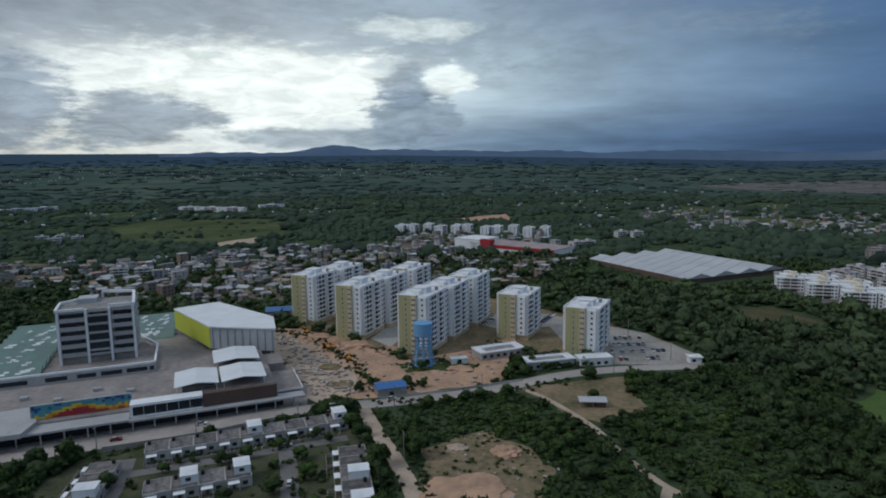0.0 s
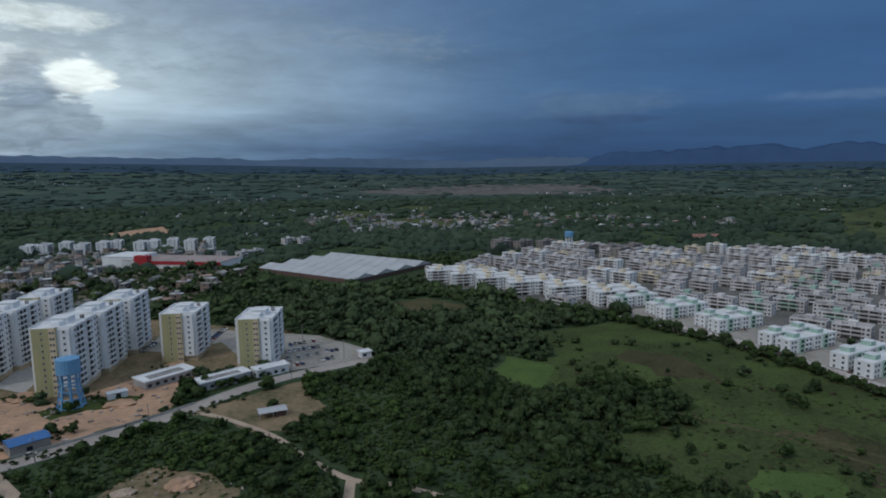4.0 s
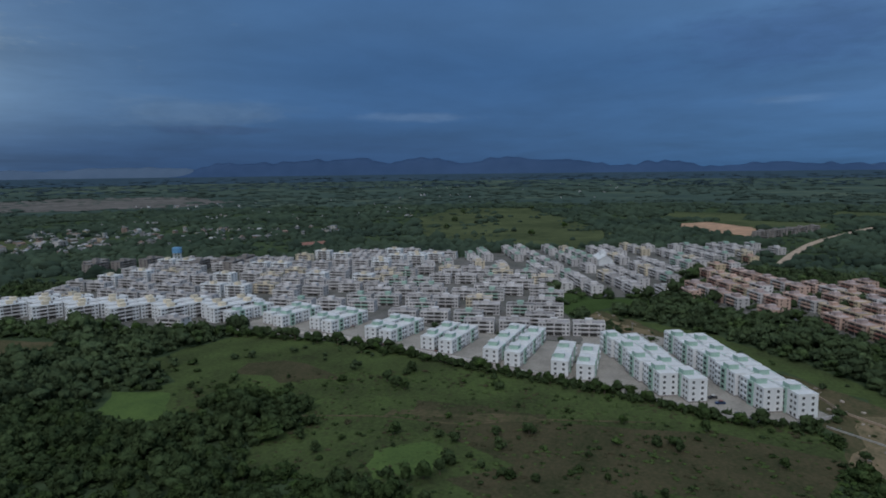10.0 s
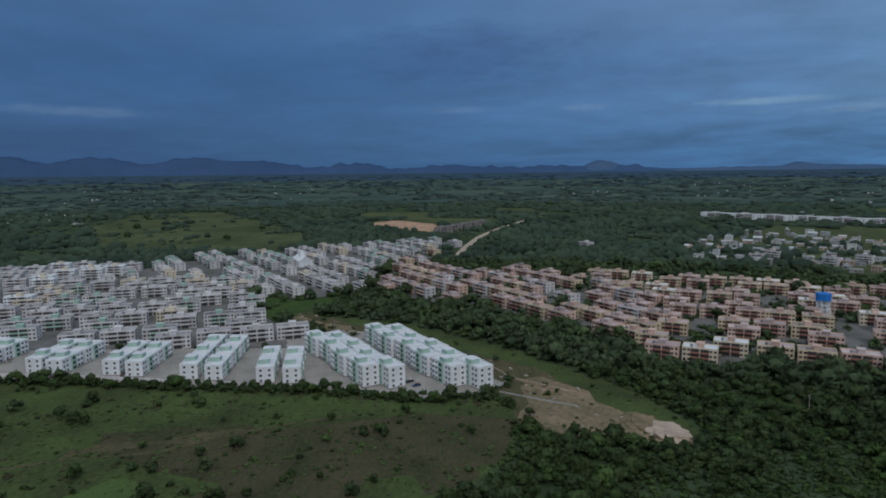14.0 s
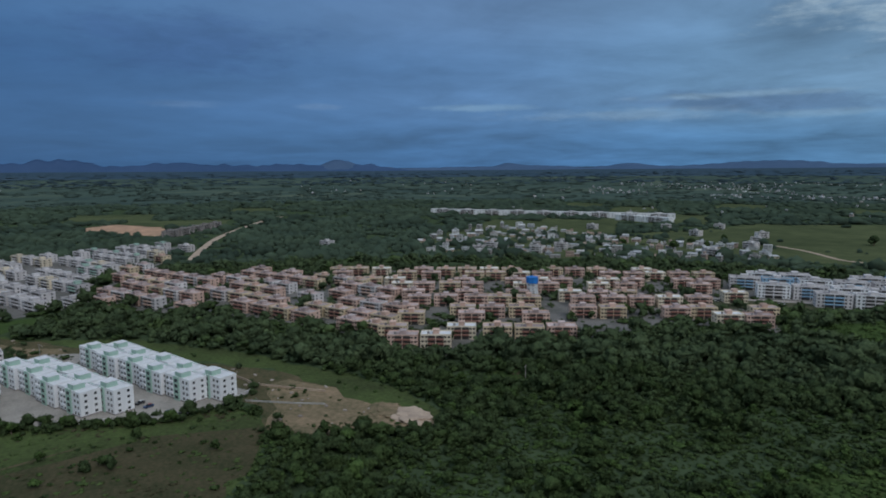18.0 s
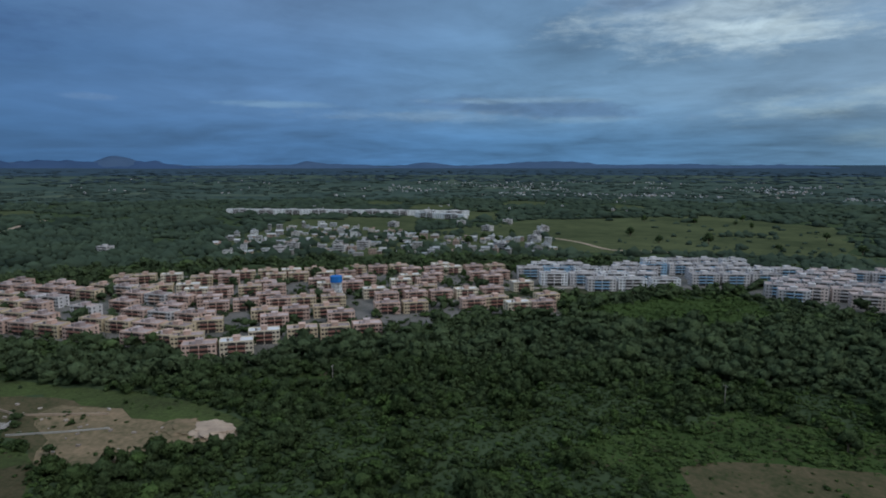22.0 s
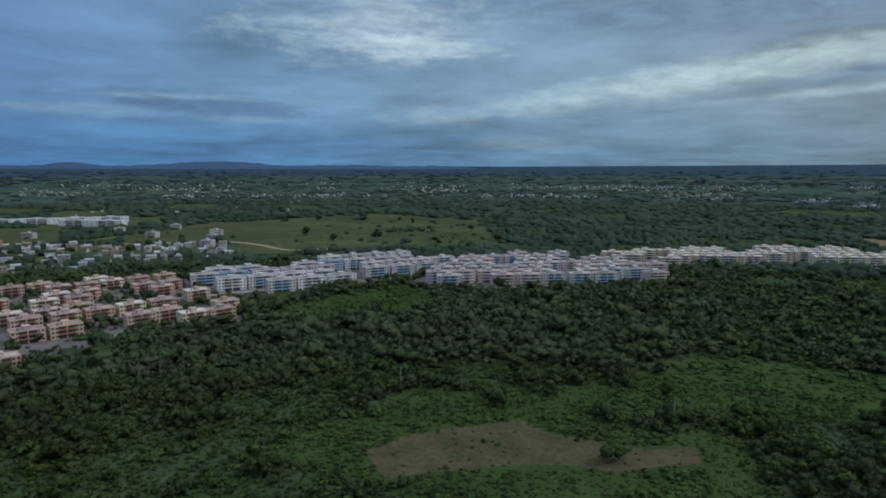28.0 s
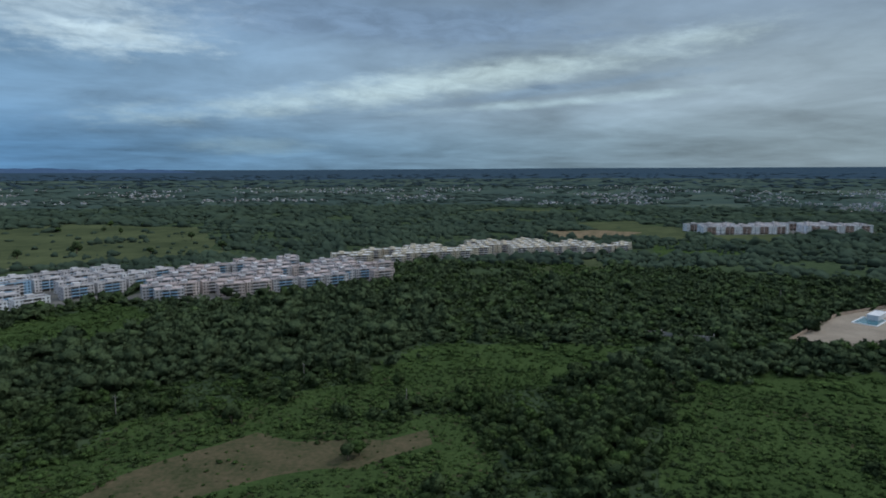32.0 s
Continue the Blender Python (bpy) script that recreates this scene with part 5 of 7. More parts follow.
part("roof", s_, "roofwhite", t_)
part("tower", Shape().box(-3, 3, -3, 3, 0, 14).box(-2, 2, -2, 2, 14, 16), "white", t_)
t_ = thing("red_roof_house", pose(735, 560, 0.1, 0, 0, -30), "long low house with a red tiled roof", "building")
part("wall", Shape().box(-20, 20, -7, 7, 0, 5), "cream", t_)
part("roof", Shape().face([(-21, -8, 5), (21, -8, 5), (21, 0, 8), (-21, 0, 8)]).face([(-21, 0, 8), (21, 0, 8), (21, 8, 5), (-21, 8, 5)]).face([(-21, -8, 4.9), (-21, 0, 7.9), (-21, 8, 4.9)]).face([(21, 8, 4.9), (21, 0, 7.9), (21, -8, 4.9)]), "redbrown", t_)
tb = far_block("town_block", "pale three-storey house in the town", "larger town houses", "offwhite", "offwhite", "roofgrey", 3, 16, 12)
for i, (x, y, a) in enumerate(((-590, 905, 20), (-556, 880, 10), (-536, 900, 30), (-570, 925, 0), (860, -690, 20), (800, -800, 50), (700, -760, 10), (760, -880, 30), (640, -830, 70), (590, -760, 20), (-325, 605, 20), (-300, 604, 20), (-263, 595, 10), (-246, 610, 15), (-250, 700, 0), (579, 946, 5), (600, 940, 5), (242, 874, 10), (262, 868, 10), (157, 764, 20), (172, 770, 20), (711, -410, 40), (664, -486, 40), (526, -606, 20), (553, -700, 10), (829, -219, 30), (650, -440, 30), (690, -380, 60))):
    if i:
        copy_thing(tb, pose(x, y, 0.1, 0, 0, a))
    else:
        tb.matrix_basis = pose(x, y, 0.1, 0, 0, a)


# ---- shopping centre ----
def mall():
    ang = 22
    t = thing("shopping_centre", pose(-126, 241, 0.1, 0, 0, ang), "grey shopping centre with office tower and yellow hall", "building")
    # podium in three steps
    part("podium", Shape().prism([(-75, 8), (27, 8), (27, 5.5), (57, 5.5), (57, 58), (15, 130), (15, 180), (-75, 180)], 0, 6.0), "concrete", t, "grey concrete podium")
    part("shop_front", Shape().box(-75, 60, 4.0, 8.0, 0, 3.8), "window", t, "dark glazed shop fronts")
    part("canopy", Shape().box(-75, -1, -1.0, 9.5, 4.4, 5.2).box(-1, 69, -1.0, 5.4, 3.9, 4.7), "palegrey", t, "pale slab canopy along the street")
    for i in range(18):
        part("column", Shape().box(-72 + i * 8, -71.5 + i * 8, 0.2, 0.7, 0, 4.4 if i < 9 else 3.9), "palegrey", t)
    part("roof_wing", Shape().prism([(-75, -2), (-37, -4), (-34, 8), (-38, 26), (-75, 22)], 5.2, 7.0), "palegrey", t)
    # coloured mosaic wall
    back = part("mosaic_wall", Shape().box(-36.6, -0.4, 11.0, 12.0, 6.0, 12.2), "palegrey", t, "wall with a coloured block mosaic")
    cols, rows_ = 30, 6
    r = random.Random(3)
    tiles = {}
    for i in range(cols):
        for j in range(rows_):
            x = i / (cols - 1)
            hump = 2.2 + 2.6 * math.exp(-((x - 0.48) / 0.2) ** 2) - 1.0 * (x < 0.12)
            lev = hump - j + r.uniform(-0.5, 0.5)
            kind = "red" if lev > 2.3 and x > 0.2 else "orange" if lev > 1.4 else "yellow" if lev > 0.5 else "teal" if lev > -1.4 else ("navy" if r.random() < 0.6 else "teal")
            tiles.setdefault(kind, []).append((i, j))
    w, h = 35.6 / cols, 5.6 / rows_
    for kind, spots in tiles.items():
        for i, j in spots:
            part("tile", Shape().box(-36.3 + i * w + 0.02, -36.3 + (i + 1) * w - 0.02, 10.9, 11.0, 6.3 + j * h + 0.02, 6.3 + (j + 1) * h - 0.02), kind, back)
    # white framed glass box and brown wall
    part("glass_box", Shape().box(0.4, 26.5, 2.6, 8.0, 4.7, 9.2), "window", t, "dark glazed box")
    part("white_frame", Shape().box(-0.6, 27, 1.4, 8, 9.2, 10.2).box(-0.6, 0.4, 1.4, 8, 3.0, 9.2).box(-0.6, 27, 1.4, 8, 4.7, 5.2), "white", t)
    for i in range(1, 6):
        part("mullion", Shape().box(i * 4.4 - 0.1, i * 4.4 + 0.1, 2.4, 2.6, 5.2, 9.2), "frame", t)
    part("brown_wall", Shape().box(27.2, 57.5, 2.4, 5.0, 4.8, 10.4), "brown", t, "brown clad wall")
    part("upper_deck", Shape().box(27.2, 57.5, 5.0, 34, 6.0, 9.4), "concrete", t)
    part("upper_hall", Shape().box(27, 57, 34, 62, 6.0, 9.6), "concrete", t)
    # three white canopies, each with a shallow ridge
    for x0, x1, y0, y1 in ((16, 34, 8, 30), (35, 54, 8, 30), (33, 54, 37, 59)):
        s = Shape()
        xm = (x0 + x1) / 2
        for a, b, za, zb in ((x0, xm, 12.8, 14.0), (xm, x1, 14.0, 12.8)):
            s.face([(a, y0, za), (b, y0, zb), (b, y1, zb), (a, y1, za)]).face([(a, y1, za - 0.3), (b, y1, zb - 0.3), (b, y0, zb - 0.3), (a, y0, za - 0.3)])
            s.face([(a, y0, za - 0.3), (b, y0, zb - 0.3), (b, y0, zb), (a, y0, za)]).face([(b, y1, zb - 0.3), (a, y1, za - 0.3), (a, y1, za), (b, y1, zb)])
        s.face([(x0, y1, 12.5), (x0, y0, 12.5), (x0, y0, 12.8), (x0, y1, 12.8)]).face([(x1, y0, 12.5), (x1, y1, 12.5), (x1, y1, 12.8), (x1, y0, 12.8)])
        part("roof_canopy", s, "sheet", t, "white sheet metal canopy")
        for x in (x0 + 1, x1 - 1):
            for y in (y0 + 1, y1 - 1):
                part("post", Shape().box(x - 0.2, x + 0.2, y - 0.2, y + 0.2, 6.0, 12.7), "frame", t)
        if y0 < 20 and x0 < 20:
            part("deck_house", Shape().box(x0 + 3, x1 - 2, y0 + 6, y1 - 2, 6.0, 10), "concrete", t)
    # raised ring round the courtyard
    ringp = [(-75, 59), (6.5, 59), (6.5, 92), (-6, 124)]
    s = Shape()
    for (xa, ya), (xb, yb) in zip(ringp[:-1], ringp[1:]):
        s.bar((xa, ya, 10.6), (xb, yb, 10.6), 1.1)
    part("ring_beam", s, "white", t, "white ring beam round the courtyard roof")
    part("ring_block", Shape().prism([(-75, 60), (6, 60), (6, 92), (-7, 122), (-75, 122)], 6.0, 8.6), "concrete", t)
    part("ring_wall", Shape().box(-75, 6.8, 58.4, 60.0, 6.0, 10.2), "palegrey", t)
    for i, (a, b) in enumerate(((-74, -47), (-40, -31), (-27, -19), (-17, -8), (-6, 3), (-4 + 8, 6))):
        part("ring_window", Shape().box(a, b, 58.32, 58.4, 7.0, 9.0), "window", t)
    # office tower
    x0, x1, y0, y1 = -37, -2.5, 78, 108
    fl, z0 = 4.4, 8.6
    core = part("tower_core", Shape().box(x0 + 1.2, x1 - 1.2, y0 + 1.4, y1 - 1, z0, 35.2), "concrete", t)
    for k in range(6):
        zz = z0 + 3.6 + k * fl
        part("floor_band", Shape().box(x0, x1, y0, y1, zz, zz + 2.0 if k < 5 else zz + 1.0), "palegrey", t, "pale grey floor band")
    for k in range(5):
        zz = z0 + 3.6 + 2.0 + k * fl
        for a, b in ((x0 + 0.8, x0 + 12), (x0 + 14.5, x0 + 22.5), (x0 + 25, x1 - 0.8)):
            part("window_band", Shape().box(a, b, y0 + 1.3, y0 + 1.4, zz, zz + fl - 2.0), "window", t)
    for xx in (x0, x0 + 12.4, x0 + 22.8, x1 - 1.0):
        part("pier", Shape().box(xx, xx + 1.1, y0 - 0.6, y0 + 1.0, z0, 36.0), "white", t)
    part("atrium_glass", Shape().box(x0 + 13.6, x0 + 22.6, y0 - 0.3, y0 - 0.1, 13.5, 33.5), "window", t, "dark glazed middle bay")
    for k in range(5):
        part("atrium_band", Shape().box(x0 + 13.5, x0 + 22.8, y0 - 0.45, y0 - 0.3, 14.5 + k * fl, 15.6 + k * fl), "palegrey", t)
    part("tower_roof", Shape().box(x0 + 0.4, x1 - 0.4, y0 + 0.4, y1 - 0.4, 35.2, 35.5), "roofgrey", t)
    part("roof_ring", Shape().bar((x0, y0, 36), (x0 + 12, y0, 36), 1.2).bar((x0, y0, 36), (x0 - 1, y1 - 10, 36), 1.2).bar((x0 - 1, y1 - 10, 36), (x0 + 10, y1 + 2, 36), 1.2), "white", t)
    crown = [(-20, 112), (-4, 106), (-2.5, 82), (-2.5, 78), (-14, 78)]
    s = Shape()
    for (xa, ya), (xb, yb) in zip(crown[:-1], crown[1:]):
        s.bar((xa, ya, 38.5 if ya > 80 else 37), (xb, yb, 38.5 if yb > 80 else 37), 1.3)
    part("roof_crown", s, "white", t, "white open roof frame")
    for xa, ya in crown[:3]:
        part("crown_post", Shape().box(xa - 0.5, xa + 0.5, ya - 0.5, ya + 0.5, 35.3, 38.5), "white", t)
    part("plant_room", Shape().box(-30, -21, 96, 106, 35.4, 38), "greysheet", t)
    # skylight roofs, saw-toothed and green
    for bx0, bx1, by0, by1, zz in ((-75, -43, 64, 110, 8.6), (-10, 14, 122, 176, 6.0), (-75, -40, 124, 176, 6.0)):
        n = 5
        for i in range(n):
            a, b = by0 + (by1 - by0) * i / n, by0 + (by1 - by0) * (i + 0.92) / n
            s = Shape()
            s.face([(bx0, a, zz + 0.3), (bx1, a, zz + 0.3), (bx1, b, zz + 3.6), (bx0, b, zz + 3.6)])
            s.face([(bx1, b, zz + 3.6), (bx1, b, zz), (bx0, b, zz), (bx0, b, zz + 3.6)])
            s.face([(bx0, a, zz), (bx1, a, zz), (bx1, a, zz + 0.3), (bx0, a, zz + 0.3)])
            s.face([(bx1, a, zz), (bx1, b, zz), (bx1, b, zz + 3.6), (bx1, a, zz + 0.3)]).face([(bx0, b, zz), (bx0, a, zz), (bx0, a, zz + 0.3), (bx0, b, zz + 3.6)])
            sk = part("skylight", s, "glassgreen", t, "green sloping skylight")
            for c in range(5):
                u = r.uniform(bx0 + 2, bx1 - 5)
                f = r.uniform(0.15, 0.6)
                q = Shape()
                for d in range(2):
                    fa, fb = f + d * 0.18, f + d * 0.18 + 0.14
                    ya, yb = a + (b - a) * fa, a + (b - a) * fb
                    q.face([(u + d * 1.5, ya, zz + 0.36 + 3.3 * fa), (u + d * 1.5 + 2.2, ya, zz + 0.36 + 3.3 * fa), (u + d * 1.5 + 2.2, yb, zz + 0.36 + 3.3 * fb), (u + d * 1.5, yb, zz + 0.36 + 3.3 * fb)])
                part("clear_panel", q, "sheet", sk, "pale clear panels")
    # yellow hall
    hall = [(15, 130), (33, 77), (64, 58), (66, 84), (40, 138)]
    part("hall_wall", Shape().prism(hall, 9.0, 20.6), "greysheet", t, "grey ribbed metal hall")
    part("hall_roof", Shape().prism([(14.4, 130.4), (32.6, 76.2), (64.6, 57), (66.8, 84.4), (40.2, 139)], 20.6, 21.4), "sheet", t, "pale sheet metal roof")
    part("hall_base", Shape().prism([(18, 126), (36, 79), (62, 62), (62, 82), (40, 132)], 0, 9.0), "concrete", t)
    a, b = Vector((15, 130)), Vector((33, 77))
    d = (b - a).normalized()
    nrm = Vector((d.y, -d.x))
    nrm = -nrm if nrm.x > 0 else nrm
    for k in range(8):
        p, q = a + d * (k * 7.0 + 0.05), a + d * (k * 7.0 + 6.95)
        part("yellow_panel", Shape().prism([tuple(p + nrm * 0.3), tuple(q + nrm * 0.3), tuple(q + nrm * 0.02), tuple(p + nrm * 0.02)][::-1], 9.4, 20.4), "limeyel", t, "lime yellow wall panel")
    a, b = Vector((33, 77)), Vector((64, 58))
    d = (b - a).normalized()
    nrm = Vector((d.y, -d.x))
    for k in range(9):
        p = a + d * (1 + k * 4.2)
        q = p + d * 0.5
        part("rib", Shape().prism([tuple(p + nrm * 0.35), tuple(q + nrm * 0.35), tuple(q), tuple(p)], 9.2, 20.4), "steel", t)
    # unfinished terraces at the end
    part("terrace", Shape().box(57.5, 70, 10, 40, 0, 4.0).box(57.5, 66, 40, 58, 0, 8.0), "concrete", t)
    part("terrace_rail", Shape().box(57.5, 70, 9.8, 10, 4.0, 4.9).box(69.8, 70, 10, 40, 4.0, 4.9), "white", t)
    for k in range(5):
        part("roof_unit", Shape().box(-60 + k * 14, -57 + k * 14, 30 + (k % 2) * 8, 33 + (k % 2) * 8, 6.0, 7.4), "steel", t)
    return t


mall()


# ---- sheds, gatehouses, halls ----
def shed(name, x, y, ang, L, W, h, roof, wall, label, slope=1.2, open_front=False):
    t = thing(name, pose(x, y, 0.1, 0, 0, ang), label, "building")
    s = Shape()
    for a, b, za, zb in ((-W / 2 - 0.5, 0, h, h + slope), (0, W / 2 + 0.5, h + slope, h)):
        s.face([(0, a, za), (L, a, za), (L, b, zb), (0, b, zb)]).face([(0, b, zb - 0.15), (L, b, zb - 0.15), (L, a, za - 0.15), (0, a, za - 0.15)])
    for x_ in (0, L):
        s.face([(x_, -W / 2, h - 0.15), (x_, W / 2, h - 0.15), (x_, 0, h + slope)])
    rf = part("roof", s, roof, t)
    for k in range(1, max(2, int(L / 4))):
        part("seam", Shape().bar((k * 4.0, -W / 2 - 0.5, h + 0.04), (k * 4.0, 0, h + slope + 0.04), 0.12).bar((k * 4.0, W / 2 + 0.5, h + 0.04), (k * 4.0, 0, h + slope + 0.04), 0.12), roof, rf)
    if open_front:
        for x_ in (0.4, L / 2, L - 0.4):
            for y_ in (-W / 2 + 0.2, W / 2 - 0.2):
                part("post", Shape().box(x_ - 0.15, x_ + 0.15, y_ - 0.15, y_ + 0.15, 0, h), "concrete", t)
        part("back_wall", Shape().box(L * 0.6, L - 0.6, -W / 2 + 0.4, W / 2 - 0.4, 0, h - 0.4), wall, t)
    else:
        part("wall", Shape().box(0.3, L - 0.3, -W / 2, W / 2, 0, h), wall, t)
        part("door", Shape().box(L * 0.4, L * 0.4 + 2.2, -W / 2 - 0.06, -W / 2, 0, 2.4), "window", t)
    return t


shed("blue_roof_shed", -32, 277, 18, 14, 9, 4.2, "bluesheet", "concrete", "shed with a bright blue metal roof beside the building site")
shed("tin_roof_shelter", 58, 262, -5, 12, 6, 2.8, "greysheet", "brown", "small shelter with a grey tin roof on bare ground", 0.8, True)
shed("blue_roof_store", -124, 428, 12, 26, 14, 6, "bluesheet", "concrete", "low store with a blue metal roof behind the mall")
shed("site_hut", 3, 322, 10, 9, 4, 3, "sheet", "white", "small white site hut by the tower blocks", 0.3)


def flat_hall(name, x, y, ang, L, W, h, label, wall="palegrey", court=False):
    t = thing(name, pose(x, y, 0.1, 0, 0, ang), label, "building")
    part("wall", Shape().box(0, L, 0, W, 0, h), wall, t)
    part("roof", Shape().box(-0.6, L + 0.6, -0.6, W + 0.6, h, h + 0.25), "roofwhite", t)
    part("parapet", Shape().ring(-0.6, L + 0.6, -0.6, W + 0.6, h + 0.25, h + 0.7, 0.25), "white", t)
    if court:
        part("roof_well", Shape().box(L * 0.15, L * 0.85, W * 0.25, W * 0.75, h + 0.26, h + 0.4), "roofgrey", t)
    n = int(L / 4)
    for i in range(n):
        part("window", Shape().box(i * 4 + 1, i * 4 + 3, -0.06, 0, 0.9, 2.4), "window", t)
    return t


flat_hall("club_house", 20, 326, 22, 26, 12, 3.6, "low club house with a white flat roof", court=True)
flat_hall("gate_canopy", 42, 308, 14, 26, 9, 4.0, "pale entrance pavilion with a flat roof", "palegrey", True)
flat_hall("gate_office", 70, 313, 8, 17, 7, 4.0, "white single-storey gate office", "white")
flat_hall("guard_house", 128, 316, 0, 6, 5, 3.0, "small white guard house by the car park", "white")


# ---- long warehouse, market, white rows ----
def warehouse():
    t = thing("warehouse", pose(154, 651, 0.1, 0, 0, -66), "large warehouse with pale grey ridged roofs", "building")
    # local x to the near corner, y across to the far side
    L, W, n = 134, 118, 4
    part("wall", Shape().box(0, L, 0, W, 0, 4.2), "brick", t)
    for i in range(n):
        a, b = W * i / n, W * (i + 1) / n
        m = (a + b) / 2
        s = Shape()
        s.face([(-1, a, 4.2), (L + 1, a, 4.2), (L + 1, m, 8.2), (-1, m, 8.2)]).face([(-1, m, 8.2), (L + 1, m, 8.2), (L + 1, b, 4.2), (-1, b, 4.2)])
        for x in (-1, L + 1):
            s.face([(x, a, 4.2), (x, m, 8.2), (x, b, 4.2)])
        s.face([(-1, b, 4.1), (L + 1, b, 4.1), (L + 1, a, 4.1), (-1, a, 4.1)])
        bay = part("roof_bay", s, "greysheet", t, "pale grey ridged roof bay")
        for k in range(1, 9):
            x = L * k / 9
            part("sheet_seam", Shape().bar((x, a, 4.25), (x, m, 8.25), 0.3).bar((x, m, 8.25), (x, b, 4.25), 0.3), "steel", bay)
    return t


warehouse()


def market():
    t = thing("supermarket", pose(34, 770, 0.1, 0, 0, -42), "red and white supermarket with a long flat roof", "building")
    part("wall", Shape().box(0, 120, 0, 45, 0, 8), "white", t)
    part("red_band", Shape().box(20, 120, -0.5, 0, 4.5, 8.2), "red", t, "red fascia band")
    part("red_tower", Shape().box(18, 34, -4, 4, 0, 14), "red", t, "red entrance tower")
    part("white_hall", Shape().box(-26, 14, 0, 40, 0, 12), "white", t)
    part("roof", Shape().box(-0.5, 120.5, -0.4, 45.5, 8, 8.4), "roofpink", t)
    part("hall_roof", Shape().box(-26.5, 14.5, -0.5, 40.5, 12, 12.4), "roofwhite", t)
    return t


market()
wr = far_block("white_row_block", "white five-storey row block far behind the town", "white row blocks", "white", "offwhite", "roofwhite", 5, 22, 13)
for i in range(11):
    m = pose(-66 + i * 21 - 4 * (i % 2), 945 - i * 7 + 12 * (i % 3), 0.1, 0, 0, 68 + 4 * (i % 3))
    if i:
        copy_thing(wr, m)
    else:
        wr.matrix_basis = m
lw = far_block("long_white_row", "long white far terrace", "long white terraces", "white", "offwhite", "roofwhite", 4, 62, 14)
for i in range(9):
    m = pose(1350 - i * 44, -600 - i * 40, 0.1, 0, 0, 222)
    if i:
        copy_thing(lw, m)
    else:
        lw.matrix_basis = m
for x, y, a, k in ((-1050, 1490, 54, 2), (-634, 1521, -21, 3), (-450, 1540, 30, 1), (880, -880, 10, 2)):
    for i in range(max(1, k)):
        copy_thing(lw, pose(x + i * 64 * math.cos(radians(a)), y + i * 64 * math.sin(radians(a)), 0.1, 0, 0, a))


# ---- row houses by the mall ----
def row_house(upper):
    t = thing("row_house", pose(0, 0, 0), "weathered white row house with a black-stained flat roof" if not upper else "weathered two-storey row house with a white upper room", "house", "row houses by the mall")
    part("wall", Shape().box(0, 8.2, 0, 9.5, 0, 3.3), "grimy", t)
    part("roof", Shape().box(0.2, 8.0, 0.2, 9.3, 3.3, 3.45), "stained", t, "black-stained flat roof")
    part("parapet", Shape().ring(-0.02, 8.22, -0.1, 9.6, 3.2, 3.75, 0.2), "grimy", t)
    part("porch", Shape().box(0.6, 4.2, -2.2, 0, 2.6, 2.8).box(0.6, 0.8, -2.2, -2.0, 0, 2.6).box(4.0, 4.2, -2.2, -2.0, 0, 2.6), "white", t)
    part("door", Shape().box(2.0, 3.0, -0.05, 0, 0, 2.1), "brown", t)
    part("water_tank", Shape().tube(1.4, 7.6, 3.45, 4.7, 0.6, 0.6, 10), "rubber", t, "black water tank")
    part("window", Shape().box(5.2, 6.8, -0.06, 0, 0.9, 2.2), "window", t)
    part("window", Shape().box(3.4, 5.0, 9.5, 9.56, 0.9, 2.2), "window", t)
    if upper:
        up = part("upper_room", Shape().box(3.0, 8.1, 2.6, 9.0, 3.45, 6.2), "white", t)
        part("upper_roof", Shape().box(2.7, 8.2, 2.3, 9.3, 6.2, 6.4), "roofwhite", up)
        part("upper_window", Shape().box(4.4, 6.0, 2.54, 2.6, 4.3, 5.5), "window", up)
    else:
        part("yard_wall", Shape().box(0, 0.15, -4.5, -0.1, 0, 1.4).box(0.15, 8.2, -4.5, -4.35, 0, 1.0), "concrete", t)
    return t


RH = [pose(-108 + i * 7.7, 213 + i * 3.05, 0.1, 0, 0, 21.6) for i in range(9)]
RH += [pose(-123 + i * 1.6, 206 - i * 8.3, 0.1, 0, 0, -78) for i in range(5)]
RH += [pose(-95 + i * 7.7, 184 + i * 3.05, 0.1, 0, 0, 21.6) for i in range(4)]
RH += [pose(-39 + i * 1.7, 216 - i * 8.3, 0.1, 0, 0, -78) for i in range(6)]
rhp = [row_house(False), row_house(True)]
used = set()
for i, m in enumerate(RH):
    k = 1 if i in (4, 8, 11, 15, 17, 20, 22) else 0
    if k in used:
        copy_thing(rhp[k], m)
    else:
        rhp[k].matrix_basis = m
        used.add(k)


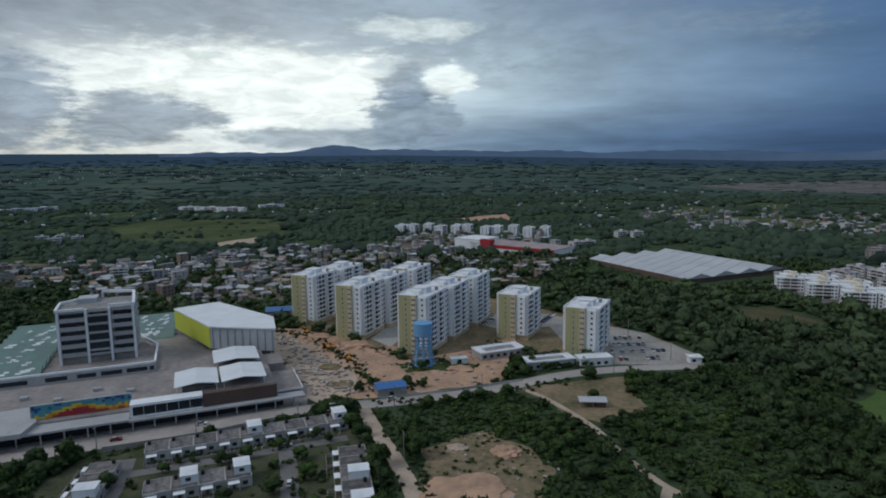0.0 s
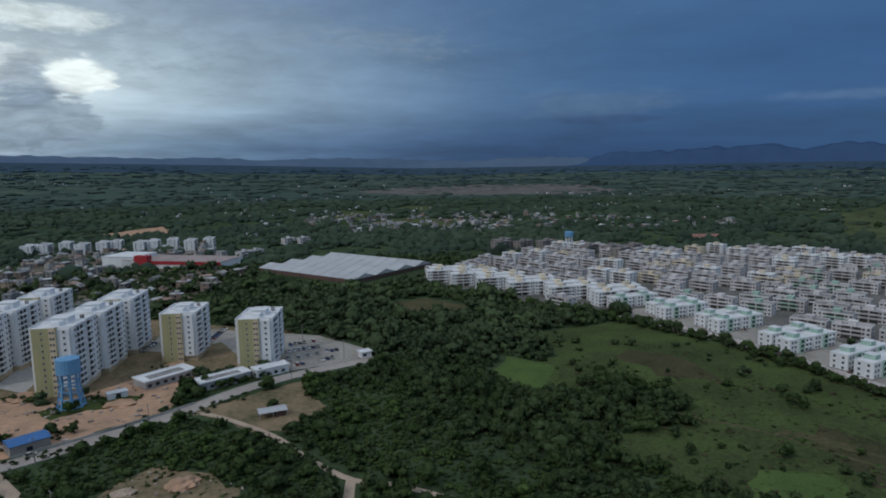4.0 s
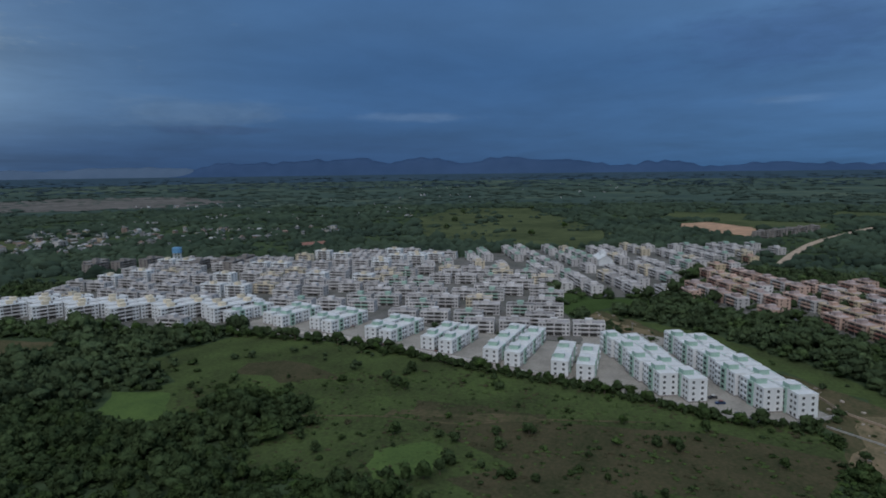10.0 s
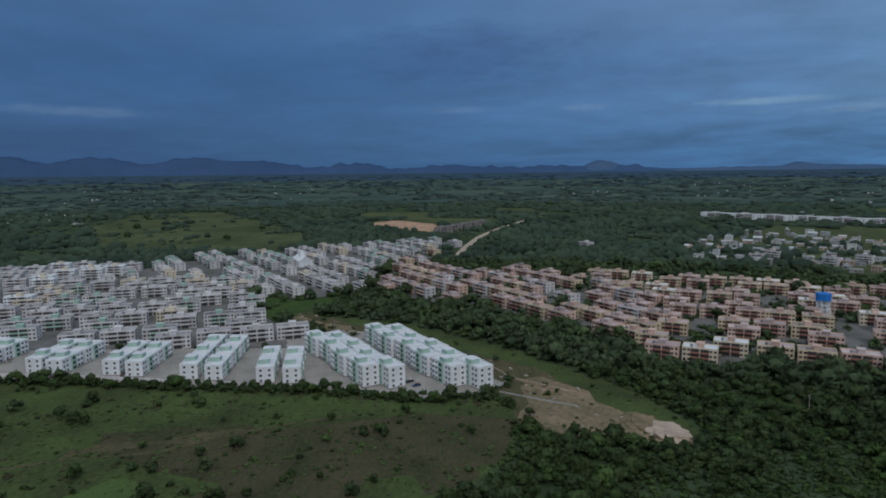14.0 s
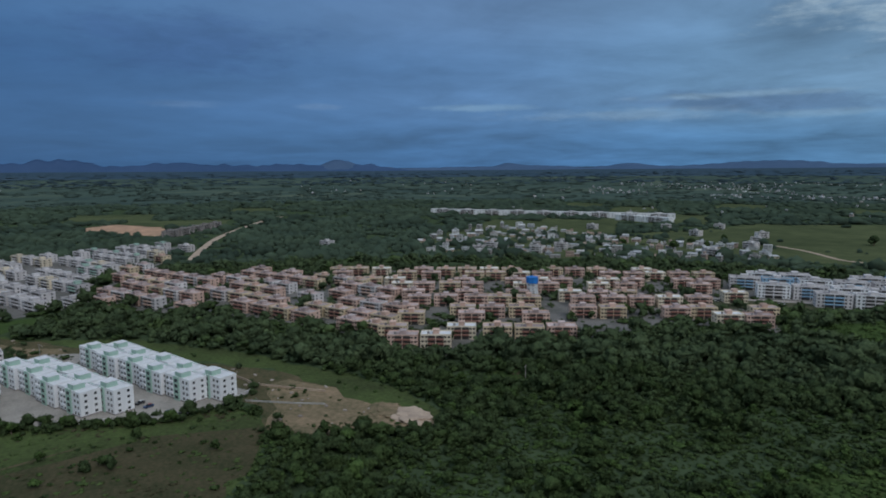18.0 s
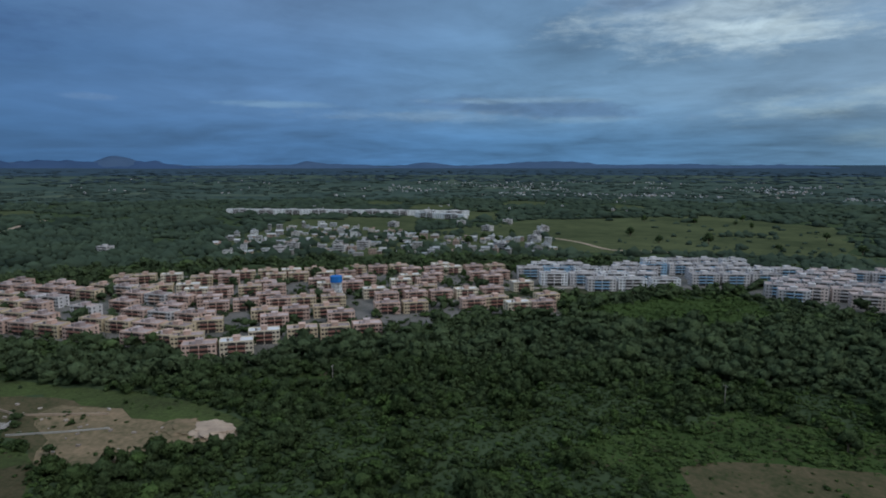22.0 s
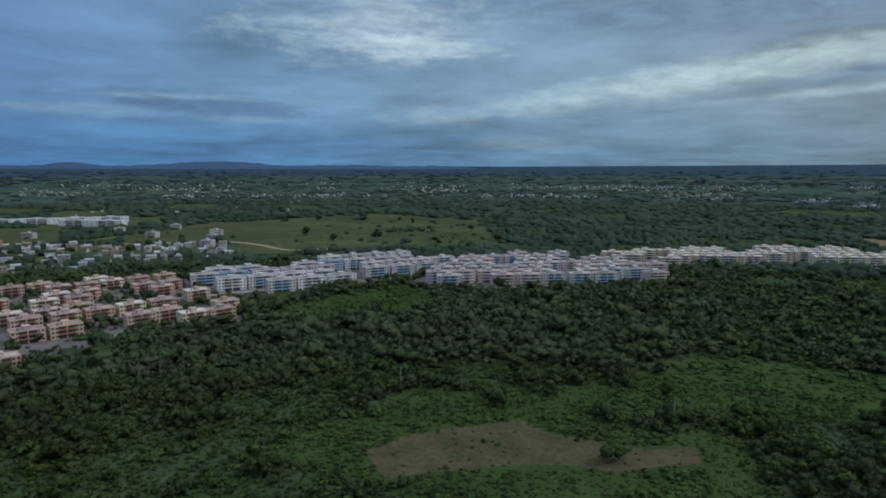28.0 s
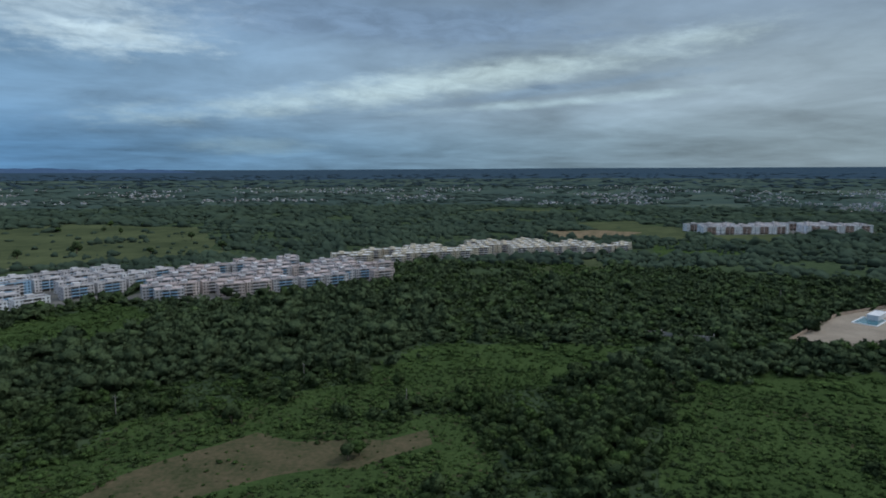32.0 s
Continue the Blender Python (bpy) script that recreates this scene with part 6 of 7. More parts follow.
# ---- town houses ----
def town_house(w, d, h, kind):
    t = thing("house", pose(0, 0, 0), {0: "small flat-roofed concrete house in the town", 1: "small house with a pitched tin roof", 2: "two-storey concrete house in the town"}[kind], "house", "town houses")
    part("wall", Shape().box(-w / 2, w / 2, -d / 2, d / 2, 0, h), "townwall", t)
    s = Shape()
    if kind == 1:
        for x in (-w / 2 - 0.4, w / 2 + 0.4):
            s.face([(x, -d / 2, h), (x, d / 2, h), (x, 0, h + 1.6)])
        s.face([(-w / 2 - 0.4, -d / 2 - 0.5, h - 0.2), (w / 2 + 0.4, -d / 2 - 0.5, h - 0.2), (w / 2 + 0.4, 0, h + 1.6), (-w / 2 - 0.4, 0, h + 1.6)])
        s.face([(-w / 2 - 0.4, 0, h + 1.6), (w / 2 + 0.4, 0, h + 1.6), (w / 2 + 0.4, d / 2 + 0.5, h - 0.2), (-w / 2 - 0.4, d / 2 + 0.5, h - 0.2)])
    else:
        s.box(-w / 2 - 0.4, w / 2 + 0.4, -d / 2 - 0.4, d / 2 + 0.4, h, h + 0.25)
        if kind == 2:
            s.box(-w / 2, -w / 2 + 2.6, -d / 2, -d / 2 + 3, h + 0.25, h + 2.4)
    part("roof", s, "townroof", t)
    o = Shape()
    for k in range(2 if kind == 2 else 1):
        for x in (-w * 0.32, w * 0.28):
            o.box(x - 0.6, x + 0.6, -d / 2 - 0.05, d / 2 + 0.05, 1 + 2.9 * k, 2.2 + 2.9 * k)
            o.box(-w / 2 - 0.05, w / 2 + 0.05, x * d / w - 0.6, x * d / w + 0.6, 1 + 2.9 * k, 2.2 + 2.9 * k)
    tagged(part("glazing", o, "window", t), kind="stuff")
    return t


houses = [town_house(9, 8, 3.2, 0), town_house(8, 7, 3.0, 1), town_house(10, 9, 6.0, 2), town_house(13, 9, 3.4, 0), town_house(11, 8, 3.2, 1)]
VILLAGE_E = [(330, 1000), (470, 900), (640, 800), (800, 700), (930, 640), (1010, 720), (900, 900), (760, 1150), (420, 1350)]
VILLAGE_SE = [(847, -337), (971, -507), (955, -611), (671, -671), (541, -719), (454, -605), (562, -470), (629, -387), (719, -314)]
taken = []


def scatter(poly, n, r, gap):
    xs, ys = [p[0] for p in poly], [p[1] for p in poly]
    out, tries = [], 0
    while len(out) < n and tries < n * 40:
        tries += 1
        x, y = r.uniform(min(xs), max(xs)), r.uniform(min(ys), max(ys))
        if not inside([x], [y], poly)[0] or inside([x], [y], SITE)[0] or inside([x], [y], MALL)[0]:
            continue
        if any(abs(x - a) < gap and abs(y - b) < gap for a, b in taken):
            continue
        if math.hypot(x - 80, y - 720) < 75 or math.hypot(x - 225, y - 610) < 95 or math.hypot(x + 10, y - 420) < 100:
            continue
        taken.append((x, y))
        out.append((x, y))
    return out


hr = random.Random(21)
first = set()
for poly, n, gap in ((TOWN, 80, 13), (TOWN2, 40, 15), (VILLAGE_E, 24, 22), (VILLAGE_SE, 50, 15)):
    base_a = hr.uniform(0, 90)
    for x, y in scatter(poly, n, hr, gap):
        k = hr.choice((0, 0, 1, 2, 2, 3, 4))
        m = pose(x, y, 0.05, 0, 0, base_a + hr.choice((0, 90)) + hr.uniform(-8, 8))
        if k not in first:
            first.add(k)
            houses[k].matrix_basis = m
        else:
            copy_thing(houses[k], m)


def box_cloud(name, spots, mats, label, category, detail=False):
    """Many far houses as one mesh: turned boxes with flat or pitched roofs, roof rooms and dark openings."""
    s = Shape()
    r = random.Random(5)
    for x, y, z, k in spots:
        w, d = r.uniform(3.5, 11) * k, r.uniform(3.5, 9) * k
        h = r.choice((3.0, 3.2, 3.4, 3.6, 6.2, 6.4, 9.2)) * (1.0 if detail else 1.5 * k)
        a = 0.4 + 0.6 * math.sin(x * 0.004 + y * 0.003) + r.uniform(-0.15, 0.15)
        c, e = math.cos(a), math.sin(a)

        def at(u, v):
            return (x + c * u - e * v, y + e * u + c * v)

        def block(u0, u1, v0, v1, z0, z1, mi):
            s.prism([at(u0, v0), at(u1, v0), at(u1, v1), at(u0, v1)], z0, z1, mi)
        block(-w, w, -d, d, z - 3, z + h, 0)
        g = r.random()
        if g < 0.4 and h < 7:
            t = h + min(w, d) * 0.45
            p = [(*at(-w - 0.3, -d - 0.4), z + h - 0.1), (*at(w + 0.3, -d - 0.4), z + h - 0.1), (*at(w + 0.3, 0), z + t), (*at(-w - 0.3, 0), z + t), (*at(-w - 0.3, d + 0.4), z + h - 0.1), (*at(w + 0.3, d + 0.4), z + h - 0.1)]
            s.face([p[0], p[1], p[2], p[3]], 1).face([p[3], p[2], p[5], p[4]], 1).face([p[1], p[5], p[2]], 0).face([p[4], p[0], p[3]], 0)
        else:
            block(-w - 0.3, w + 0.3, -d - 0.3, d + 0.3, z + h, z + h + 0.25, 1)
            if g > 0.68:
                block(-w * 0.4, w * 0.5, -d * 0.5, d * 0.3, z + h + 0.25, z + h + 2.7 * min(1.0, k * 1.6), 0)
        if detail:
            for q in range(int(h / 2.9)):
                for u in (-0.55, 0.1, 0.6):
                    if r.random() < 0.75:
                        block(u * w - 0.6, u * w + 0.6, -d - 0.05, d + 0.05, z + 1.0 + 2.9 * q, z + 2.3 + 2.9 * q, 2)
                block(-w - 0.05, w + 0.05, -0.7, 0.7, z + 0.9 + 2.9 * q, z + 2.3 + 2.9 * q, 2)
    return tagged(new(name, s.mesh(name, mats)), label, category, "", "stuff")


spots = []
for poly, n, gap in ((TOWN, 230, 11), (TOWN2, 70, 14), (VILLAGE_E, 140, 15)):
    spots += [(x, y, 0.0, 0.6) for x, y in scatter(poly, n, hr, gap)]
village = [(x, y, 0.0, 0.6) for x, y in scatter(VILLAGE_SE, 120, hr, 12)]
box_cloud("village_houses", village, ("villagewall", "villagewall", "window"), "white and grey village houses among gardens", "houses", True)
box_cloud("town_houses", spots, ("townmix", "townroofs", "window"), "crowded small town houses with flat and tin roofs", "houses", True)
spots = []
# far settlements: bearing from, to, distance from, to, count
for a0, a1, r0, r1, n in ((-36, -4, 1350, 1900, 40), (-36, 0, 3500, 9000, 420), (0, 30, 1500, 3500, 60), (12, 40, 1000, 1600, 70), (38, 62, 1500, 2600, 70), (60, 80, 2500, 6000, 30), (120, 150, 1500, 3000, 40),
                          (128, 160, 2300, 4400, 420), (160, 200, 2300, 4200, 800), (195, 224, 2000, 4200, 800), (100, 130, 2500, 6000, 60)):
    for i in range(n * 2):
        a, R = radians(hr.uniform(a0, a1)), 1 / hr.uniform(1 / r1, 1 / r0)
        r_ = float(draw_in(np.array(R)))
        if R > 1700 and noise.noise(Vector((math.degrees(a) * 0.16, R * 0.0016, 2.0))) < 0.02:
            continue
        if R < 1300 and (inside([R * math.sin(a)], [R * math.cos(a)], QN)[0] or inside([R * math.sin(a)], [R * math.cos(a)], FIELD_E)[0]):
            continue
        spots.append((r_ * math.sin(a), r_ * math.cos(a), float(land_z(np.array(r_), math.degrees(a))), (0.46 if R > 2000 else 0.42) * max(0.3, r_ / R)))
box_cloud("far_settlements", spots, ("farhouse", "farhouse"), "pale houses of far settlements scattered in woodland", "houses")


# ---- foundations, rubble, markings ----
def arc_wall(x, y, r, a0, a1):
    t = Shape()
    n = 9
    for i in range(n):
        p, q = radians(a0 + (a1 - a0) * i / n), radians(a0 + (a1 - a0) * (i + 1) / n)
        t.bar((r * math.cos(p), r * math.sin(p), 0.4), (r * math.cos(q), r * math.sin(q), 0.4), 0.9)
    return solid("foundation_wall", t, "rubble", "curved raw concrete foundation wall beside the mall", "wall", "", "foundation walls", pose(x, y, 0.05))


for x, y, r, a0, a1 in ((-70, 302, 9, 20, 150), (-70, 302, 12, 10, 130), (-64, 292, 7, -30, 110), (-72, 288, 8, 60, 190), (-62, 312, 6, 200, 330), (-76, 318, 8, -60, 60)):
    arc_wall(x, y, r, a0, a1)


def rubble(name, poly, n, lo, hi, seed, label, mat="rubble"):
    r = random.Random(seed)
    xs, ys = [p[0] for p in poly], [p[1] for p in poly]
    s = Shape()
    while n:
        x, y = r.uniform(min(xs), max(xs)), r.uniform(min(ys), max(ys))
        if inside([x], [y], poly)[0]:
            a, k, h = r.uniform(0, 3.14), r.uniform(lo, hi), r.uniform(0.3, 0.8)
            c, d = math.cos(a) * k, math.sin(a) * k
            s.prism([(x - c + d * 0.5, y - d - c * 0.5), (x + c + d * 0.4, y + d - c * 0.5), (x + c * 0.8 - d * 0.6, y + d * 0.8 + c * 0.6), (x - c * 0.7 - d * 0.4, y - d * 0.7 + c * 0.4)], 0.0, k * h + 0.12)
            n -= 1
    return tagged(new(name, s.mesh(name, (mat,))), label, "rubble", "", "stuff")


rubble("rubble", [(-112, 398), (-66, 340), (-38, 280), (-58, 272), (-88, 330)], 260, 0.4, 1.5, 3, "broken concrete and stones beside the mall")
rubble("site_debris", SITE, 240, 0.3, 1.2, 4, "stones and debris on the building site")
rubble("lot_stones", LOT, 50, 0.3, 0.9, 5, "stones on the earth lot")
rubble("strip_stones", DIRTS, 90, 0.3, 1.0, 6, "stones on the cleared strip")
free_wall_line = [(-30, 272.5), (-7, 278), (24, 288.5), (38, 294)]
bay = Shape()
for i in range(26):
    f = i / 25
    x, y = -104 + 62 * f, 210.5 + 25.5 * f
    bay.box(x - 0.12, x + 0.12, y - 1.0, y + 3.4, 0.14, 0.16)
tagged(solid("parking_marking", bay, "paint", "pale painted parking lines by the row houses", "marking"), kind="stuff")
bay = Shape()
for row in range(4):
    for i in range(12):
        x, y = 92.6 + i * 2.9 - row * 1.2, 324 + row * 13
        bay.box(x - 0.08, x + 0.08, y - 2.4, y + 2.4, 0.115, 0.13)
tagged(solid("parking_marking", bay, "paint", "pale painted parking lines in the tower car park", "marking"), kind="stuff")


# ---- cars ----
def car():
    t = thing("car", pose(0, 0, 0), "parked car on the paving", "car", "parked cars")
    body = Shape().prism([(-2.15, -0.85), (2.1, -0.85), (2.2, -0.5), (2.2, 0.5), (2.1, 0.85), (-2.15, 0.85), (-2.25, 0.5), (-2.25, -0.5)], 0.3, 0.85)
    part("body", body, "carpaint", t)
    cab = Shape()
    lo, hi = [(-1.7, -0.8), (0.9, -0.8), (0.9, 0.8), (-1.7, 0.8)], [(-1.2, -0.62), (0.3, -0.62), (0.3, 0.62), (-1.2, 0.62)]
    for i in range(4):
        j = (i + 1) % 4
        cab.face([(*lo[i], 0.85), (*lo[j], 0.85), (*hi[j], 1.42), (*hi[i], 1.42)])
    part("glazing", cab, "window", t)
    part("roof", Shape().box(-1.2, 0.3, -0.62, 0.62, 1.40, 1.46), "carpaint", t)
    for x in (-1.4, 1.35):
        for y in (-0.82, 0.82):
            s = Shape()
            s.tube(0, 0, -0.1, 0.1, 0.32, 0.32, 10)
            s.v = [(a + x, c + y, b + 0.32) for a, b, c in s.v]
            part("wheel", s, "rubber", t)
    return t


cr = random.Random(33)
cp = car()
CARS = []
for row in range(4):
    for i in range(11):
        if cr.random() < 0.72:
            CARS.append(pose(94 + i * 2.9 - row * 1.2, 324 + row * 13 + i * 0.2, 0.12, 0, 0, 84 + cr.uniform(-4, 4) + cr.choice((0, 180))))
for i in range(9):
    CARS.append(pose(58 + i * 2.2, 392 + i * 4.2, 0.12, 0, 0, -28 + cr.uniform(-5, 5)))
for i in range(5):
    CARS.append(pose(24 + i * 2.0, 398 + i * 4.0, 0.12, 0, 0, -25 + cr.uniform(-5, 5)))
for y0 in (82, 120, 157, 198, 241):
    for i in range(7):
        if cr.random() < 0.6:
            CARS.append(pose(314 + i * 6.5 + cr.uniform(-1, 1), y0 + cr.choice((-2.5, 2.5)), 0.28, 0, 0, 90 + cr.uniform(-5, 5)))
for i in range(12):
    if cr.random() < 0.75:
        c_, s_ = math.cos(radians(30)), math.sin(radians(30))
        CARS.append(pose(295 + c_ * i * 7 - s_ * -18 * -1 * 0.95, 15 + s_ * i * 7 - 16, 0.28, 0, 0, 120 + cr.uniform(-6, 6)))
for i in range(12):
    f = i / 11
    if cr.random() < 0.8:
        CARS.append(pose(384 - 102 * f + cr.uniform(-2, 2), -356 - 122 * f + cr.uniform(-2, 2), 0.3, 0, 0, 60 + cr.uniform(-8, 8)))
for x, y, a in ((-52, 196, 100), (-140, 226, 20), (-60, 225, 20), (-128, 232, 20), (-100, 246, 22), (-56, 262, 20), (-47, 176, 110), (-24, 271, 20)):
    CARS.append(pose(x, y, 0.2, 0, 0, a))
for m in CARS[1:]:
    copy_thing(cp, m)
cp.matrix_basis = CARS[0]


# ---- poles ----
def pole():
    t = thing("utility_pole", pose(0, 0, 0), "grey concrete utility pole with a crossarm", "pole", "utility poles")
    part("mast", Shape().tube(0, 0, 0, 10.5, 0.22, 0.13, 8), "concrete", t)
    part("crossarm", Shape().box(-1.2, 1.2, -0.07, 0.07, 9.6, 9.75), "concrete", t)
    for x in (-1.1, 0, 1.1):
        part("insulator", Shape().tube(x, 0, 9.75, 10.1, 0.08, 0.05, 6), "frame", t)
    return t


pl = pole()
POLES = [(-42, 268), (-22, 262), (17, 275), (-15, 214), (-60, 245), (-95, 228), (85, 304), (112, 372), (120, 322), (370, 50), (352, 12), (398, 60), (-14, -268), (35, -310), (110, -272), (-330, -470), (-250, -420), (-130, 222), (250, -160)]
for i, (x, y) in enumerate(POLES):
    m = pose(x, y, 0.05, 0, 0, 37 * i)
    if i:
        copy_thing(pl, m)
    else:
        pl.matrix_basis = m


# ---- site machines, rubble, walls ----
def digger(x, y, ang):
    t = thing("excavator", pose(x, y, 0.1, 0, 0, ang), "orange excavator on the building site", "excavator", "site machines")
    for y_ in (-1.1, 1.1):
        part("track", Shape().box(-1.9, 1.9, y_ - 0.3, y_ + 0.3, 0, 0.8), "rubber", t)
    part("house", Shape().box(-1.9, 1.0, -1.2, 1.2, 0.9, 2.0), "orange", t)
    part("cab", Shape().box(0.0, 1.2, 0.2, 1.2, 2.0, 3.0), "window", t)
    part("boom", Shape().bar((0.8, -0.3, 1.8), (3.4, -0.3, 4.2), 0.45).bar((3.4, -0.3, 4.2), (5.6, -0.3, 2.6), 0.4), "orange", t)
    part("bucket", Shape().box(5.2, 6.1, -0.8, 0.2, 1.2, 2.4), "steel", t)
    return t


digger(-87, 387, 150)
digger(-66, 352, 30)
digger(-52, 330, 100)


def heap(name, x, y, r, h, mat, label, seed):
    bm = bmesh.new()
    bmesh.ops.create_icosphere(bm, subdivisions=4, radius=1.0)
    for v in bm.verts:
        n = noise.noise(v.co * 2.3 + Vector((seed, 0, 0))) * 0.35 + noise.noise(v.co * 6 + Vector((seed, 3, 0))) * 0.12
        v.co *= 1 + n
        v.co.x *= r
        v.co.y *= r * 0.8
        v.co.z = max(v.co.z, -0.1) * h
    me = bpy.data.meshes.new(name)
    bm.to_mesh(me)
    bm.free()
    me.materials.append(M[mat])
    ob = tagged(new(name, me), label, "earth heap", "earth heaps")
    ob.matrix_basis = pose(x, y, 0.05)
    return ob


for i, (x, y, r, h, mat) in enumerate(((22, 217, 5.5, 2.2, "dirt"), (4, 221, 4.0, 1.4, "path"), (6, 190, 14, 1.6, "dirt"), (-30, 345, 8, 2.0, "dirt"), (-52, 356, 9, 2.6, "dirt"), (8, 312, 7, 1.4, "dirt"),
                                       (-78, 376, 7, 1.5, "dirt"), (238, -96, 10, 1.8, "path"), (250, -88, 9, 1.2, "tan"), (-50, 292, 6, 1.2, "tan"), (-60, 318, 6, 1.4, "tan"))):
    heap("earth_mound", x, y, r, h, mat, "heap of bare earth", i * 3.1)


def free_wall(line, h, mat, label, name="boundary_wall"):
    s = Shape()
    for (x0, y0), (x1, y1) in zip(line[:-1], line[1:]):
        n = Vector((-(y1 - y0), x1 - x0)).normalized() * 0.12
        s.prism([(x0 - n.x, y0 - n.y), (x0 + n.x, y0 + n.y), (x1 + n.x, y1 + n.y), (x1 - n.x, y1 - n.y)][::-1], 0, h)
    return solid(name, s, mat, label, "wall", "structure")


free_wall([(-128, 222), (-104, 231), (-70, 246), (-46, 256)], 2.2, "concrete", "grey wall between the road and the row houses")
free_wall(free_wall_line, 1.1, "kerb", "low pale wall along the road")
free_wall([(345, -26), (308, -42), (284, -70)], 1.0, "path", "low pale retaining wall down the cleared strip")
free_wall([(288, -34), (276, -52), (268, -66)], 0.8, "kerb", "low concrete drain wall")
free_wall([(296, 46), (303, 80), (308, 115), (318, 165), (326, 215), (326, 262), (300, 340), (270, 437), (252, 512)], 2.0, "offwhite", "pale boundary wall along the estate")
free_wall([(300, -38), (285, -24), (282, 2), (296, 46)], 1.6, "offwhite", "pale boundary wall along the estate")
free_wall([(-182, -384), (-192, -374), (-212, -364), (-220, -376)], 3.0, "kerb", "pale ruined concrete wall in the woods")
free_wall([(-171, -391), (-184, -381), (-190, -388)], 2.6, "concrete", "weathered ruined wall in the woods")
free_wall(POOLLOT + POOLLOT[:1], 2.2, "path", "pale wall round the yard")
# sports yard in the woods
t_ = thing("swimming_pool", pose(-352, -402, 0.12, 0, 0, 35), "small swimming pool with a pale surround", "pool")
part("basin", Shape().ring(-14, 14, -8, 8, 0, 0.5, 1.0), "white", t_)
M["water"] = material("pool_water", (0.05, 0.18, 0.22), 0.1, (0.04, 0.15, 0.19), 0.3, 2.0)
part("water", Shape().box(-13, 13, -7, 7, 0.0, 0.35), "water", t_)
flat_hall("pool_house", -372, -420, 35, 22, 7, 3.4, "low white building beside the pool", "white")
ts = sheet("quarry_tip", [(float(draw_in(np.array(R))) * math.sin(radians(a)), float(draw_in(np.array(R))) * math.cos(radians(a))) for a, R in ((22, 2700), (27, 2350), (34, 2250), (42, 2300), (46, 2600), (42, 3300), (34, 3500), (27, 3200))], 1.0, "ash", "grey far quarry tip", amp=12, seed=50)
for v in ts.data.vertices:
    v.co.z = float(land_z(np.array(math.hypot(v.co.x, v.co.y)), math.degrees(math.atan2(v.co.x, v.co.y)))) + 1.0


# ---- vegetation ----
def ico(level):
    bm = bmesh.new()
    bmesh.ops.create_icosphere(bm, subdivisions=level, radius=1.0)
    v = np.array([q.co[:] for q in bm.verts])
    f = np.array([[a.index for a in q.verts] for q in bm.faces])
    bm.free()
    return v, f


ICO1, ICO2 = ico(1), ico(2)


def crown(seed, lumps, level, leaves, leaf, spread=0.62, tall=0.8):
    """A crown about 1 m in radius standing on z = 0: uneven lumps, and loose leaf sprays that break the outline."""
    r = np.random.RandomState(seed)
    V, F, S, n = [], [], [], 0
    v0, f0 = ICO2 if level == 2 else ICO1
    centres = []
    for i in range(lumps):
        a, d = r.uniform(0, 6.28), spread * (r.uniform(0.3, 1.0) if i else 0.1)
        c = np.array([d * math.cos(a), d * math.sin(a), tall * (0.95 if i == 0 else r.uniform(0.35, 0.9))])
        rad = r.uniform(0.34, 0.52) if i else 0.55
        bump = 1 + 0.2 * np.sin(v0 @ r.uniform(-4, 4, 3) + r.uniform(0, 6)) + 0.2 * r.uniform(-1, 1, len(v0))
        V.append(v0 * bump[:, None] * rad * np.array([1, 1, 0.62]) + c)
        F.append(f0 + n)
        S += [True] * len(f0)
        n += len(v0)
        centres.append((c, rad))
    for i in range(leaves):
        c, rad = centres[r.randint(len(centres))]
        d = r.normal(size=3)
        d[2] = abs(d[2]) * 0.8 - 0.15
        d /= np.linalg.norm(d)
        p = c + d * rad * r.uniform(0.85, 1.12) * np.array([1, 1, 0.75])
        a, b = r.normal(size=3), r.normal(size=3)
        a /= np.linalg.norm(a)
        b = np.cross(a, b)
        b /= np.linalg.norm(b)
        k = leaf * r.uniform(0.6, 1.4)
        V.append(np.array([p + a * k, p - a * k * 0.5 + b * k * 0.7, p - a * k * 0.5 - b * k * 0.7]))
        F.append(np.array([[n, n + 1, n + 2]]))
        S.append(False)
        n += 3
    return np.concatenate(V), np.concatenate(F), np.array(S)


def cloud_mesh(name, crowns, idx, xyz, rad, tall, yaw):
    """All crowns of one wood joined into one mesh."""
    V, F, S, n = [], [], [], 0
    for k, (v, f, s) in enumerate(crowns):
        m = idx == k
        c = int(m.sum())
        if not c:
            continue
        ca, sa = np.cos(yaw[m])[:, None], np.sin(yaw[m])[:, None]
        x, y, z = v[None, :, 0], v[None, :, 1], v[None, :, 2]
        P = np.stack([(x * ca - y * sa) * rad[m][:, None], (x * sa + y * ca) * rad[m][:, None], z * tall[m][:, None]], -1) + xyz[m][:, None, :]
        V.append(P.reshape(-1, 3))
        F.append((f[None] + (np.arange(c) * len(v))[:, None, None] + n).reshape(-1, 3))
        S.append(np.tile(s, c))
        n += c * len(v)
    V, F, S = np.concatenate(V), np.concatenate(F), np.concatenate(S)
    me = bpy.data.meshes.new(name)
    me.vertices.add(len(V)), me.loops.add(F.size), me.polygons.add(len(F))
    me.vertices.foreach_set("co", V.astype(np.float32).ravel())
    me.loops.foreach_set("vertex_index", F.astype(np.int32).ravel())
    me.polygons.foreach_set("loop_start", np.arange(0, F.size, 3, dtype=np.int32))
    me.polygons.foreach_set("use_smooth", S)
    me.update()
    return me


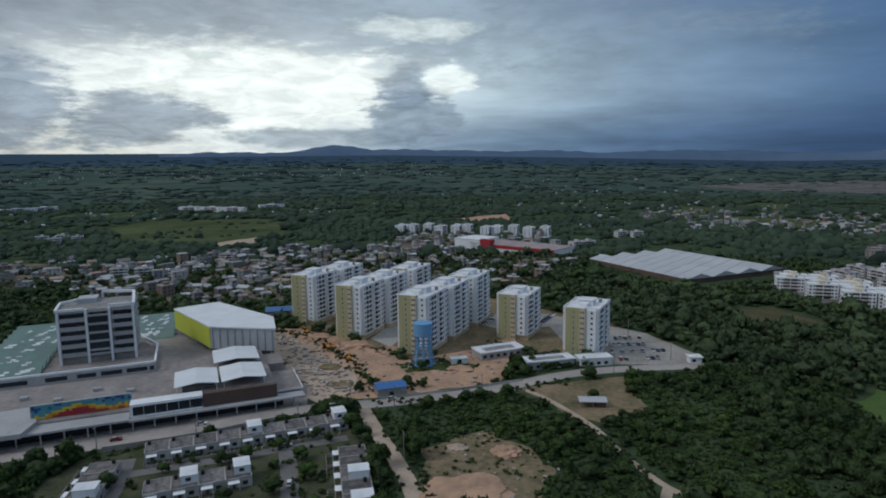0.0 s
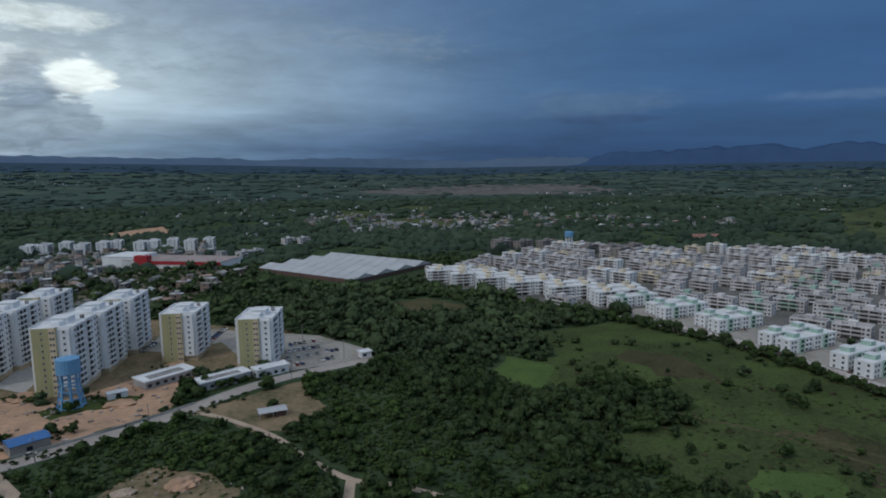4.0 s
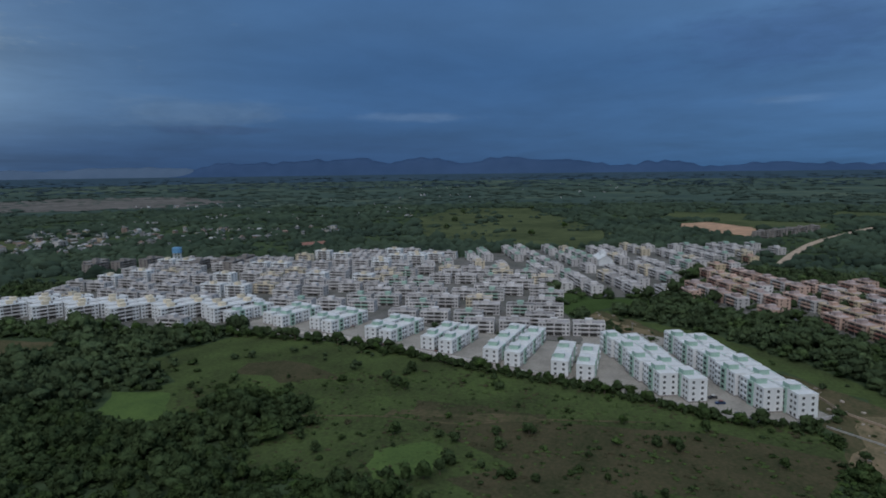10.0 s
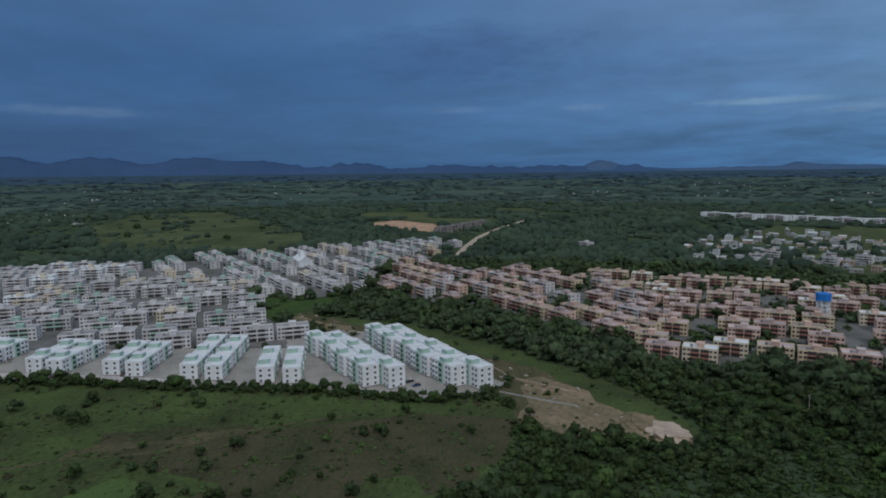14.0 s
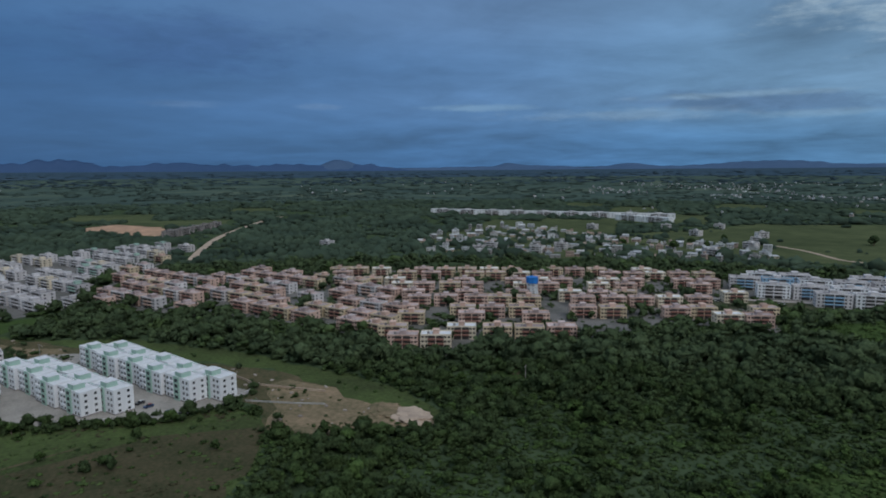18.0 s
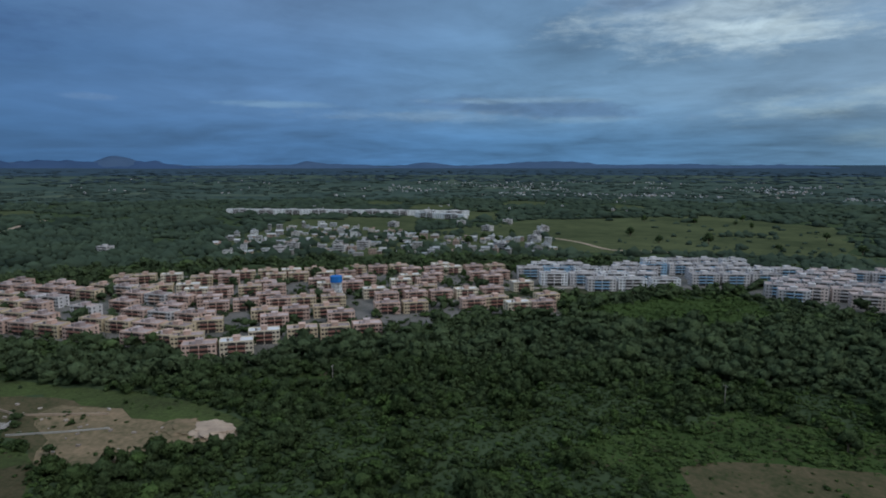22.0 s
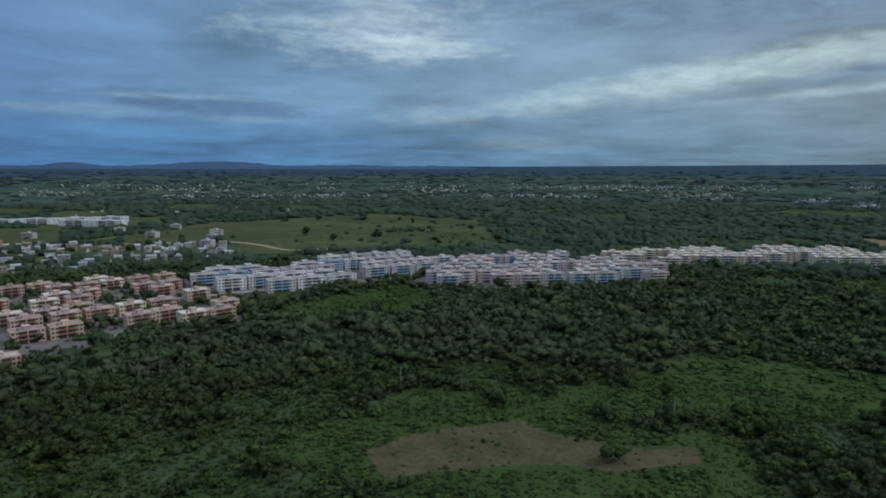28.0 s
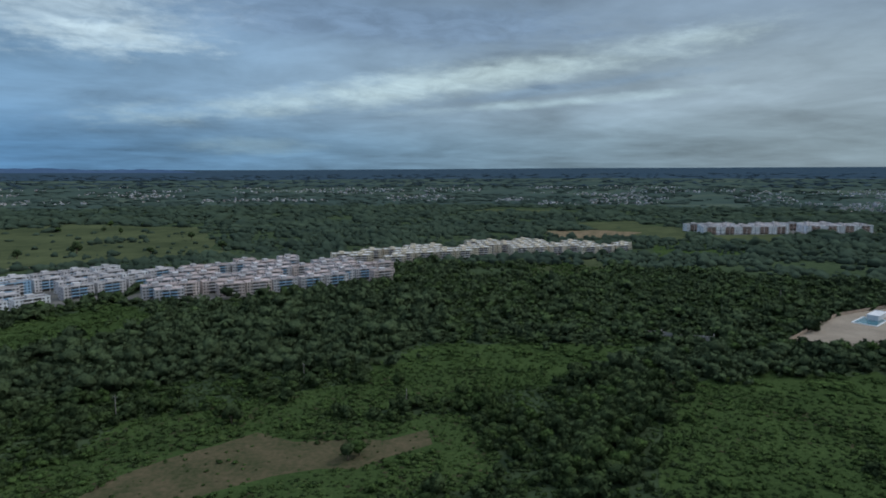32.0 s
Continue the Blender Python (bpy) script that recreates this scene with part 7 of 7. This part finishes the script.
SPARSE = (HILL,)
RUBBLE = [(-112, 400), (-86, 366), (-66, 340), (-50, 318), (-38, 280), (-58, 268), (-70, 282), (-92, 330), (-122, 396)]
SHELTER = [(36, 284), (62, 291), (92, 300), (84, 276), (88, 258), (64, 243), (52, 250), (44, 268)]
WAREHOUSE = [(140, 655), (200, 505), (250, 515), (318, 560), (275, 705)]
CLEAR_A = [(191, 380), (200, 372), (232, 374), (256, 402), (236, 444), (204, 440)]
CLEAR_B = [(171, 228), (183, 219), (211, 250), (198, 280), (176, 262)]
RUIN = [(-170, -394), (-182, -378), (-214, -358), (-222, -368), (-205, -376), (-186, -394)]
BARE = (RUIN, VERGE, CLEAR_A, CLEAR_B, WAREHOUSE, PLAZA, RUBBLE, SHELTER, SITE, LOT, PARK, DIRTS, PATCH, POOLLOT, MALL, ROWS_H, QN, QM, QS, QA, QE, PINK_N, PINK_S, BLUE, PALES, CREAM, FARAPT, SANDPIT, PALE_N, PALE_NE, SAND_W)
FIELDS = (FIELD_E, FIELD_SE, FIELD_N, FIELD_W)
WAYS = ((ROAD, 8), (TRACK, 5), (TRACK2, 4), (TRACK3, 4), (FARROAD, 9), (FARTRACK, 6))
LOW_GROWTH = (SCRUB_A, SCRUB_B, SCRUB_C, SCRUB_D)
# open scrub with few trees, and the belts of tall dark trees
LIGHT = (SCRUB_A, SCRUB_B, SCRUB_C, SCRUB_D,
         *OPEN_SCRUB,
         [(-154, -619), (-205, -740), (-283, -759), (-255, -646), (-204, -607)],
         [(-348, -753), (-463, -944), (-574, -893), (-501, -766)])
MIXED = ([(162, -176), (126, -252), (88, -168), (145, -130)], [(191, -211), (107, -225), (84, -184), (160, -160)], [(93, 282), (139, 270), (130, 217), (117, 157), (66, 216)], [(-5, -592), (-155, -678), (-420, -700), (-440, -470), (-188, -400), (-39, -420)])
DARK = ([(276, -310), (204, -359), (124, -459), (63, -524), (-52, -529), (-39, -392), (9, -320), (90, -331), (155, -270), (189, -239)],
        [(435, -23), (327, -115), (327, -184), (245, -329), (119, -442), (93, -354), (187, -226), (273, -160), (305, -80)],
        [(134, 558), (216, 414), (235, 308), (195, 277), (180, 228), (210, 230), (229, 182), (182, 148), (135, 167), (124, 208), (128, 301), (121, 436)],
        [(-100, -313), (-163, -327), (-305, -334), (-274, -300), (-155, -285), (-113, -238), (-83, -185), (-61, -187), (-69, -242)])


def growth(x, y):
    """+1 in the dark belts, -1 in the open scrub, drifting between the two elsewhere, with ragged borders."""
    jx = x + 9 * smooth_noise(x, y, 33, 61) + 3 * smooth_noise(y, x, 9, 62)
    jy = y + 9 * smooth_noise(x, y, 37, 63) + 3 * smooth_noise(y, x, 11, 64)
    g = 0.75 * smooth_noise(x, y, 120, 23)
    for q in MIXED:
        g[inside(jx, jy, q)] = -0.3 + 0.3 * smooth_noise(x, y, 40, 24)[inside(jx, jy, q)]
    for q in LIGHT:
        g[inside(jx, jy, q)] = -1.0
    for q in DARK:
        g[inside(jx, jy, q)] = 1.0
    return g


def smooth_noise(x, y, s, seed):
    r = np.random.RandomState(seed)
    out = np.zeros_like(x)
    for k in range(7):
        a, f = r.uniform(0, 6.28), (1 + 0.7 * k) / s
        out += np.sin((x * np.cos(a) + y * np.sin(a)) * f * 6.28 + r.uniform(0, 6.28) + 1.3 * np.sin((x * np.sin(a) - y * np.cos(a)) * f * 4.1)) / (1 + 0.5 * k)
    return out / 2.2


def cover(cell, r0, r1, az0, az1, seed, open_land=None):
    """Places for plants on a shaken grid between two distances and bearings, with how dense the growth is there."""
    r = np.random.RandomState(seed)
    n = int(r1 / cell) + 1
    gx, gy = np.meshgrid(np.arange(-n, n + 1) * cell, np.arange(-n, n + 1) * cell)
    x = gx.ravel() + r.uniform(-0.5, 0.5, gx.size) * cell
    y = gy.ravel() + r.uniform(-0.5, 0.5, gy.size) * cell
    R, az = np.hypot(x, y), (np.degrees(np.arctan2(x, y)) + 70) % 360 - 70
    ok = (R >= r0) & (R < r1) & (az > az0) & (az < az1)
    x, y, R = x[ok], y[ok], R[ok]
    d = np.ones(len(x))
    for q in SPARSE:
        d[inside(x, y, q)] = 0.085 if open_land is None else open_land
    for q in FIELDS:
        d[inside(x, y, q)] = np.where(smooth_noise(x, y, 210, 5) > 0.4, 0.3, 0.04)[inside(x, y, q)]
    for q in BARE + tuple(FAR_FIELDS):
        d[inside(x, y, q)] = 0.0
    for q in (PINK_N, PINK_S):
        d[inside(x, y, q)] = 0.2
    d[inside(x, y, GRASSBAND)] = 0.06
    for q in (PATCH, LOT, DIRTS):
        d[inside(x, y, q)] = (0.13 if q is PATCH else 0.04) if open_land is None else open_land * 0.5
    d[inside(x, y, ROWS_H)] = 0.10
    d[inside(x, y, TOWN)] *= 0.4
    d[inside(x, y, TOWN2)] *= 0.6
    d[inside(x, y, VILLAGE_E)] *= 0.6
    d[inside(x, y, VILLAGE_SE)] *= 0.5
    for line, w in WAYS:
        d[near_line(x, y, line, w)] = 0.0
    far = smooth_noise(x, y, 420, 71) + 0.6 * smooth_noise(x, y, 150, 72)
    d *= np.where((R > 640) & (far > 0.55), 0.12, np.where((R > 640) & (far > 0.25), 0.5, 1.0))
    keep = r.uniform(0, 1, len(x)) < d
    return x[keep], y[keep], d[keep], r


def wood(name, cell, r0, r1, az0, az1, seed, crowns, mat, rad, tall, label, only=None, open_land=None):
    x, y, d, r = cover(cell, r0, r1, az0, az1, seed, open_land)
    grow = 1 + 0.3 * smooth_noise(x, y, 60, 9) + 0.22 * growth(x, y)
    sel = only(x, y) if only else np.ones(len(x), bool)
    x, y, d, grow = x[sel], y[sel], d[sel], grow[sel]
    n = len(x)
    size = np.clip(r.lognormal(-0.05, 0.34, n), 0.45, 1.9) * np.clip(grow, 0.5, 1.6) * np.where(d < 0.2, 0.7, 1.0)
    me = cloud_mesh(name, crowns, r.randint(0, len(crowns), n), np.stack([x, y, land_z(np.hypot(x, y), np.degrees(np.arctan2(x, y))) - 0.1], -1), rad * size * r.uniform(0.9, 1.15, n), tall * size * r.uniform(0.8, 1.25, n), r.uniform(0, 6.28, n))
    me.materials.append(M[mat])
    return tagged(new(name, me), label, "trees", "", "stuff")


low_c = [crown(50 + i, 1, 1, 14, 0.30, 0.4, 0.45) for i in range(10)]
tuft_c = [crown(80 + i, 1, 1, 6, 0.5, 0.3, 0.5) for i in range(8)]
near_c = [crown(100 + i, 5, 1, 80, 0.19) for i in range(10)]
mid_c = [crown(200 + i, 3, 1, 22, 0.26, 0.7, 0.75) for i in range(10)]

# far canopy: low domes that stand in the ground and run into one another
plain_c = [(v - np.array([0, 0, 0.42]), f, q) for v, f, q in (crown(340 + i, 1, 1, 0, 0.4, 0.8, 0.5) for i in range(10))]


def tone(lo, hi, want=None, jit=0.45, most=9):
    """Plants of one shade: the belts are dark, the open scrub bright; want picks belts (+), scrub (-) or all."""
    def pick(x, y):
        g = growth(x, y)
        v = 0.5 * smooth_noise(x, y, 70, 14) - 0.75 * g + jit * np.random.RandomState(3).normal(size=len(x))
        ok = (v >= lo) & (v < hi) & (g < most)
        if want is not None:
            ok &= (g + 0.3 * np.random.RandomState(8).normal(size=len(x)) > want)
        return ok
    return pick


def scrub_only(x, y):
    return growth(x, y) < -0.9


for lo, hi, mat, word in ((-9, -0.25, "leaf_dark", "dark green"), (-0.25, 0.55, "leaf", "green"), (0.55, 9, "leaf_bright", "bright green")):
    wood("undergrowth", 2.6, 165, 330, -40, 226, 10, low_c, mat, 1.9, 1.2, f"{word} low scrub and saplings", tone(lo, hi, None, 0.4, 0.5))
    wood("thicket", 4.3, 165, 330, -40, 226, 11, near_c, mat, 2.75, 3.3, f"{word} thicket of shrubs and small trees", tone(lo, hi, -0.05))
    wood("woodland", 5.6, 330, 720, -40, 226, 12, mid_c, {"leaf": "wood_leaf", "leaf_dark": "wood_dark", "leaf_bright": "wood_bright"}[mat], 3.9, 4.3, f"{word} woodland of rounded trees", tone(lo, hi, -0.45))
wood("undergrowth", 4.6, 330, 760, 90, 226, 16, low_c, "leaf_bright", 3.4, 1.5, "light green low scrub on open ground", scrub_only)
wood("undergrowth", 5.2, 330, 720, -40, 226, 19, low_c, "leaf", 3.8, 2.2, "green low scrub between the trees", lambda x, y: (growth(x, y) > -0.9) & (growth(x, y) < 0.0))
def on_pasture(lo, hi):
    def pick(x, y):
        v = smooth_noise(x, y, 38, 31) + 0.4 * np.random.RandomState(6).normal(size=len(x))
        ok = inside(x, y, HILL)
        for q in LOW_GROWTH + (PATCH, LOT):
            ok |= inside(x, y, q)
        return ok & (v > lo) & (v < hi)
    return pick


wood("tall_grass", 1.9, 165, 330, -40, 226, 41, tuft_c, "tuft", 1.1, 0.34, "tufts of tall green grass", on_pasture(-0.2, 9), 0.3)
wood("dry_grass", 2.2, 165, 330, -40, 226, 42, tuft_c, "brownweed", 1.1, 0.32, "tufts of dry brown grass", on_pasture(-9, 0.0), 0.3)
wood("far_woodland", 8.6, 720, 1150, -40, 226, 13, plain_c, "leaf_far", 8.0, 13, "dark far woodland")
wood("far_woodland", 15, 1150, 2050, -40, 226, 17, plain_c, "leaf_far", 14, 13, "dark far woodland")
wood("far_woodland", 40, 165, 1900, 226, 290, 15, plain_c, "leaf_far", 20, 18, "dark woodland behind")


def plain_woods(n, r0, r1, seed, mat, label):
    """Tree belts and copses of the far plain, spread evenly over its height in view and scaled with the drawn-in land."""
    r = np.random.RandomState(seed)
    az = r.uniform(-44, 230, n)
    R = 1 / r.uniform(1 / r1, 1 / r0, n)
    x, y = R * np.sin(np.radians(az)), R * np.cos(np.radians(az))
    keep = (smooth_noise(x, y, 1900, 91) + 0.7 * smooth_noise(x, y, 600, 92)) > r.uniform(-0.9, 0.5, n)
    az, R = az[keep], R[keep]
    d = draw_in(R)
    k = d / R
    c = len(R)
    xyz = np.stack([d * np.sin(np.radians(az)), d * np.cos(np.radians(az)), land_z(d, az) - 0.5 * k], -1)
    me = cloud_mesh("plain_woodland", plain_c, r.randint(0, len(plain_c), c), xyz, k * r.uniform(14, 55, c) * (R / 2600) ** 0.6, k * r.uniform(11, 20, c), r.uniform(0, 6.28, c))
    me.materials.append(M[mat])
    tagged(new("plain_woodland", me), label, "trees", "", "stuff")


# the further belts use the leaf colour with more haze in it
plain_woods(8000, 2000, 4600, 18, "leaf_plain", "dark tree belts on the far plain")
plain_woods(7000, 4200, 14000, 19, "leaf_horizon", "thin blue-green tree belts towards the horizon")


# trees that stand apart, each with trunk, limbs and crown
def tree(seed, mat, label):
    t = thing("tree", pose(0, 0, 0), label, "tree", "single trees")
    r = random.Random(seed)
    s = Shape().tube(0, 0, 0, 1.6, 0.22, 0.16, 7)
    for i in range(4):
        a = 1.57 * i + r.uniform(-0.5, 0.5)
        s.bar((0, 0, 1.3), (1.1 * math.cos(a), 1.1 * math.sin(a), 2.6 + r.uniform(-0.3, 0.4)), 0.14)
    part("trunk", s, "bark", t)
    v, f, sm = crown(500 + seed, 6, 2, 220, 0.13, 0.66, 0.85)
    me = cloud_mesh("crown", [(v, f, sm)], np.zeros(1, int), np.array([[0, 0, 0.7]]), np.array([2.6]), np.array([3.4]), np.zeros(1))
    me.materials.append(M[mat])
    part("crown", me, None, t)
    return t


protos = [tree(i, ("leaf_dark", "leaf", "leaf_dark", "leaf_bright")[i], ("dark green bushy tree in the pasture", "green bushy tree with a short trunk", "dark green rounded tree in scrub", "bright green bushy tree in scrub")[i]) for i in range(4)]
tr = random.Random(77)
TREES = []
for x, y, k in ((184, 143, 0.9), (211, 124, 1.2), (232, 74, 1.1), (248, 274, 0.7), (236, 198, 0.9), (266, 160, 1.3), (262, 152, 1.2), (259, 146, 1.1), (304, 157, 1.1), (305, 128, 1.2), (259, 42, 0.8), (264, 10, 0.9), (182, 96, 1.4),
                (178, 101, 1.2), (187, 92, 1.1), (156, 153, 1.3), (160, 147, 1.1), (227, 86, 0.9), (304, 200, 1.0), (304, 185, 1.1), (240, 18, 0.9), (241, -17, 0.8), (257, -43, 1.0), (278, 123, 0.6), (196, 60, 0.7), (206, 38, 0.6), (222, 48, 0.5), (250, 210, 0.5)):
    TREES.append((x, y, k))
# the hedge below the estate wall
for (x0, y0), (x1, y1) in zip([(250, 510), (268, 437), (286, 361), (309, 300), (322, 230), (312, 160), (304, 110), (298, 66), (282, 0), (282, -30)][:-1], [(268, 437), (286, 361), (309, 300), (322, 230), (312, 160), (304, 110), (298, 66), (282, 0), (282, -30)]):
    n = int(math.hypot(x1 - x0, y1 - y0) / 4.4)
    for i in range(n):
        f = (i + tr.random() * 0.6) / n
        TREES.append((x0 + (x1 - x0) * f - tr.uniform(0, 9), y0 + (y1 - y0) * f, tr.uniform(0.4, 1.6)))
for x, y, s in ((-26, 205, 1.3), (-52, 215, 1.2), (-46, 200, 1.3), (-56, 190, 1.5), (-112, 195, 1.3), (-98, 205, 1.0), (-80, 212, 0.9), (-72, 216, 1.0), (-62, 222, 1.0), (-50, 232, 1.0), (-70, 186, 1.2), (-148, 196, 1.5),
                (-156, 204, 1.6), (-140, 188, 1.3), (-40, 178, 1.3), (-96, 178, 1.2), (-34, 232, 1.1), (-30, 224, 1.2), (-18, 290, 1.2), (-10, 287, 0.9), (-40, 282, 1.0), (-36, 290, 1.0), (-12, 312, 1.1), (66, 268, 1.2), (-5, 330, 1.0),
                (10, -222, 1.6), (6, -226, 1.4), (-46, -265, 1.7), (-42, -262, 1.2), (-74, -236, 1.5), (-66, -250, 1.2), (12, -262, 1.4), (60, -262, 1.6), (66, -268, 1.3), (40, -285, 1.4), (-12, -300, 1.4), (-95, -245, 1.4), (-88, -262, 1.3)):
    TREES.append((x, y, s))
for (x0, y0), (x1, y1) in zip([(-70, -205), (-76, -220), (-101, -264), (-154, -328), (-214, -344)], [(-76, -220), (-101, -264), (-154, -328), (-214, -344), (-295, -324)]):
    n = int(math.hypot(x1 - x0, y1 - y0) / 5.0)
    for i in range(n):
        f = (i + tr.random() * 0.7) / n
        TREES.append((x0 + (x1 - x0) * f + tr.uniform(-4, 4), y0 + (y1 - y0) * f + tr.uniform(-3, 3), tr.uniform(0.9, 1.5)))
for q, n in ((PINK_S, 30), (PINK_N, 6), (FIELD_SE, 18), (FIELD_E, 6)):
    xs, ys = [p[0] for p in q], [p[1] for p in q]
    c = 0
    while c < n:
        x, y = tr.uniform(min(xs), max(xs)), tr.uniform(min(ys), max(ys))
        if inside([x], [y], q)[0]:
            TREES.append((x, y, tr.uniform(1.0, 1.7) * (1.7 if q in (FIELD_SE, FIELD_E) else 1.0)))
            c += 1
done = set()
for x, y, s in TREES:
    k = tr.choice((0, 0, 1, 1, 2, 3))
    m = pose(x, y, 0.0, 0, 0, tr.uniform(0, 360))
    sc = (s * tr.uniform(0.9, 1.15), s * tr.uniform(0.9, 1.15), s * tr.uniform(0.85, 1.2))
    ob = protos[k] if k not in done else copy_thing(protos[k], m)
    ob.matrix_basis = m @ Matrix.Diagonal((*sc, 1))
    done.add(k)


# weeds and shrubs along edges of the site, the road and the yards
def weeds(name, lines, w, n, seed, mat, label, rad=1.3, tall=1.2):
    r = np.random.RandomState(seed)
    xs, ys = [], []
    for line in lines:
        for (x0, y0), (x1, y1) in zip(line[:-1], line[1:]):
            k = int(n * math.hypot(x1 - x0, y1 - y0))
            f = r.uniform(0, 1, k)
            xs.append(x0 + (x1 - x0) * f + r.normal(size=k) * w)
            ys.append(y0 + (y1 - y0) * f + r.normal(size=k) * w)
    x, y = np.concatenate(xs), np.concatenate(ys)
    c = len(x)
    size = r.uniform(0.4, 1.4, c)
    me = cloud_mesh(name, low_c, r.randint(0, len(low_c), c), np.stack([x, y, np.zeros(c)], -1), rad * size, tall * size, r.uniform(0, 6.28, c))
    me.materials.append(M[mat])
    return tagged(new(name, me), label, "plants", "", "stuff")


weeds("site_weeds", [[(-108, 396), (-80, 372), (-54, 334), (-36, 294), (-26, 284)], [(-22, 318), (-4, 328), (14, 314)], [(-36, 282), (-16, 284), (-12, 296)], [(18, 330), (34, 348), (30, 362)]], 2.6, 1.6, 5, "leaf", "weeds through the building site")
weeds("road_weeds", [[(-34, 268), (0, 268), (24, 276), (60, 294)], [(-30, 262), (-20, 236), (-12, 212), (-5, 188)], [(-42, 262), (-32, 234), (-24, 212), (-17, 190)], [(54, 246), (60, 226), (68, 200)]], 1.8, 1.3, 6, "leaf_dark", "weeds along the road and the track")
weeds("lot_weeds", [[(-6, 218), (12, 230), (28, 222), (36, 204)], [(0, 206), (16, 212), (26, 200)], [(-8, 190), (0, 200)]], 3.2, 0.9, 7, "leaf", "weeds on the earth lot", 1.1, 0.8)
weeds("yard_shrubs", [[(-104, 212), (-80, 220), (-50, 234)], [(-92, 196), (-70, 204)], [(-50, 200), (-46, 184)], [(-114, 190), (-110, 176)]], 1.2, 0.8, 8, "leaf_dark", "dark shrubs in the row house yards", 1.4, 2.0)
weeds("strip_weeds", [[(250, -40), (240, -66), (232, -92)], [(300, -50), (280, -66)], [(345, -24), (392, 40), (430, 84)]], 4.0, 0.5, 9, "leaf", "weeds on the cleared strip", 1.4, 0.9)
weeds("hedge", [[(250, 510), (268, 437), (286, 361), (307, 300), (319, 230), (309, 160), (301, 110), (295, 66), (280, 0), (280, -30)]], 2.2, 1.1, 12, "leaf_dark", "dark ragged hedge below the estate wall", 2.3, 2.6)
